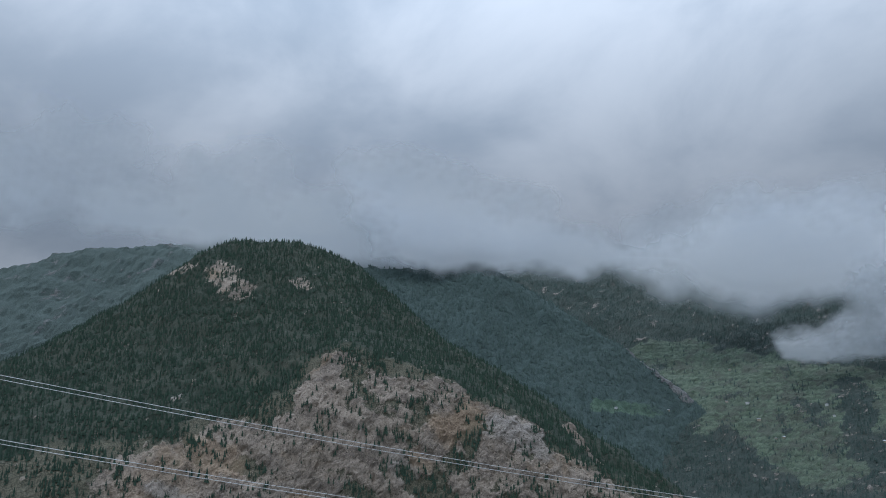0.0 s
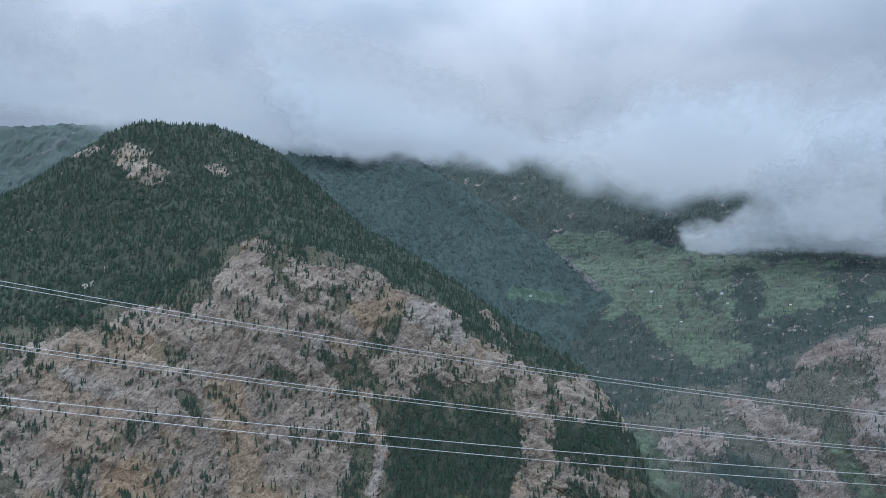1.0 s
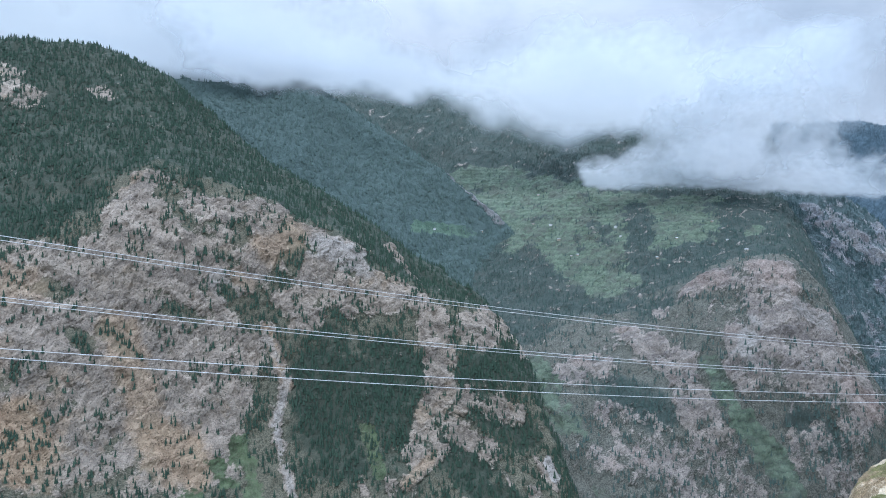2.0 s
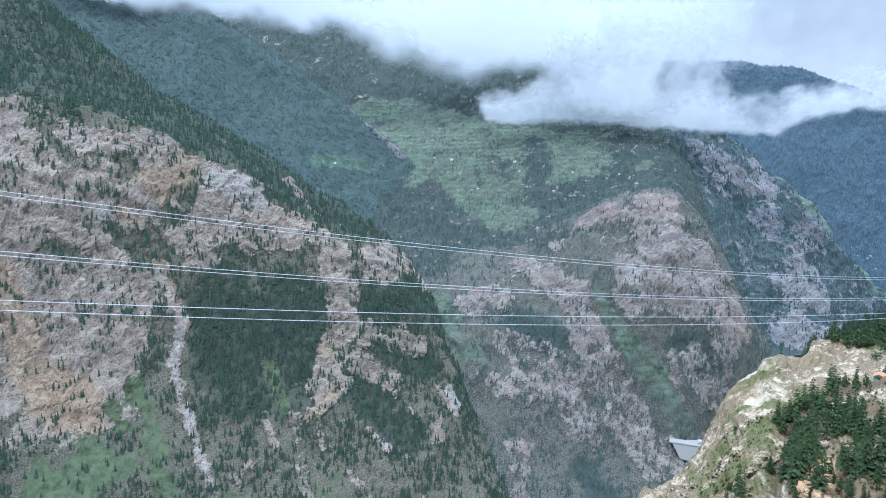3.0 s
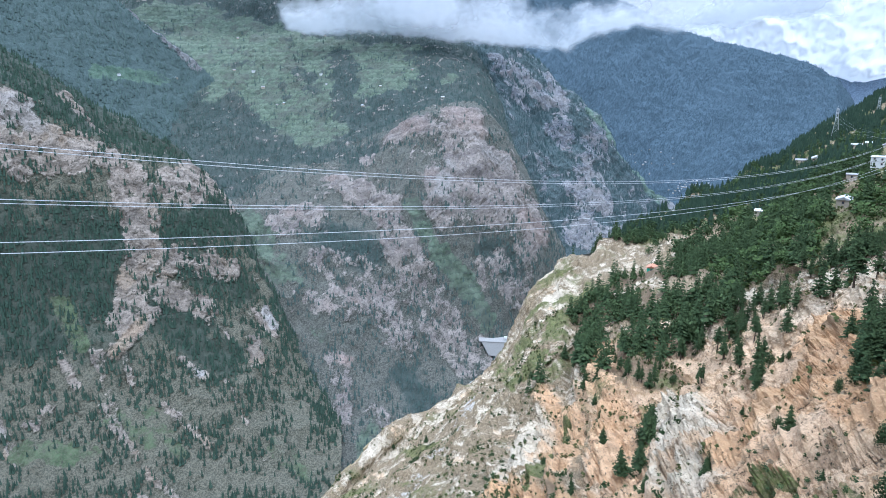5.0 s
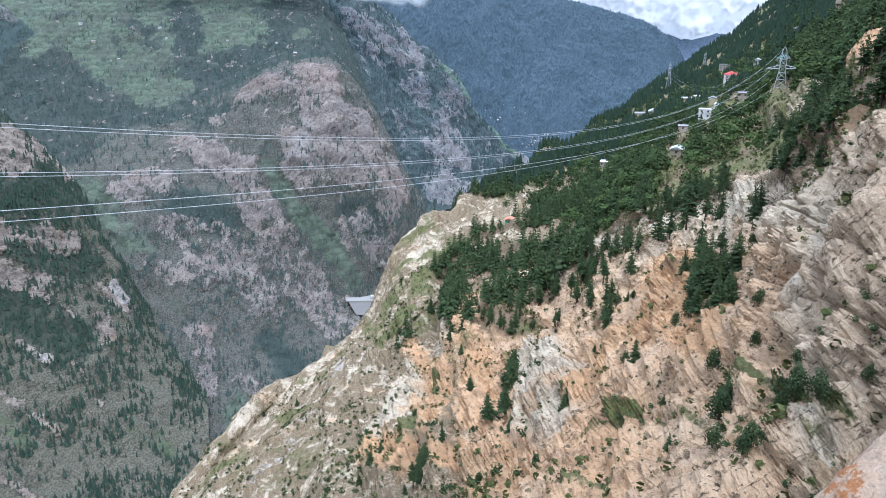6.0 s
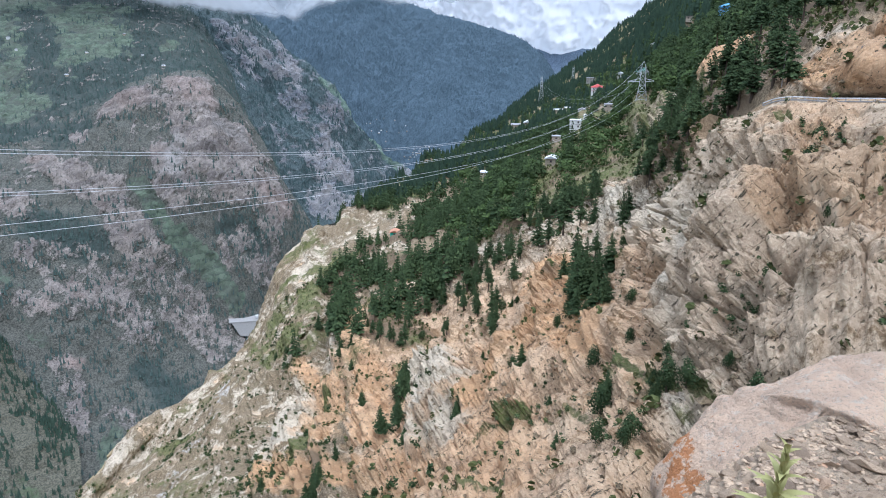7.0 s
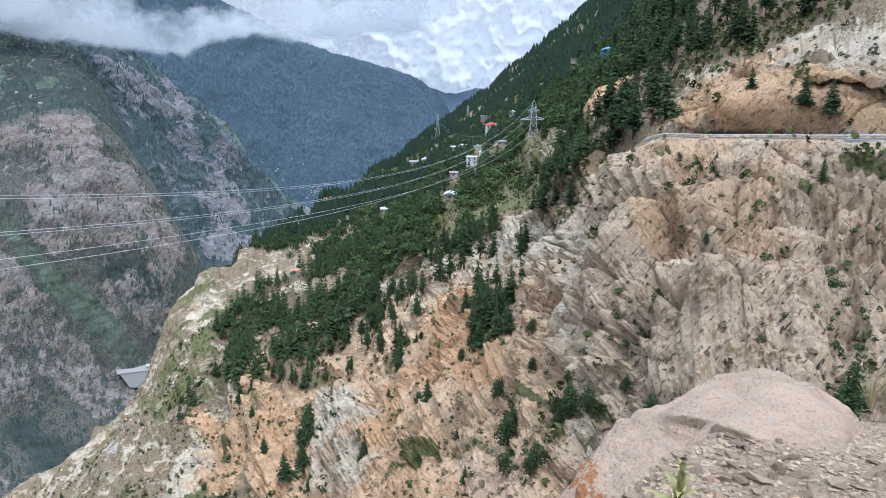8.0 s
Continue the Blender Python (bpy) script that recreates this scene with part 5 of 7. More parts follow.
for size, depth, axes, stretch, k in ((20, 8.0, AXES_A, (1.7, 0.8, 1.0), 3), (10, 3.6, AXES_B, (1.9, 0.7, 1.0), 5), (4.4, 1.1, AXES_A, (2.0, 0.6, 1.0), 8), (1.9, 0.34, AXES_A, (2.2, 0.7, 1.0), 13)):
    f, c = ledges(bent, size, axes, stretch, k)
    slabs += depth * (f - 0.45 * np.exp(-c * 24)) * broken_up * np.clip(size / (2.2 * cell) - 0.4, 0, 1)
hill.displace(bench * (near * (2.6 * reach * fbm(hp, 60, 3) + 4.0 * shade * ribs * soft + 1.6 * soft * ridged(hp * (1, 1, 0.6), 22, 4) + 0.5 * soft * fbm(hp, 4, 3)) + deep * (rocky * slabs + 3.6 * hill.masks["proud"] - 3.2 * hill.masks["sunk"])))
massif_mesh("hillside", hill, GROUND_HILL, "steep hillside of tan rock, scree and pines", "hillside")

# the valley floor
ang = np.linspace(0, 2 * math.pi, 73)[:-1]
ring = np.concatenate([[[0, 0, -790]]] + [np.stack([r * np.sin(ang), r * np.cos(ang), np.full(72, -790.0)], 1) for r in (300, 1200, 2600, 4900)])
tri = [(0, 1 + (i + 1) % 72, 1 + i) for i in range(72)]
quad = [(1 + 72 * k + i, 1 + 72 * k + (i + 1) % 72, 73 + 72 * k + (i + 1) % 72, 73 + 72 * k + i) for k in range(3) for i in range(72)]
tagged(link_mesh("ground", ring, np.concatenate([np.ravel(tri), np.ravel(quad)]), [3] * 72 + [4] * 216, GROUND_MAIN),
       "dark valley floor under the slopes", "ground", kind="structure")

# ---------------------------------------------------------------- forests
r = np.random.default_rng(3)


def wooded(m, size):
    tufts = np.clip(3.0 * fbm(m.P + 60, size * 0.4, 3) - 0.35, 0, 0.6)
    open_ground = np.clip(m.masks["rock"] * (1 - tufts) + m.masks["grass"] * 0.88 + m.masks["bare"], 0, 1)
    clumps = np.clip(0.42 + 1.6 * fbm(m.P, size * 0.6, 5, 0.65), 0.05, 1)
    facing = -(m.N.reshape(-1, 3) * m.P).sum(1) / np.linalg.norm(m.P, axis=1)
    return (1 - open_ground) * np.clip(np.abs(facing) / 0.4, 0.08, 1) * np.maximum(clumps, m.masks["wood"] * np.clip(0.8 + 0.8 * fbm(m.P, size, 3), 0.2, 1)) * (m.V.ravel() > 0.15)


CONE, CONE_FAR = low_conifer(5, 2, 1), low_conifer(5, 1, 2)
spots, _ = scatter(main, 48000, wooded(main, 90) * np.where(main.V.ravel() < 5.2, 1.8, 1), r)
planted("mountain_forest", spots, r.uniform(8, 15, len(spots)), CONE, NEEDLES_MAIN, "dense dark green conifers on the mountain", "forest", r, 0.85)
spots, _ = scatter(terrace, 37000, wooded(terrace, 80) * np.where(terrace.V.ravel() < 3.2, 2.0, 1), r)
planted("slope_forest", spots, r.uniform(7, 14, len(spots)), CONE, NEEDLES_TERRACE_HAZED, "dark conifers scattered over the rocky slope, lightened with haze", "forest", r, 0.85)
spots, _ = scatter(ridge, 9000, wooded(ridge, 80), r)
planted("ridge_forest", spots, r.uniform(8, 15, len(spots)), CONE_FAR, NEEDLES_RIDGE_HAZED, "dark conifers on the ridge, blued with haze", "forest", r)
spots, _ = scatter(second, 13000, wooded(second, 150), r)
planted("spur_forest", spots, r.uniform(9, 16, len(spots)), CONE_FAR, NEEDLES_SPUR_HAZED, "dark conifers on the spur, paled with haze", "forest", r)
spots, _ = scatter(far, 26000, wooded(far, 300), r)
planted("far_forest", spots, r.uniform(8, 14, len(spots)), CONE_FAR, NEEDLES_FAR_HAZED, "conifers on the far mountain, coloured blue-green with haze", "forest", r)


def blade_conifer(layers, seed, droop=0.05, spread_out=0.25, bare=0.2, arms_most=8, slim=0.4, taper=0.8):
    """Crown of a cedar of height 1: whorls of flat, ragged branch blades, each with a raised back."""
    q = np.random.default_rng(seed)
    vs, fs = [], []
    for k in range(layers):
        f = k / layers
        h = bare + (0.96 - bare) * f
        reach_out = spread_out * (1 - f) ** taper * q.uniform(0.55, 1.25) + 0.02
        arms = max(4, int(arms_most - 4 * f))
        start = q.uniform(0, 6.28)
        for a in range(arms):
            t = start + 2 * math.pi * (a + q.uniform(-0.3, 0.3)) / arms
            r1 = reach_out * q.uniform(0.5, 1.25)
            w = r1 * slim * q.uniform(0.7, 1.2)
            c, s = math.cos(t), math.sin(t)
            hh = h + q.uniform(-0.4, 0.4) / layers
            b = len(vs)
            for x, y, z in ((0, 0, hh + 0.02), (0.6 * r1, w, hh - droop * q.uniform(0.2, 1)), (r1, 0, hh - droop * q.uniform(0.1, 1.6)),
                            (0.6 * r1, -w, hh - droop * q.uniform(0.2, 1)), (0.5 * r1, 0, hh + 0.03)):
                vs.append((x * c - y * s, x * s + y * c, z))
            fs += [(b, b + 1, b + 4), (b + 1, b + 2, b + 4), (b + 2, b + 3, b + 4), (b + 3, b, b + 4)]
    b = len(vs)
    vs += [(0.02, 0, 0.93), (-0.01, 0.018, 0.93), (-0.01, -0.018, 0.93), (0, 0, 1.02)]
    fs += [(b, b + 1, b + 3), (b + 1, b + 2, b + 3), (b + 2, b, b + 3)]
    return np.array(vs), np.array(fs)


def layered_crown(layers, seed, spread_out, bare, taper, tufts=6):
    """Crown of a cedar of height 1: uneven storeys of boughs, each a row of small needle tufts, with gaps between."""
    q = np.random.default_rng(seed)
    vs, fs = [], []
    for k in range(layers):
        f = (k + q.uniform(-0.3, 0.3)) / layers
        h = bare + (0.97 - bare) * max(f, 0)
        reach_out = spread_out * (1 - max(f, 0)) ** taper + 0.015
        for a in range(max(3, int(9 - 5 * f))):
            t = q.uniform(0, 2 * math.pi)
            r1 = reach_out * q.uniform(0.45, 1.2)
            rise = q.uniform(-0.03, 0.035)
            n = max(2, int(tufts * r1 / spread_out) + 1)
            for j in range(n):
                g = (j + q.uniform(0.3, 1.0)) / n
                w = r1 * q.uniform(0.16, 0.3) * (1.15 - 0.5 * g)
                cx, cy = r1 * g * math.cos(t) + q.normal() * w * 0.5, r1 * g * math.sin(t) + q.normal() * w * 0.5
                cz = h + rise * g - 0.035 * g * g + q.uniform(-0.008, 0.008)
                b, turn = len(vs), q.uniform(0, 6.28)
                for m in range(4):
                    ww = w * q.uniform(0.7, 1.3)
                    vs.append((cx + ww * math.cos(turn + m * 1.57), cy + ww * math.sin(turn + m * 1.57), cz - q.uniform(0, 0.022)))
                vs.append((cx, cy, cz + 0.012))
                fs += [(b + m, b + (m + 1) % 4, b + 4) for m in range(4)]
    return np.array(vs), np.array(fs)


def leafy(count, seed, lobes=4, leaf=0.16, conical=0.0):
    """A bush of height 1: leaf clumps set on a few overlapping lobes, with an uneven outline and gaps."""
    q = np.random.default_rng(seed)
    centre = np.stack([q.uniform(-0.22, 0.22, lobes), q.uniform(-0.22, 0.22, lobes), q.uniform(0.25, 0.65, lobes)], 1)
    vs, fs = [], []
    for i in range(count):
        d = q.normal(size=3)
        d /= np.linalg.norm(d)
        p = centre[i % lobes] + d * (0.3, 0.3, 0.34) * q.uniform(0.55, 1.1)
        p[2] = abs(p[2])
        p[:2] *= 1 - conical * min(p[2], 1)
        e1 = np.cross(d, q.normal(size=3))
        e1 *= leaf * q.uniform(0.6, 1.3) / np.linalg.norm(e1)
        e2 = np.cross(d, e1) * q.uniform(0.5, 1.0)
        b = len(vs)
        vs += [p - e1, p + e2 * 0.8 + d * leaf * 0.3, p + e1, p - e2 - d * leaf * 0.2]
        fs += [(b, b + 1, b + 2), (b, b + 2, b + 3)]
    v = np.array(vs)
    v[:, 2] = np.maximum(v[:, 2], 0.0)
    return v, np.array(fs)


def trunk_arrays(height, radius, lean, seed, sides=6):
    q = np.random.default_rng(seed)
    vs, fs = [], []
    for k in range(5):
        f = k / 4
        for s in range(sides):
            a = 2 * math.pi * s / sides
            rr = radius * (1 - 0.85 * f) * (1.35 if k == 0 else 1)
            vs.append((rr * math.cos(a) + lean * f * f, rr * math.sin(a) + q.uniform(-0.1, 0.1) * radius, height * f - (0.05 * height if k == 0 else 0)))
        if k:
            b = (k - 1) * sides
            fs += [(b + s, b + (s + 1) % sides, b + sides + (s + 1) % sides, b + sides + s) for s in range(sides)]
    return np.array(vs), np.array(fs)


dist = np.linalg.norm(hill.P, axis=1)
HOMES = [(477, 167), (488, 160), (497, 150), (703, 225), (886, 293), (763, 220), (770, 345), (728, 276), (450, 171), (350, 135), (515, 258), (470, 72), (582, 125), (568, 145), (360, 245), (387, 99), (675, 244), (662, 131), (723, 176), (738, 316), (600, 205), (560, 190), (640, 240)]


def clear_of_homes(p):
    """Spots that leave the yards, and the slope just below them, open."""
    ok = np.ones(len(p), bool)
    for x, y in HOMES:
        d = math.hypot(x, y)
        for back in range(0, 90, 9):
            ok &= np.hypot(p[:, 0] - x * (1 - back / d), p[:, 1] - y * (1 - back / d)) > (8.5 if back < 12 else 6)
    return p[ok]


wood = hill.masks["wood"] * (hill.V.ravel() > 0.5)
green = np.clip(hill.masks["grass"], 0, 1)
# beyond the village: one dense, fine wood
w = np.where(dist > 560, np.clip(wood + 0.2 + 0.7 * fbm(hill.P, 60, 3), 0.03, 1) * np.where(dist < 950, 1 - 0.75 * green, 1) * (hill.V.ravel() > 5.2) * (hill.U.ravel() > 6) * (hill.V.ravel() < 9.02), 0)
spots, _ = scatter(hill, 9500, w / dist ** 0.9, r)
spots = clear_of_homes(spots)
planted("upper_forest", spots, r.uniform(8, 14, len(spots)), low_conifer(6, 3, 5), NEEDLES_UPPER, "dense green conifers high on the hillside", "forest", r)
w = np.where((dist > 300) & (dist <= 900), np.clip(wood * 0.5 + green, 0, 1) * (1 - hill.masks["rock"]) * (hill.V.ravel() < 9.02) * (hill.U.ravel() > 8.6), 0)
spots, _ = scatter(hill, 2000, w / dist, r)
spots = clear_of_homes(spots)
planted("orchard_trees", spots, r.uniform(5, 10, len(spots)), leafy(96, 21, 7, 0.085), LEAVES, "bright green broadleaf trees round the houses", "trees", r, 1.15)
w = np.where((dist > 470) & (dist <= 1000) & (hill.V.ravel() > 5.2) & (hill.V.ravel() < 9.02), np.clip(0.25 + wood * 0.6 + 0.8 * fbm(hill.P, 45, 4), 0.02, 1) * (hill.U.ravel() > 7), 0)
spots, _ = scatter(hill, 2800, w / dist ** 1.2, r)
spots = clear_of_homes(spots)
planted("village_wood", spots, r.uniform(6, 12, len(spots)), leafy(84, 25, 7, 0.085, 0.35), SLOPE_LEAVES, "mixed green trees between the houses", "forest", r, 0.95)
w = np.where((dist > 290) & (dist <= 560), wood, 0)
spots, _ = scatter(hill, 1350, w / dist, r)
spots = clear_of_homes(spots)
planted("cedar_wood", spots, r.uniform(8, 16, len(spots)), blade_conifer(9, 31, 0.03, 0.21, 0.14, 9, 0.3, 0.55), NEEDLES, "dark green cedars on the slope", "forest", r)
spots, _ = scatter(hill, 850, w / dist, r)
spots = clear_of_homes(spots)
planted("pine_wood", spots, r.uniform(5, 10, len(spots)), leafy(110, 24, 6, 0.085, 0.4), SLOPE_LEAVES, "rounded dark green pines on the slope", "forest", r, 0.95)
spots, _ = scatter(hill, 12000, np.where((dist < 420) & (hill.V.ravel() > 0.6), (0.25 + wood + green) * (1 - 0.75 * hill.masks["rock"]) * np.clip(0.4 + 1.5 * fbm(hill.P, 18, 3), 0.02, 1), 0) / dist ** 0.6, r)
planted("hillside_scrub", spots, r.uniform(0.5, 1.6, len(spots)), leafy(9, 22, 3, 0.3), SCRUB, "low dry scrub and grass tufts on scree", "scrub", r, 1.15)

spots, _ = scatter(hill, 1300, np.where((dist < 170) & (hill.V.ravel() > 1) & (np.abs(hill.V.ravel() - 5.5) > 0.6), (0.15 + hill.masks["sunk"]) * np.clip(0.1 + 1.6 * fbm(hill.P + 77, 10, 3), 0, 1), 0), r)
planted("cliff_shrubs", spots, r.uniform(0.3, 1.1, len(spots)), leafy(40, 29, 5, 0.14), SLOPE_LEAVES, "small green shrubs rooted in cracks of the cliff", "shrubs", r, 1.2)

spots, _ = scatter(hill, 1500, np.where((hill.U.ravel() < 8.4) & (hill.V.ravel() > 1) & (dist < 420), np.clip(0.15 + 1.8 * fbm(hill.P + 33, 22, 4), 0, 1), 0), r)
planted("spur_shrubs", spots, r.uniform(0.7, 2.2, len(spots)), leafy(26, 27, 4, 0.17), SLOPE_LEAVES, "low dark green shrubs dotted over the spur", "shrubs", r, 1.1)

pebble = np.array([(1, 0, 0), (0.1, 0.8, 0), (-0.9, 0.2, 0), (-0.1, -0.8, 0), (0.15, 0.1, 0.75), (0.2, 0, -0.4)])
pebble_faces = np.array([(0, 1, 4), (1, 2, 4), (2, 3, 4), (3, 0, 4), (1, 0, 5), (2, 1, 5), (3, 2, 5), (0, 3, 5)])
spots, _ = scatter(hill, 9000, np.where((dist < 330) & (hill.V.ravel() > 0.4), np.clip(0.5 + 1.4 * fbm(hill.P + 200, 25, 4), 0.02, 1) * (1 - 0.7 * green), 0) / dist ** 0.8, r)
planted("scree", spots, 0.15 + 0.7 * r.random(len(spots)) ** 3, (pebble, pebble_faces), GROUND_HILL, "loose broken rock strewn over the slope", "scree", r, 1.0)

# cedars near enough to count
cedars = []
for k in range(6):
    tree = new("cedar_tree")
    tagged(tree, "tall dark green cedar with flat layered branches", "tree", "cedars on the slope")
    v, f = trunk_arrays(9.0, 0.22, 0.15 * (k % 3 - 1), 50 + k)
    link_mesh("trunk", v, f.ravel(), np.full(len(f), 4), BARK, tree)
    v, f = layered_crown(18 + 3 * (k % 3), 60 + k, (0.17, 0.15, 0.20, 0.18, 0.14, 0.19)[k], (0.14, 0.28, 0.12, 0.36, 0.2, 0.42)[k], (0.7, 0.55, 0.6, 0.45, 0.75, 0.45)[k], 6)
    link_mesh("crown", v * 10.0, f.ravel(), np.full(len(f), 3), NEEDLES, tree)
    cedars.append(tree)


def set_tree(kinds, i, spot, height, unit, q):
    src = kinds[i % len(kinds)]
    s = height / unit
    m = pose(*spot, q.uniform(-3, 3), q.uniform(-3, 3), q.uniform(0, 360)) @ Matrix.Diagonal((s, s, s, 1))
    if src.get("set"):
        ob = copy_thing(src, m)
        ob.matrix_basis = m
        return ob
    src.matrix_basis = m
    src["set"] = 1
    return src


q = np.random.default_rng(5)
w = np.where(dist <= 300, wood, 0) * np.where(hill.V.ravel() > 5.9, 0.4, 1.0)
spots, _ = scatter(hill, 250, w / dist ** 0.3, q)
for i, p in enumerate(clear_of_homes(spots)):
    set_tree(cedars, i if i < 6 else int(q.integers(0, 6)), p, q.uniform(6.5, 12), 10.0, q)

# ---------------------------------------------------------------- clouds
def cloud_bank(name, radius, low, high, fade, billow, material, label, seed, nu=240, nv=80, puff=0.08, side=0.12, heaped=False):
    """A bank of cloud along an arc of the valley; low and high: (bearing, height in degrees) along its foot and its top."""
    low, high = np.array(low), np.array(high)
    az = np.linspace(low[0, 0], low[-1, 0], nu)
    foot, top = np.interp(az, low[:, 0], low[:, 1]) - fade, np.interp(az, high[:, 0], high[:, 1])
    h = np.linspace(0, 1, nv)[:, None]
    el = np.radians(foot + (top - foot) * h)
    a = np.radians(np.broadcast_to(az, el.shape))
    p = np.stack([radius * np.sin(a), radius * np.cos(a), radius * np.tan(el)], -1).reshape(-1, 3)
    n1 = fbm(p + seed * 777, billow, 5, 0.55)
    n2 = fbm(p + seed * 333 + 50, billow * 0.3, 4, 0.55)
    if heaped:
        n1, n2 = 0.75 - 2.6 * np.abs(n1), 0.25 - 1.0 * np.abs(n2)
    up = (np.degrees(el) - foot) / fade
    down = (top - np.degrees(el)) / ((top - foot) * 0.45)
    sides = np.minimum(np.arange(nu), np.arange(nu)[::-1]) / (nu * side)
    cover = np.minimum(np.minimum(up, down), np.broadcast_to(sides, el.shape)).ravel() - (0.1 if heaped else 0.45) + 1.1 * n1 + 0.45 * n2
    cover = np.clip(cover, 0, 1.4) * np.clip(np.minimum(np.minimum(up, down), sides).ravel() * 3, 0, 1)
    out = p / np.linalg.norm(p, axis=1)[:, None]
    p -= out * (np.clip(cover, 0, 1.2) * puff * billow * (1 + 1.4 * n1 + 0.9 * n2))[:, None]
    c = cover.reshape(nv, nu)
    keep = np.maximum(np.maximum(c[:-1, :-1], c[1:, 1:]), np.maximum(c[1:, :-1], c[:-1, 1:])) > 0.02
    f = grid_faces(nv, nu, keep)
    ob = link_mesh(name, p, f.ravel(), np.full(len(f), 4), material, None, {"cover": cover}, True)
    return tagged(ob, label, "cloud", kind="structure")


cloud_bank("cloud_bank", 2560, [(-50, 12.5), (-33, 12.8), (-22, 13.6), (-14, 14.6), (-8, 13.6), (-4, 13), (2, 12.6), (10, 12.2), (19, 11.2), (25, 9.6), (36, 9), (56, 10)],
           [(-50, 27), (56, 20)], 3.4, 900, CLOUD_SOFT, "grey cloud bank lying on the summits", 1, puff=0.004)
cloud_bank("cloud_bank", 2480, [(-14, 14.8), (-6, 13.6), (0, 13), (10, 12.6), (19, 11.6), (25, 9.8), (36, 9), (52, 10)],
           [(-14, 25), (52, 19)], 2.2, 700, CLOUD_SOFT, "grey cloud bank lying on the summits", 2, puff=0.004)
WISP_LOW = [(25, 5.2), (27, 4.7), (36, 4.3), (41, 4.0), (45, 3.3), (48.3, 3.0), (50, 4.2), (53.5, 4.8), (57, 4.4), (62, 5.0), (68, 5.5)]
cloud_bank("cloud_wisp", 2380, WISP_LOW, [(25, 6.6), (28, 9), (31, 14), (36, 22), (42, 20), (46, 8.6), (52, 8.2), (58, 12), (68, 13)], 0.7, 210, CLOUD_WISP, "white ragged cloud drifting across the slope", 3, 300, 90, puff=0.012, side=0.03)
cloud_bank("cloud_wisp", 2330, WISP_LOW, [(25, 6.2), (28, 7.8), (31, 9.4), (36, 12), (42, 10.5), (47, 7.4), (52, 7.2), (58, 10), (68, 12)], 0.6, 160, CLOUD_WISP, "white ragged cloud drifting across the slope", 4, 300, 90, puff=0.012, side=0.03)
cloud_bank("cloud_wisp", 2290, [(29, 6.8), (33, 5.8), (38, 5.2), (42, 5.2), (47, 5.6)], [(29, 12), (34, 17), (42, 17), (47, 10)], 1.6, 300, CLOUD_WISP, "white ragged cloud drifting across the slope", 9, 160, 80, puff=0.012, side=0.15)
cloud_bank("cumulus", 4880, [(56, -2), (60, -1), (66, 0.4), (70, 1.7), (76, 2.2), (98, 3)], [(56, 17), (70, 16), (98, 18)], 1.2, 620, CLOUD_HEAP, "bright heaped cloud at the valley head", 5, 320, 100, puff=0.15, side=0.2, heaped=True)

# ---------------------------------------------------------------- the ledge underfoot
def ledge():
    nu, nv = 320, 110
    az = np.linspace(0, 360, nu)
    edge = np.interp(az, [0, 55, 70, 78, 86, 95, 104, 120, 150, 250, 310, 345, 360], [1.3, 1.3, 1.7, 2.4, 2.95, 3.7, 4.15, 6, 10, 11, 4, 1.6, 1.3])
    k = np.linspace(0, 1, nv)[:, None]
    rad = np.where(k < 0.8, k / 0.8 * edge, edge + (k - 0.8) / 0.2 * (4 + edge * 1.5))
    z = np.where(k < 0.8, 0.0, -22 * np.clip((k - 0.8) / 0.2, 0, 1) ** 0.75) + 0 * rad
    a = np.radians(np.broadcast_to(az, rad.shape))
    p = np.stack([rad * np.sin(a), rad * np.cos(a), z], -1).reshape(-1, 3)
    rim = np.clip((rad / edge - 0.75) * 4, 0, 1).ravel()
    p[:, 2] += 0.05 * fbm(p, 0.9, 4) + 0.018 * fbm(p, 0.12, 3) - 0.03 * rim ** 2 - 0.16 * np.clip((88 - np.degrees(a.ravel())) / 6, 0, 1) * np.clip(rad.ravel() - 1.6, 0, 1)
    p[:, 2] += (rad.ravel() > edge.max() * 0 + np.broadcast_to(edge, rad.shape).ravel()) * 0.8 * fbm(p, 1.5, 3)
    f = grid_faces(nv, nu)
    ob = link_mesh("ledge", p, f.ravel(), np.full(len(f), 4), LEDGE)
    tagged(ob, "dusty stony roadside ledge above the gorge", "ground", kind="structure")
    return p


LEDGE_P = ledge()


def on_ledge(x, y):
    k = np.argmin((LEDGE_P[:, 0] - x) ** 2 + (LEDGE_P[:, 1] - y) ** 2)
    return float(LEDGE_P[k, 2])


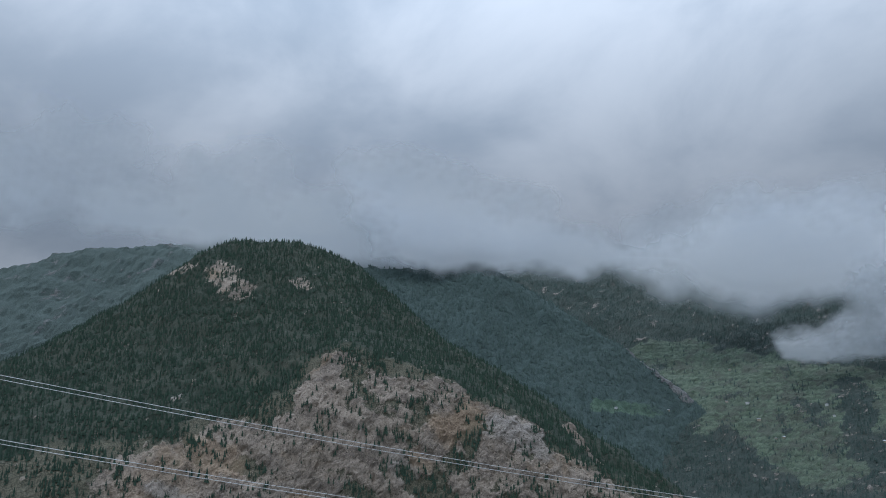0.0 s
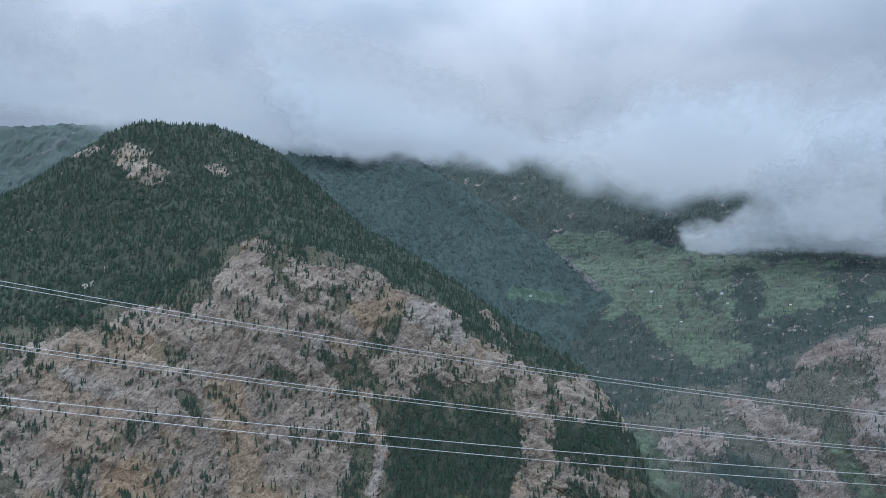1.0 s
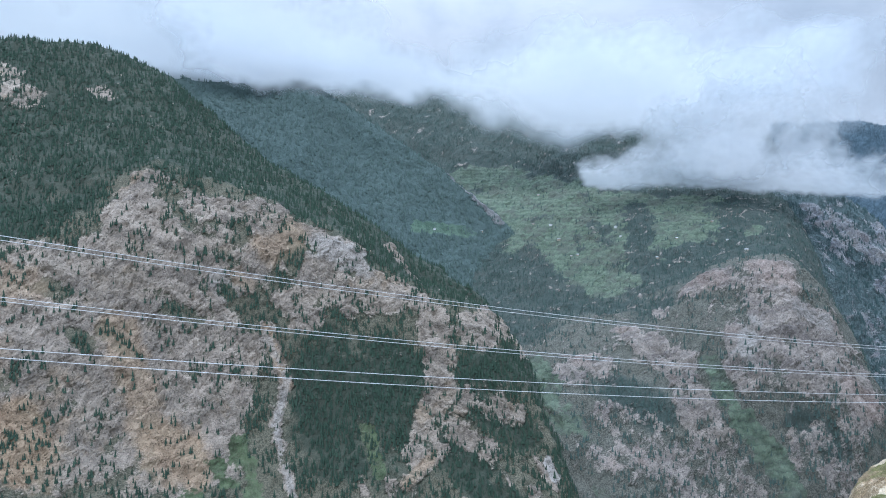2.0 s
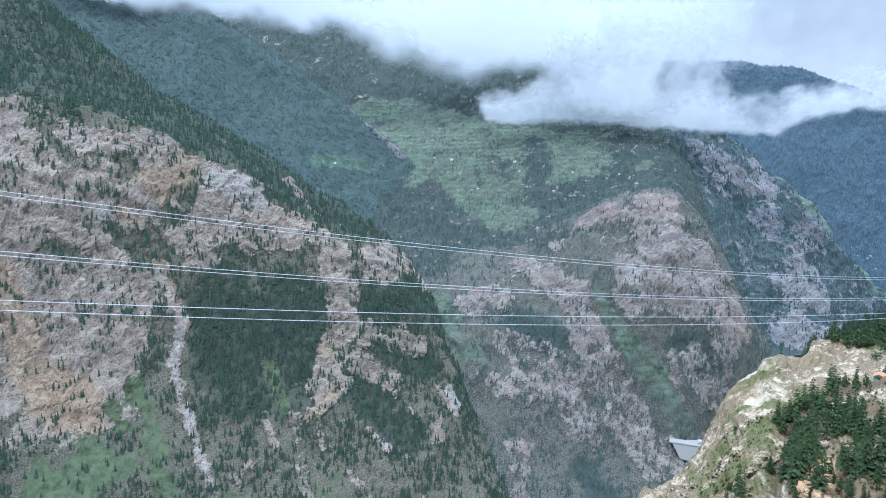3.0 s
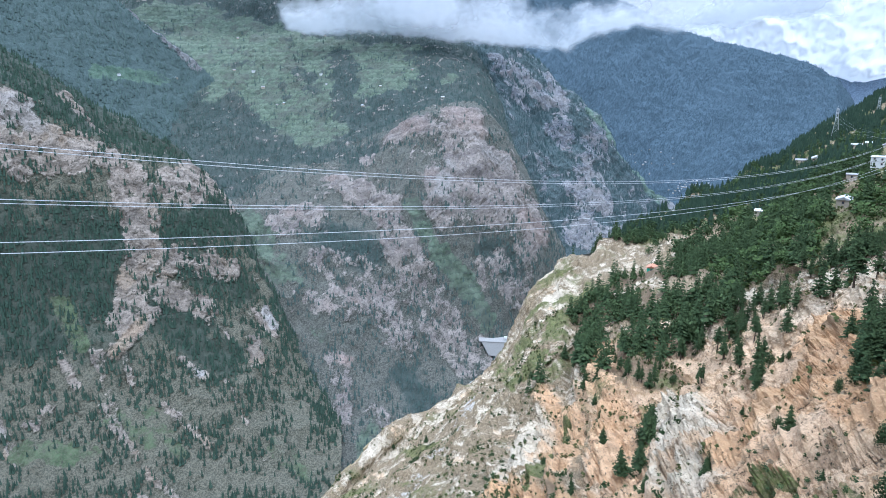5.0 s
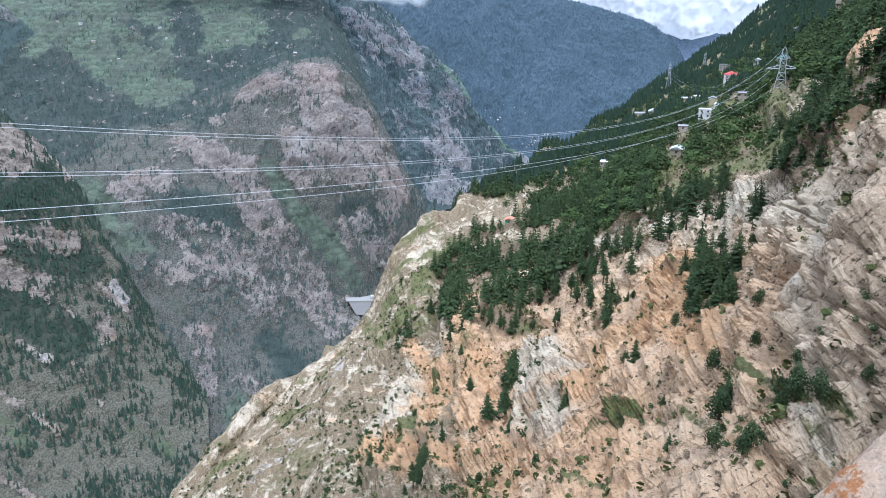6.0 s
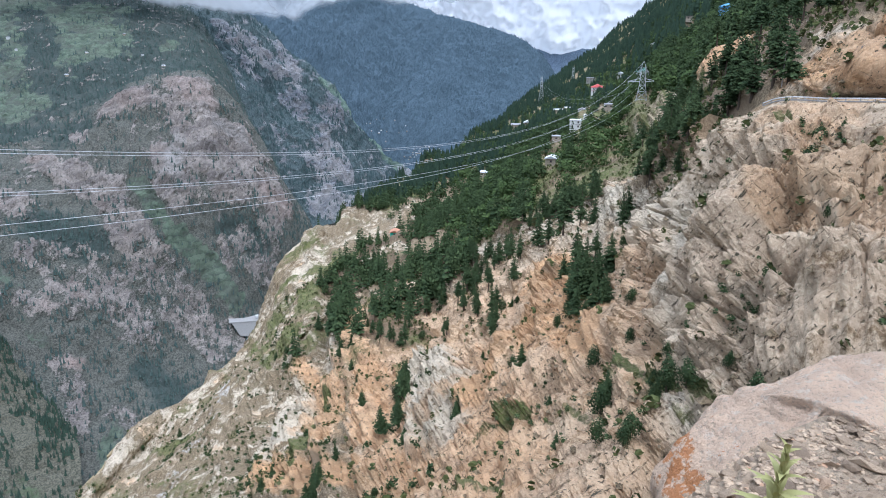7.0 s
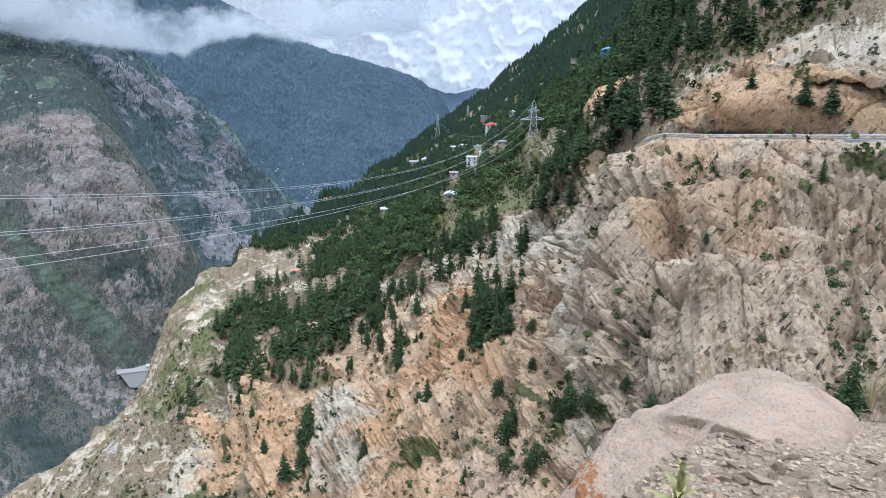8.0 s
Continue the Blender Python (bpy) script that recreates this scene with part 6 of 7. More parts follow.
def boulder():
    nu, nv = 230, 150
    u, v = np.meshgrid(np.linspace(0, 2 * math.pi, nu), np.linspace(-math.pi / 2, math.pi / 2, nv))
    sgn = lambda x, e: np.sign(x) * np.abs(x) ** e
    s = np.stack([sgn(np.cos(v), 0.8) * sgn(np.cos(u), 0.85), sgn(np.cos(v), 0.8) * sgn(np.sin(u), 0.85), sgn(np.sin(v), 0.9)], -1).reshape(-1, 3)
    p = s * (0.98, 0.70, 0.43)
    p[:, 1] += 0.3 * p[:, 0]
    p[:, 2] -= 0.22 * np.clip(p[:, 0] - 0.42, 0, 1) * (p[:, 2] > 0)
    p[:, 2] += 0.15 * np.clip(p[:, 0] + 0.1, -1, 0.5) - 0.10 * np.clip(-p[:, 0] - 0.5, 0, 1)
    f1, c1 = blocks(p + 3, 0.55)
    p += s * (0.10 * fbm(p + 9, 0.7, 4) + 0.035 * f1 - 0.03 * np.exp(-c1 * 14))[:, None]
    # an overhanging step across its face
    along, inward = np.array((0.95, -0.21, -0.25)), np.array((0.43, 0.79, -0.45))
    a, b = (p - (-0.29, -0.30, 0.57)) @ along, (p - (-0.29, -0.30, 0.57)) @ np.cross(along, inward)
    a -= 0.15
    b += 0.012 * np.sin(a * 14) + 0.35 * a * a
    reach_in = np.clip((0.19 - np.abs(a)) / 0.08, 0, 1) * (p[:, 1] < 0.25)
    p += (np.clip(b / 0.008, 0, 1) * np.exp(-np.clip(b, 0, 1) / 0.07) * 0.022 * reach_in)[:, None] * (s - 0.6 * inward)
    p += (np.exp(-((b + 0.016) / 0.014) ** 2) * 0.035 * reach_in)[:, None] * inward
    chips, _ = ledges(p, 0.16, [(0.8, 0.2, 0.56), (-0.1, 0.98, -0.2), (-0.59, 0.1, 0.8)], (2.2, 1.2, 0.7), 2)
    p += s * (0.012 * chips * np.clip(0.5 + 2 * fbm(p + 5, 0.4, 3), 0, 1) + 0.012 * fbm(p, 0.09, 4, 0.6))[:, None]
    lichen = np.clip(-p[:, 0] * 1.1 - 0.1, 0, 1) * np.clip(p[:, 2] * 5 + 0.6, 0, 1)
    f = grid_faces(nv, nu)
    ob = link_mesh("boulder", p, f.ravel(), np.full(len(f), 4), BOULDER, None, {"lichen": lichen}, True)
    ob.matrix_basis = pose(3.62, -0.17, -0.43, 0, -5, -58)
    tagged(ob, "large pale granite boulder spotted with orange lichen", "boulder")


boulder()


def stone_mesh(seed, flat):
    """An angular slate chip: the hull of a few scattered corners, flattened."""
    q = np.random.default_rng(seed)
    bm = bmesh.new()
    for k in range(13):
        d = q.normal(size=3)
        d /= np.abs(d).max() ** 0.6 * np.linalg.norm(d) ** 0.4
        bm.verts.new((d[0] * q.uniform(0.7, 1.25), d[1] * q.uniform(0.5, 0.95), d[2] * flat))
    hull = bmesh.ops.convex_hull(bm, input=bm.verts[:])
    bmesh.ops.delete(bm, geom=[v for v in hull["geom_interior"] if isinstance(v, bmesh.types.BMVert)], context="VERTS")
    me = bpy.data.meshes.new("stone")
    bm.to_mesh(me)
    bm.free()
    me.materials.append(GRAVEL_GREY)
    return me


STONES = [stone_mesh(80 + i, (0.35, 0.5, 0.25, 0.6, 0.3, 0.45, 0.22, 0.4)[i]) for i in range(8)]
q = np.random.default_rng(9)
made = 0
while made < 290:
    az, d = q.uniform(83, 106), q.uniform(2.3, 4.0)
    limit = np.interp(az, [83, 88, 93, 98, 103, 114], [2.72, 3.1, 3.45, 3.8, 4.1, 4.15])
    thick = q.random() < (0.95 if az < 97 else 0.25)
    if d > limit or not thick:
        continue
    s = 0.010 + 0.042 * q.random() ** 2.4
    x, y = d * math.sin(radians(az)), d * math.cos(radians(az))
    ob = new("stone", STONES[made % 8])
    ob.matrix_basis = pose(x, y, on_ledge(x, y) + s * 0.1, q.uniform(-25, 25), q.uniform(-25, 25), q.uniform(0, 360)) @ Matrix.Diagonal((s * q.uniform(0.8, 1.5), s, s, 1))
    tagged(ob, "small angular grey slate chip on the ledge", "stone", "loose stones on the ledge")
    made += 1
n = 16000
az, d = q.uniform(82, 118, n), q.uniform(2.0, 4.4, n)
keep = d < np.interp(az, [82, 88, 93, 98, 103, 118], [2.7, 3.1, 3.45, 3.8, 4.1, 4.25])
az, d = np.radians(az[keep]), d[keep]
n = len(d)
spots = np.stack([d * np.sin(az), d * np.cos(az), np.zeros(n)], 1)
spots[:, 2] = [on_ledge(x, y) - 0.002 for x, y in spots[:, :2]]
v = np.array([(1, 0, 0), (0, 0.8, 0), (-0.9, 0.1, 0), (0, -0.7, 0.05), (0.1, 0.1, 0.6)])
planted("gravel", spots, 0.004 + 0.014 * q.random(n) ** 2, (v, np.array([(0, 1, 4), (1, 2, 4), (2, 3, 4), (3, 0, 4)])), GRAVEL_GREY, "fine grey gravel strewn over the ledge", "gravel", q, 1.0)

n = 4200
az = q.uniform(82, 108, n)
d = np.interp(az, [82, 86, 94, 108], [2.65, 2.9, 3.55, 4.1]) - np.abs(q.normal(0, 0.35, n))
az = np.radians(az)
spots = np.stack([d * np.sin(az), d * np.cos(az), np.zeros(n)], 1)
spots[:, 2] = [on_ledge(x, y) + 0.001 for x, y in spots[:, :2]]
chip = STONES[2]
planted("gravel", spots, 0.004 + 0.014 * q.random(n) ** 2.2, (np.array([v.co[:] for v in chip.vertices]), np.array([p.vertices[:] for p in chip.polygons])), GRAVEL_GREY, "broken slate chips heaped along the ledge", "gravel", q, 1.0)

# ---------------------------------------------------------------- road on its bench
def road():
    u = np.linspace(15.7, 22, 90)
    a, b = spline(np.array(HILL[5], float), u), spline(np.array(HILL[6], float), u)
    a[:, 2], b[:, 2] = a[:, 2] + 0.14, a[:, 2] + 0.14
    lo_a, lo_b = a - (0, 0, 0.18), b - (0, 0, 0.18)
    p = np.concatenate([a, b, lo_b, lo_a])
    n = len(u)
    f = []
    for k in range(4):
        for i in range(n - 1):
            f.append((k * n + i, k * n + i + 1, (k + 1) % 4 * n + i + 1, (k + 1) % 4 * n + i))
    tagged(link_mesh("road", p, np.ravel(f), [4] * len(f), ASPHALT), "narrow asphalt road cut into the cliff", "road", kind="structure")
    # parapet: posts and a rail along the open side
    rail = new("guard_rail")
    tagged(rail, "long white roadside guard rail on short posts", "guard rail")
    out = a - b
    out[:, 2] = 0
    out /= np.linalg.norm(out, axis=1)[:, None]
    e = a - out * 0.25
    prof = [(0.0, 0.30), (0.06, 0.33), (0.03, 0.37), (0.06, 0.41), (0.0, 0.44), (-0.03, 0.37)]
    p = np.concatenate([e + out * o + (0, 0, h) for o, h in prof])
    f = [(k * n + i, k * n + i + 1, (k + 1) % 6 * n + i + 1, (k + 1) % 6 * n + i) for k in range(6) for i in range(n - 1)]
    link_mesh("rail", p, np.ravel(f), [4] * len(f), WHITE_WALL, rail)
    box = np.array([(x, y, z) for z in (0, 0.46) for x, y in ((-0.08, -0.08), (0.08, -0.08), (0.08, 0.08), (-0.08, 0.08))])
    bf = np.array([(0, 1, 5, 4), (1, 2, 6, 5), (2, 3, 7, 6), (3, 0, 4, 7), (4, 5, 6, 7)])
    post = None
    for i in range(0, n, 3):
        if post is None:
            post = link_mesh("post", box, bf.ravel(), [4] * 5, CONCRETE, rail)
            ob = post
        else:
            ob = new("post", post.data)
            ob.parent = rail
        ob.location = e[i] - out[i] * 0.1
    # kerb of rough concrete on the outer edge
    prof = [(0.12, -0.14), (0.12, 0.04), (-0.2, 0.05), (-0.2, -0.14)]
    p = np.concatenate([a + out * o + (0, 0, h) for o, h in prof])
    f = [(k * n + i, k * n + i + 1, (k + 1) % 4 * n + i + 1, (k + 1) % 4 * n + i) for k in range(4) for i in range(n - 1)]
    tagged(link_mesh("kerb", p, np.ravel(f), [4] * len(f), CONCRETE), "rough pale concrete edge along the road", "kerb", kind="structure")
    # the masonry patch that holds up the road
    i = int(np.argmin(np.abs(u - 19.65)))
    wall = new("retaining_wall")
    tagged(wall, "pale concrete retaining wall in stepped courses", "wall")
    along = a[i + 3] - a[i - 3]
    along /= np.linalg.norm(along)
    m = Matrix((( along[0], out[i][0], 0, a[i][0] + out[i][0] * 0.3), (along[1], out[i][1], 0, a[i][1] + out[i][1] * 0.3), (0, 0, 1, a[i][2]), (0, 0, 0, 1)))
    wall.matrix_basis = m
    for k in range(4):
        bm = bmesh.new()
        bmesh.ops.create_cube(bm, size=1, matrix=Matrix.Translation((0.15 * k, 0.72 * k - 0.2, -0.5 - 0.62 * k)) @ Matrix.Diagonal((5.4 - 0.4 * k, 1.6, 0.6, 1)))
        bmesh.ops.bevel(bm, geom=bm.edges[:], offset=0.05, segments=1, affect="EDGES")
        me = bpy.data.meshes.new("course")
        bm.to_mesh(me)
        bm.free()
        me.materials.append(CONCRETE)
        ob = new("course", me)
        ob.parent = wall
    return a, b


ROAD_OUT, ROAD_IN = road()

# ---------------------------------------------------------------- power line
def bars(name, segments, radius, material, parent, sides=4):
    """One mesh of straight bars from point to point."""
    vs, fs = [], []
    for a, b in segments:
        a, b = Vector(a), Vector(b)
        d = (b - a).normalized()
        e1 = d.orthogonal().normalized()
        e2 = d.cross(e1)
        k = len(vs)
        for p in (a, b):
            for s in range(sides):
                t = 2 * math.pi * (s + 0.5) / sides
                vs.append(p + (e1 * math.cos(t) + e2 * math.sin(t)) * radius)
        fs += [(k + s, k + (s + 1) % sides, k + sides + (s + 1) % sides, k + sides + s) for s in range(sides)]
    return link_mesh(name, [tuple(v) for v in vs], np.ravel(fs), [4] * len(fs), material, parent)


def pylon(base, height, foot, turn, arms, label):
    ob = new("pylon")
    tagged(ob, label, "pylon", "pylons of the power line")
    ob.matrix_basis = pose(*base, 0, 0, turn)
    waist, top = height * 0.62, foot * 0.16

    def half(z):
        return foot / 2 + (top - foot / 2) * min(z / waist, 1.0) if z < waist else top
    corner = [(1, 1), (-1, 1), (-1, -1), (1, -1)]
    for cx, cy in corner:
        bars("leg", [((cx * half(0), cy * half(0), -1.5), (cx * half(waist), cy * half(waist), waist)), ((cx * top, cy * top, waist), (cx * top * 0.6, cy * top * 0.6, height * 0.94))], 0.17, STEEL, ob)
    seg = []
    levels = [0, 0.2, 0.36, 0.49, 0.6, 0.7, 0.8, 0.9]
    for lo, hi in zip(levels, levels[1:]):
        z0, z1 = lo * height, hi * height
        for (ax, ay), (bx, by) in zip(corner, corner[1:] + corner[:1]):
            seg.append(((ax * half(z0), ay * half(z0), z0), (bx * half(z1), by * half(z1), z1)))
            seg.append(((bx * half(z0), by * half(z0), z0), (ax * half(z1), ay * half(z1), z1)))
            seg.append(((ax * half(z1), ay * half(z1), z1), (bx * half(z1), by * half(z1), z1)))
    bars("bracing", seg, 0.08, STEEL, ob, 3)
    for z, w in arms:
        zz, w2 = z * height, w / 2
        for s in (1, -1):
            seg, tip = [], (s * w2, 0, zz)
            for cy in (1, -1):
                seg.append(((s * top, cy * top, zz), tip))
                seg.append(((s * top, cy * top, zz + 1.6), tip))
            for g in (0.35, 0.65):
                seg.append(((s * (top + (w2 - top) * g), 0, zz), (s * (top + (w2 - top) * g), 0, zz + 1.6 * (1 - g))))
            bars("cross_arm", seg, 0.13, STEEL, ob)
            bars("insulator", [((s * w2 * 0.97, 0, zz), (s * w2 * 0.97, 0, zz - 1.7))], 0.13, GREY_ROOF, ob, 6)
    bars("peak", [((x * top * 0.6, y * top * 0.6, height * 0.94), (0, 0, height)) for x, y in corner], 0.08, STEEL, ob)
    return ob


pylon((387, 99, -30), 31.5, 9.5, -76, [(0.66, 15.5), (0.82, 6)], "tall grey lattice steel pylon with wide cross arms")
pylon((913, 372, -60), 42, 9, 20, [(0.66, 12), (0.79, 15), (0.91, 8)], "grey lattice steel pylon standing among village trees")
pylon((1010, 362, -46), 40, 9, 20, [(0.66, 12), (0.79, 15), (0.91, 8)], "grey lattice steel pylon on the forested slope")
pylon((1120, 360, -30), 36, 8, 20, [(0.66, 12), (0.79, 15), (0.91, 8)], "grey lattice steel pylon on the forested slope")


def cable(x0, x1, side, level, c0, c1, c2, thick):
    """A conductor hanging along the line of the pylons."""
    x = np.linspace(x0, x1, 90)
    y = 99.5 + 0.112 * (x - 387.4) + side
    z = 1.6 + c0 + c1 * x + c2 * x * x + level
    cu = bpy.data.curves.new("power_cable", "CURVE")
    cu.dimensions, cu.bevel_depth, cu.bevel_resolution = "3D", thick, 1
    sp = cu.splines.new("POLY")
    sp.points.add(len(x) - 1)
    sp.points.foreach_set("co", np.stack([x, y, z, np.ones_like(x)], 1).astype(np.float32).ravel())
    cu.materials.append(WIRE)
    tagged(new("power_cable", cu), "pale aluminium power cable sagging across the gorge", "cable", "cables of the power line")


cable(-130, 387, 0, 0.16, -2.577, -0.1685, 4.468e-4, 0.021)
cable(-130, 387, 0.1, -0.16, -2.577, -0.1685, 4.468e-4, 0.021)
cable(-130, 387, 0, 0.15, -6.548, -0.15348, 3.989e-4, 0.021)
cable(-130, 387, 0.1, -0.15, -6.548, -0.15348, 3.989e-4, 0.021)
cable(-130, 387, 0, 0, -10.354, -0.13976, 3.503e-4, 0.024)
cable(-130, 387, 0, 0, -9.583, -0.13356, 2.8815e-4, 0.024)
for lift, off in ((31, -6), (31, 6), (27, -7), (27, 7)):
    a, b = np.array((387, 99 + off, -40 + lift)), np.array((913, 372 + off * 0.3, -60 + lift))
    cu = bpy.data.curves.new("power_cable", "CURVE")
    cu.dimensions, cu.bevel_depth = "3D", 0.02
    sp = cu.splines.new("POLY")
    sp.points.add(40)
    for i in range(41):
        g = i / 40
        p = a + (b - a) * g
        sp.points[i].co = (p[0], p[1], p[2] - 60 * g * (1 - g), 1)
    cu.materials.append(WIRE)
    tagged(new("power_cable", cu), "thin grey power cable between two pylons", "cable", "cables of the power line")

# ---------------------------------------------------------------- houses
def solid(name, centre, size, material, parent, bevel=0.04):
    bm = bmesh.new()
    bmesh.ops.create_cube(bm, size=1, matrix=Matrix.Translation(centre) @ Matrix.Diagonal((*size, 1)))
    if bevel:
        bmesh.ops.bevel(bm, geom=bm.edges[:], offset=bevel, segments=1, affect="EDGES")
    me = bpy.data.meshes.new(name)
    bm.to_mesh(me)
    bm.free()
    me.materials.append(material)
    ob = new(name, me)
    ob.parent = parent
    return ob


def gable(name, w, d, z, rise, over, material, parent, hip=0.0):
    """A pitched roof with overhang and thickness; hip draws in the ridge's ends."""
    x, y, t = w / 2 + over, d / 2 + over, 0.18
    r = x - hip
    v = [(-x, -y, z), (x, -y, z), (x, y, z), (-x, y, z), (-r, 0, z + rise), (r, 0, z + rise)]
    v += [(a, b, c + t) for a, b, c in v]
    f4 = [(6, 7, 11, 10), (8, 9, 10, 11), (0, 4, 5, 1), (2, 5, 4, 3), (0, 1, 7, 6), (2, 3, 9, 8), (1, 2, 8, 7), (3, 0, 6, 9)]
    f3 = [(7, 8, 11), (9, 6, 10), (1, 5, 2), (3, 4, 0)]
    return link_mesh(name, v, list(np.ravel(f4)) + list(np.ravel(f3)), [4] * 8 + [3] * 4, material, parent)


def house(spot, turn, w, d, storeys, wall, roof, label, kind="gable", below=4.0, veranda=False):
    ob = new("house")
    tagged(ob, label, "house")
    w, d = w * 1.3, d * 1.15
    ob.matrix_basis = pose(spot[0], spot[1], spot[2] + 0.9, 0, 0, turn)
    hs = 2.9
    h = storeys * hs
    solid("wall", (0, 0, (h - below) / 2), (w, d, h + below), wall, ob)
    n = max(2, int(w / 2.6))
    for s in range(storeys):
        z = s * hs + 1.6
        for i in range(n):
            x = -w / 2 + (i + 0.5) * w / n
            win = solid("window", (x, -d / 2 - 0.03, z), (1.15, 0.14, 1.3), FRAME_PAINT, ob, 0)
            solid("pane", (x, -d / 2 - 0.09, z), (0.95, 0.08, 1.1), DARK_PANE, win, 0)
        for k in range(max(1, int(d / 3.2))):
            y = -d / 2 + (k + 0.5) * d / max(1, int(d / 3.2))
            win = solid("window", (-w / 2 - 0.03, y, z), (0.14, 1.15, 1.3), FRAME_PAINT, ob, 0)
            solid("pane", (-w / 2 - 0.09, y, z), (0.08, 0.95, 1.1), DARK_PANE, win, 0)
        if s:
            solid("floor_band", (0, 0, s * hs + 0.1), (w + 0.5, d + 0.5, 0.22), CONCRETE if not veranda else roof, ob)
    if veranda:
        for s in range(1, storeys):
            bars("railing", [((-w / 2 - 0.9, -d / 2 - 0.9, s * hs + 1.0), (w / 2, -d / 2 - 0.9, s * hs + 1.0)), ((-w / 2 - 0.9, -d / 2 - 0.9, s * hs + 1.0), (-w / 2 - 0.9, d / 2, s * hs + 1.0))], 0.07, WHITE_WALL, ob)
    if kind == "flat":
        solid("roof", (0, 0, h + 0.12), (w + 0.9, d + 0.9, 0.26), roof, ob)
    else:
        gable("roof", w, d, h, 0.24 * d, 0.6, roof, ob, w * 0.28 if kind == "hip" else 0.0)
    return ob


def footing(x, y, z):
    """The hillside's own height nearest to a place."""
    k = np.argmin(((hill.P - (x, y, z)) ** 2 * (1, 1, 0.3)).sum(1))
    return (x, y, float(hill.P[k, 2]))


house(footing(477, 167, -48), 15, 7.5, 7, 2, WHITE_WALL, PALE_ROOF, "white two-storey house with small dark windows", "flat", 2)
house(footing(488, 160, -43), 15, 11, 8, 2, WHITE_WALL, PALE_ROOF, "white two-storey house with brown window frames", "flat", 5, True)
house(footing(497, 150, -42), 15, 9, 6, 1, TAN_WALL, GREY_ROOF, "low brown shed beside the white houses", "flat", 2)
house(footing(703, 225, -35), 20, 14, 11, 2, WHITE_WALL, RED_ROOF, "white two-storey house with a red hipped roof", "hip", 6, True)
house(footing(886, 293, -30), 18, 13, 10, 2, CONCRETE, GREY_ROOF, "grey concrete house under construction among trees", "flat", 2)
house(footing(763, 220, -18), 14, 26, 9, 1, WHITE_WALL, PALE_ROOF, "long low pale building with a tin roof", "gable", 2)
house(footing(770, 345, -80), 25, 15, 10, 2, TAN_WALL, GREY_ROOF, "tan house with a grey roof in the orchards", "flat", 2)
house(footing(728, 276, -57), 20, 13, 8, 1, TAN_WALL, PALE_ROOF, "low tan house with a pale roof", "flat", 2)
house(footing(450, 171, -56), 20, 6, 5, 1, TAN_WALL, GREY_ROOF, "small tan house half hidden in trees", "flat", 1.5)
house(footing(350, 135, -56), 15, 7, 5, 1, TAN_WALL, PALE_ROOF, "small shed with a pale tin roof in trees", "gable", 2)
house(footing(515, 258, -91), 22, 9, 6, 1, TAN_WALL, PALE_ROOF, "small tan house with a pale roof in trees", "flat", 2)
house(footing(675, 244, -50), 20, 12, 8, 1, TAN_WALL, PALE_ROOF, "low house with a pale roof among orchards", "flat", 2)
house(footing(662, 131, 27), 8, 13, 7, 1, TAN_WALL, GREY_ROOF, "low tan house under tall conifers", "flat", 2)
house(footing(723, 176, 7), 12, 9, 6, 1, WHITE_WALL, PALE_ROOF, "small white house among conifers", "gable", 2)
house(footing(738, 316, -74), 22, 12, 7, 1, TAN_WALL, PALE_ROOF, "tan house with a pale tin roof", "gable", 2)
house(footing(600, 205, -52), 18, 9, 6, 1, WHITE_WALL, GREY_ROOF, "small white house with a grey roof in orchards", "gable", 2)
house(footing(640, 240, -58), 20, 8, 6, 1, TAN_WALL, GREY_ROOF, "small tan farm shed in orchards", "flat", 2)
house(footing(470, 72, 21), 5, 10, 8, 2, BLUE_WALL, BLUE_WALL, "bright blue and white house with verandas", "hip", 5, True)
house(footing(582, 125, 8), 10, 10, 7, 1, WHITE_WALL, PALE_ROOF, "low white house high on the slope", "flat", 2)
house(footing(568, 145, -12), 12, 13, 9, 2, WHITE_WALL, GREEN_ROOF, "white pavilion with a green tin roof", "hip", 6, True)
house(footing(360, 245, -113), 28, 5.5, 4.5, 1, GREEN_WALL, ORANGE_ROOF, "small green hut with a rust-orange roof", "gable", 2)

# poles beside the road
for x, y, h in ((118, -0.5, 8.0), (113, -9, 8.0), (128, 10, 7.0), (104, -30, 8.0)):
    ob = new("utility_pole")
    tagged(ob, "slim grey roadside utility pole with a cross arm", "utility pole", "poles along the road")
    ob.matrix_basis = pose(x, y, -4.2, 0, 0, 20)
    bars("pole", [((0, 0, -0.6), (0, 0, h))], 0.09, WOOD_POLE, ob, 6)
    bars("cross_arm", [((-0.7, 0, h - 0.5), (0.7, 0, h - 0.5))], 0.05, WOOD_POLE, ob)

# ---------------------------------------------------------------- single trees and young pines
def on_slope(spot, m):
    k = np.argmin(((m.P - spot) ** 2).sum(1))
    return m.P[k]


pines = []
for k in range(5):
    tree = new("young_pine")
    tagged(tree, "dense dark green young pine growing on the scree", "young pine", "young pines on the scree")
    v, f = trunk_arrays(0.5, 0.035, 0.02, 70 + k)
    link_mesh("trunk", v, f.ravel(), np.full(len(f), 4), BARK, tree)
    if k % 2:
        v, f = layered_crown(34, 90 + k, 0.25, 0.03, 0.8, 7)
    else:
        v, f = leafy(1100, 90 + k, 8, 0.034, (0.6, 0, 0.4, 0, 0.7)[k])
    link_mesh("crown", v, f.ravel(), np.full(len(f), 3), NEEDLES, tree)
    pines.append(tree)
q = np.random.default_rng(15)
counter = [0, 0]


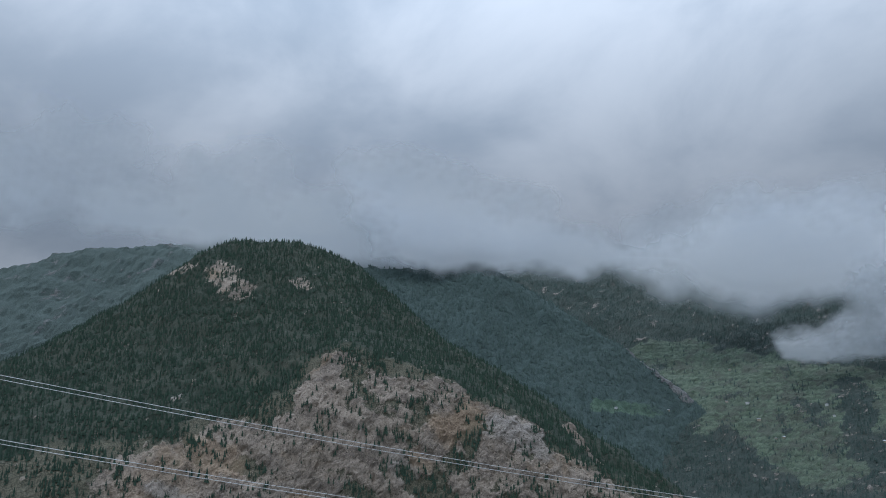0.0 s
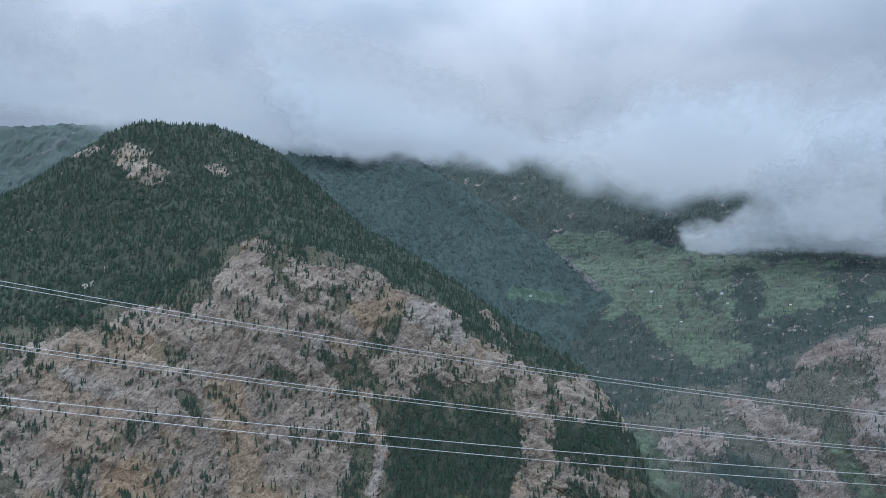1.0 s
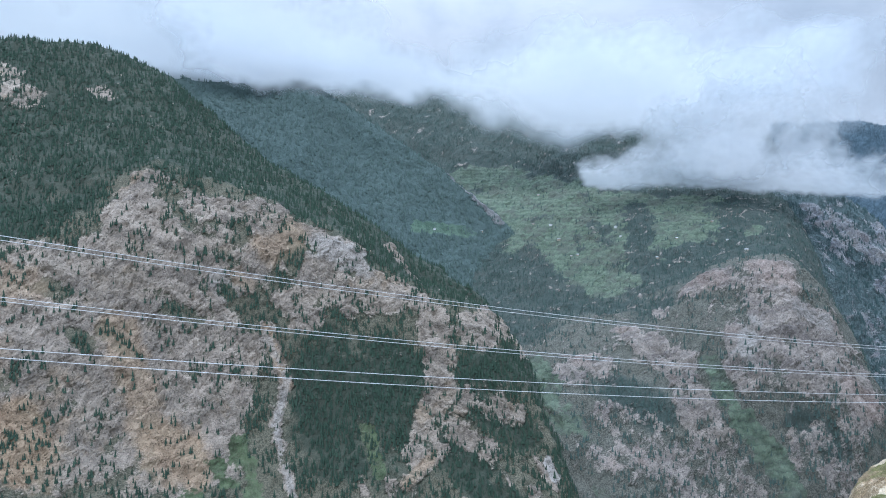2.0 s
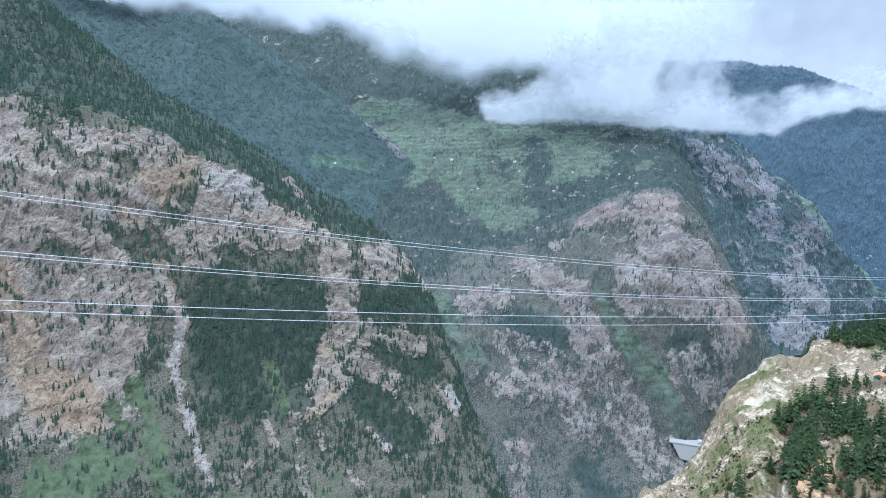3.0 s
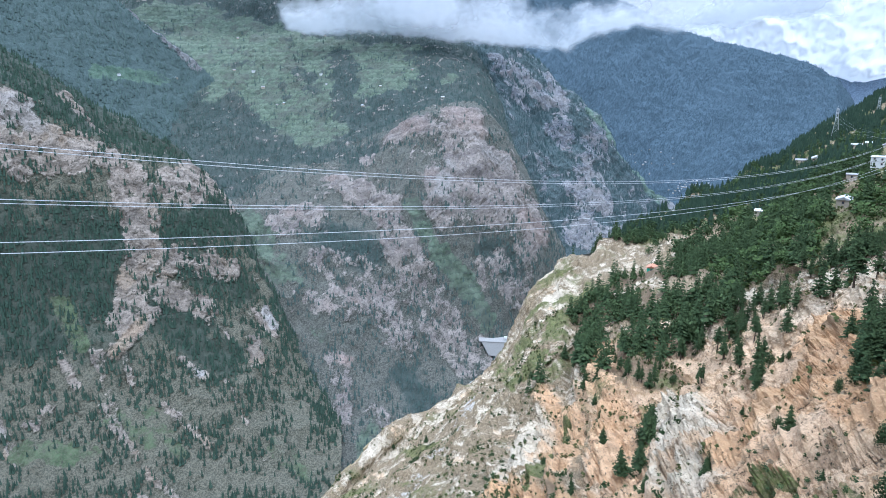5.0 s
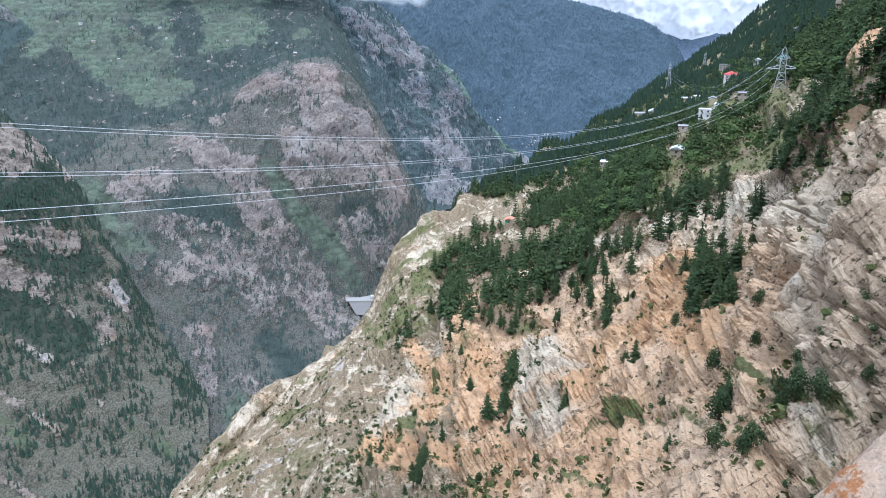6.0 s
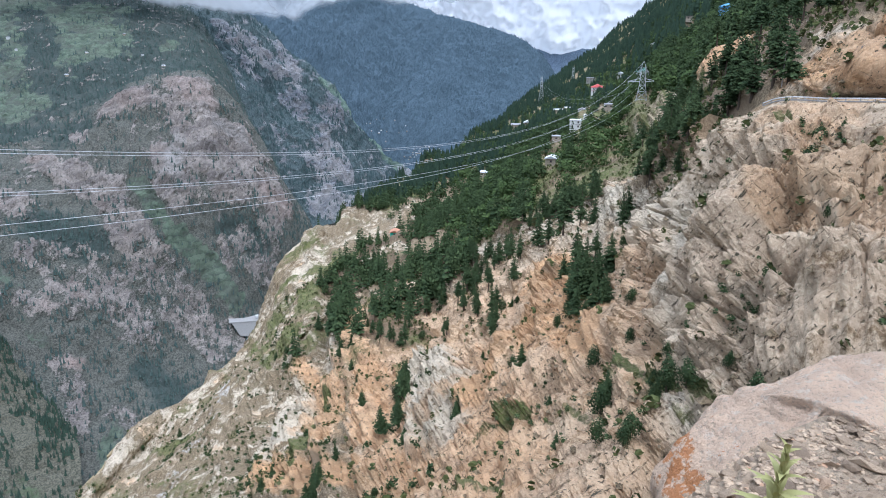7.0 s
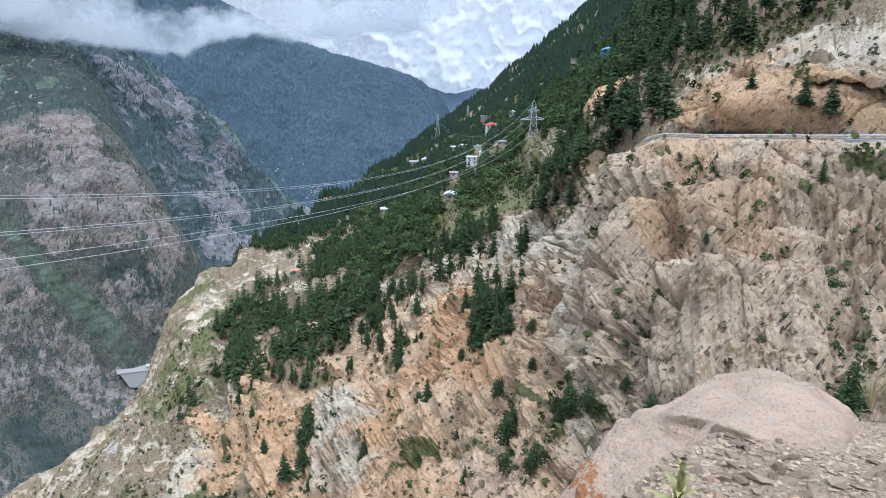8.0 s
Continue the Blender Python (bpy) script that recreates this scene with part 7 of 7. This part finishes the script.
def young_pine(spot, height, kind=None):
    set_tree(pines, kind if kind else counter[0] if height < 5 or counter[0] < 5 else 1 + 2 * (counter[0] % 2), on_slope(spot, hill), height * 1.05, 1.0, q)
    counter[0] += 1


def lone_cedar(spot, height):
    set_tree(cedars, counter[1], on_slope(spot, hill), height, 10.0, q)
    counter[1] += 1


young_pine((117, 51, -59), 3)
young_pine((115, 77, -82), 5)
young_pine((152, 103, -94), 5)
young_pine((92, 34, -50), 2)
young_pine((77, 22, -41), 4.5)
young_pine((97, 30, -45), 4)
young_pine((80, 22, -40), 4)
young_pine((68, 20, -39), 3)
young_pine((71, 24, -44), 2.5)
young_pine((63, 15, -34), 3)
young_pine((69, 13, -31), 4)
young_pine((72, 15, -33), 3.5)
young_pine((65, 10, -29), 3)
young_pine((75, 17, -35), 2.5)
young_pine((60, 5, -25), 2.5)
young_pine((92, 22, -37), 2.5)
young_pine((107, 94, -96), 6)
young_pine((102, 93, -96), 5)
young_pine((121, 136, -126), 4)
young_pine((124, 104, -100), 5)
young_pine((141, 132, -117), 2.5)
young_pine((113, 62, -71), 4)
young_pine((159, 76, -70), 5)
young_pine((164, 72, -64), 3)
young_pine((126, 43, -51), 4)
young_pine((124, 44, -52), 3)
young_pine((128, 32, -36), 3.5)
young_pine((137, 36, -38), 3)
young_pine((132, 43, -49), 5)
young_pine((132, 42, -47), 6)
young_pine((132, 40, -44), 6)
young_pine((133, 38, -42), 5)
young_pine((124, 36, -43), 4)
young_pine((125, 40, -48), 3.5)
young_pine((77, 15, -32), 2)
young_pine((87, 64, -76), 3)
young_pine((105, 101, -103), 3)
young_pine((203, 302, -201), 3.5)
young_pine((146, 74, -72), 2.5)
young_pine((61, 15, -35), 2.5)
young_pine((161, 70, -62), 2.5)
young_pine((108, 26, -37), 3.5)
young_pine((155, 178, -148), 2.5)
young_pine((187, 213, -160), 1.8)
young_pine((69, 15, -33), 2.2)
young_pine((65, 7, -26), 1.8)
young_pine((236, 233, -147), 5)
young_pine((238, 229, -143), 4)
young_pine((187, 149, -116), 2)
young_pine((213, 153, -110), 4)
young_pine((229, 168, -114), 5)
young_pine((198, 115, -91), 4)
young_pine((205, 127, -97), 4)
young_pine((111, -11, 1), 5)
young_pine((110, -14, 0), 5)
young_pine((56, -11, -20), 4.6, 3)
young_pine((94, -12, -8), 3)
young_pine((91, 1, -13), 3.5)
young_pine((100, 0, -9), 3)
young_pine((73, -7, -17), 2)
young_pine((84, 1, -15), 1.5)
young_pine((117, -4, 4), 3.5)
young_pine((105, 25, -36), 3)
for x, y, z, h in ((132, 45, -46, 7), (126, 41, -42, 8), (128, 39, -41, 7), (120, 40, -45, 6), (114, 33, -39, 6), (129, 36, -39, 8), (138, 42, -41, 8), (112, 36, -44, 5), (114, 35, -41, 6),
                   (129, 88, -87, 8), (133, 92, -89, 7), (121, 66, -74, 5), (115, 49, -55, 5), (167, 81, -72, 6), (170, 79, -69, 4), (148, 112, -100, 7), (131, 94, -90, 8), (175, 131, -110, 7), (205, 166, -117, 9),
                   (210, 164, -115, 8), (262, 220, -127, 9), (266, 224, -127, 8), (253, 220, -131, 9), (248, 210, -131, 7), (128, 135, -123, 6), (133, 137, -122, 5), (207, 278, -188, 5), (190, 150, -113, 5), (160, 128, -110, 5), (150, 137, -117, 4)):
    young_pine((x, y, z), h)
lone_cedar((178, 54, -43), 12)
lone_cedar((148, 51, -50), 9)
lone_cedar((187, 83, -65), 9)
lone_cedar((173, 82, -70), 9)
lone_cedar((157, 42, -37), 11)
lone_cedar((180, 62, -49), 15)
lone_cedar((190, 69, -52), 13)
lone_cedar((195, 75, -55), 12)
lone_cedar((203, 82, -59), 12)
lone_cedar((224, 120, -85), 12)
lone_cedar((229, 105, -69), 11)
lone_cedar((295, 146, -81), 10)
lone_cedar((186, 43, -28), 13)
lone_cedar((182, 36, -21), 14)
lone_cedar((164, 30, -17), 14)
lone_cedar((146, 21, -12), 14)
lone_cedar((227, 48, -22), 12)
lone_cedar((146, 18, -6), 13)
lone_cedar((135, 14, -5), 13)
lone_cedar((130, 11, -3), 12)
lone_cedar((129, 9, -2), 11)
lone_cedar((153, 20, -8), 12)
lone_cedar((187, 62, -46), 13)
lone_cedar((217, 70, -44), 13)
lone_cedar((234, 80, -47), 13)
lone_cedar((261, 149, -94), 10)
lone_cedar((165, 43, -36), 9)
lone_cedar((191, 113, -91), 8)
lone_cedar((221, 123, -89), 9)
lone_cedar((241, 194, -124), 12)
lone_cedar((254, 209, -126), 11)

# ---------------------------------------------------------------- farmhouses across the valley
FARM = []
for wall_mat, roof_mat in ((TAN_WALL, GREY_ROOF), (WHITE_WALL, GREY_ROOF), (TAN_WALL, PALE_ROOF)):
    ob = new("farmhouse")
    tagged(ob, "small pale farmhouse among the terraced fields", "farmhouse", "farmhouses across the valley")
    solid("wall", (0, 0, 0.5), (11, 7, 7), wall_mat, ob)
    gable("roof", 11, 7, 4.0, 2.2, 0.7, roof_mat, ob)
    solid("door", (0, -3.55, 1.2), (1.2, 0.2, 2.2), FRAME_PAINT, ob, 0)
    for x in (-3.4, 3.4):
        solid("window", (x, -3.55, 2.0), (1.4, 0.2, 1.4), DARK_PANE, ob, 0)
    FARM.append(ob)


def farmhouse(spot, m, size=1.0):
    i = counter[1]
    counter[1] += 1
    p = on_slope(spot, m)
    set_tree(FARM, i, (p[0], p[1], p[2]), size * q.uniform(0.55, 0.95), 1.0, q)


farmhouse((525, 2123, 51), second)
farmhouse((692, 2173, 43), second)
farmhouse((932, 2074, 8), terrace)
farmhouse((939, 2160, 52), terrace)
farmhouse((941, 1972, -32), terrace)
farmhouse((925, 1977, -38), terrace)
farmhouse((1085, 1986, 45), terrace)
farmhouse((1183, 1797, 16), terrace)
farmhouse((1301, 1800, 54), terrace)
farmhouse((1272, 1683, 9), terrace)
farmhouse((1082, 1740, -43), terrace)
farmhouse((888, 2213, 61), terrace)
farmhouse((1068, 1933, 16), terrace)
farmhouse((1237, 2222, 189), terrace)
farmhouse((987, 2395, 190), terrace)
farmhouse((2979, 2103, -357), far)
farmhouse((1247, 1575, -19), terrace)
farmhouse((782, 2307, 76), terrace)

# the town at the foot of the far mountain
for i in range(70):
    g = q.random()
    farmhouse((3068 + q.normal(0, 45) - 60 * g, 1850 + q.normal(0, 25) + 60 * g, -468 + q.normal(0, 7)), far, 0.75)
for i in range(14):
    farmhouse((2985 + q.normal(0, 60), 2100 + q.normal(0, 80), -370 + q.normal(0, 30)), far, 0.8)

# ---------------------------------------------------------------- river and dam
def ribbon(name, pts, widths, material, label, category):
    pts = spline(np.array(pts, float), np.linspace(0, len(pts) - 1, 60))
    w = np.interp(np.linspace(0, 1, 60), np.linspace(0, 1, len(widths)), widths)
    d = np.gradient(pts, axis=0)
    side = np.stack([d[:, 1], -d[:, 0], 0 * w], 1)
    side /= np.linalg.norm(side, axis=1)[:, None]
    rows = [pts + side * (w * k)[:, None] - (0, 0, 0.0) for k in np.linspace(-1, 1, 9)]
    p = np.stack(rows).reshape(-1, 3)
    p[:, 2] += 0.7 * fbm(p, 12, 3)
    f = grid_faces(9, 60)
    return tagged(link_mesh(name, p, f.ravel(), np.full(len(f), 4), material, None, None, True), label, category, kind="structure")


ribbon("river", [(820, 1010, -612), (905, 1035, -590), (950, 1048, -572), (975, 1052, -560)], [12, 16, 18, 14], WATER, "grey-green mountain river in the gorge", "river")
dam = new("dam")
tagged(dam, "pale concrete dam wall across the river", "dam")
dam.matrix_basis = pose(958, 1030, -541, 0, 0, -43) @ Matrix.Scale(0.72, 4)
v = [(-20, 4, -26), (22, 4, -30), (36, 16, 14), (-44, 16, 16), (-20, 34, -26), (22, 34, -30), (36, 26, 14), (-44, 26, 16)]
link_mesh("wall", v, np.ravel([(0, 1, 2, 3), (1, 5, 6, 2), (5, 4, 7, 6), (4, 0, 3, 7), (3, 2, 6, 7)]), [4] * 5, CONCRETE, dam)
link_mesh("crest", [(-50, 14, 16), (40, 14, 13), (52, 24, 22), (40, 40, 24), (-8, 30, 20), (-50, 30, 22), (-50, 14, 13), (40, 14, 10), (52, 24, 18), (40, 40, 20), (-8, 30, 16), (-50, 30, 18)],
          list(range(6)) + list(np.ravel([(i, 6 + i, 6 + (i + 1) % 6, (i + 1) % 6) for i in range(6)])), [6] + [4] * 6, CONCRETE, dam)
solid("gate_house", (30, 24, 24), (8, 7, 7), WHITE_WALL, dam, 0.2)

# ---------------------------------------------------------------- terraced plots on the spur
FIELD = plain("field_grass", (0.17, 0.21, 0.075), 0.95, 0.0, 0.35, 3.0)
DRY_FIELD = plain("dry_field", (0.36, 0.29, 0.17), 0.95, 0.0, 0.3, 3.0)


def plots(top, down, along, count, long, deep, material, label):
    """Narrow level strips one below the other, each held by a low bank."""
    ob = new("terraced_field")
    tagged(ob, label, "field")
    down, along = np.array(down, float), np.array(along, float) / np.linalg.norm(along)
    for i in range(count):
        c = on_slope(np.array(top) + down * (i / count), hill)
        q2 = np.random.default_rng(700 + i)
        ln, n = long * q2.uniform(0.75, 1.1), 8
        t = np.linspace(-0.5, 0.5, n)[:, None] * ln
        out = np.cross(along, (0, 0, 1))
        out *= -np.sign(out @ c)
        mid = c + along * t + out * (0.15 * ln * (t / ln) ** 2)
        rows = [mid - out * deep + (0, 0, 0.35), mid + out * deep + (0, 0, 0.25), mid + out * (deep + 0.3) - (0, 0, 1.0), mid - out * deep - (0, 0, 1.4)]
        f = [(k * n + j, k * n + j + 1, (k + 1) % 4 * n + j + 1, (k + 1) % 4 * n + j) for k in range(4) for j in range(n - 1)]
        link_mesh("strip", np.concatenate(rows), np.ravel(f), [4] * len(f), material, ob)


plots((257, 230, -132), (-21, -2, -12), (4, 28, -13), 9, 13, 0.7, FIELD, "small green terraced field in narrow strips")
plots((196, 314, -203), (-41, -7, -20), (-6, 0, -3), 10, 10, 0.7, DRY_FIELD, "dry tan terraced field on the spur")

# ---------------------------------------------------------------- plant and grass on the ledge
def leaf_arrays(length, width, arch, seed, n=6):
    q2 = np.random.default_rng(seed)
    vs, fs = [], []
    for i in range(n + 1):
        g = i / n
        w = width * math.sin(math.pi * (0.12 + 0.88 * g) ** 0.8) * (1 if i < n else 0.02)
        z = arch * (g - 1.3 * g * g) * length
        vs += [(g * length, -w, z + 0.25 * w), (g * length, 0, z - 0.1 * w), (g * length, w, z + 0.25 * w + q2.uniform(-0.1, 0.1) * w)]
        if i:
            b = 3 * (i - 1)
            fs += [(b, b + 3, b + 4, b + 1), (b + 1, b + 4, b + 5, b + 2)]
    return np.array(vs), np.array(fs)


FELT = foliage_material("felted_leaf", (0.20, 0.20, 0.07), (0.46, 0.43, 0.20))
STRAW = foliage_material("dry_grass", (0.30, 0.25, 0.14), (0.46, 0.40, 0.24))


def mullein(spot, height):
    ob = new("mullein_plant")
    tagged(ob, "yellow-green woolly mullein with thick upright leaves", "plant")
    ob.matrix_basis = pose(*spot, 4, -5, 0)
    v, f = trunk_arrays(height, 0.014, 0.01, 3)
    link_mesh("stalk", v, f.ravel(), np.full(len(f), 4), FELT, ob)
    q2 = np.random.default_rng(44)
    for i in range(26):
        g = i / 26
        v, f = leaf_arrays(0.19 * (1 - 0.72 * g), 0.024 * (1 - 0.55 * g), 0.75, 200 + i)
        leaf = link_mesh("leaf", v, f.ravel(), np.full(len(f), 4), FELT, ob, None, True)
        leaf.matrix_basis = pose(0, 0, height * (0.05 + 0.93 * g), 0, -25 - 45 * g + q2.uniform(-8, 8), 137.5 * i)


mullein((2.34, 0.05, -0.03), 0.41)


def tuft(spot, height, count, seed):
    q2 = np.random.default_rng(seed)
    vs, fs = [], []
    for i in range(count):
        a, h = q2.uniform(0, 6.28), height * q2.uniform(0.5, 1.1)
        c, s, lean, w = math.cos(a), math.sin(a), q2.uniform(0.1, 0.6) * h, 0.004
        b = len(vs)
        for g in (0, 0.5, 1.0):
            x = 0.03 * q2.random() + lean * g * g
            ww = w * (1.05 - g)
            vs += [(x * c - ww * s, x * s + ww * c, h * g), (x * c + ww * s, x * s - ww * c, h * g)]
        fs += [(b, b + 1, b + 3, b + 2), (b + 2, b + 3, b + 5, b + 4)]
    ob = link_mesh("grass_tuft", vs, np.ravel(fs), [4] * len(fs), STRAW)
    ob.location = spot
    tagged(ob, "dry straw-coloured grass tuft beside the boulder", "grass tuft", "grass tufts on the ledge")


for i, (x, y, h) in enumerate(((4.05, -0.88, 0.22), (4.15, -0.98, 0.26), (3.95, -1.02, 0.16), (2.7, -0.55, 0.1), (2.9, -0.75, 0.12), (2.55, -0.35, 0.09))):
    tuft((x, y, -0.01), h, 40, 300 + i)
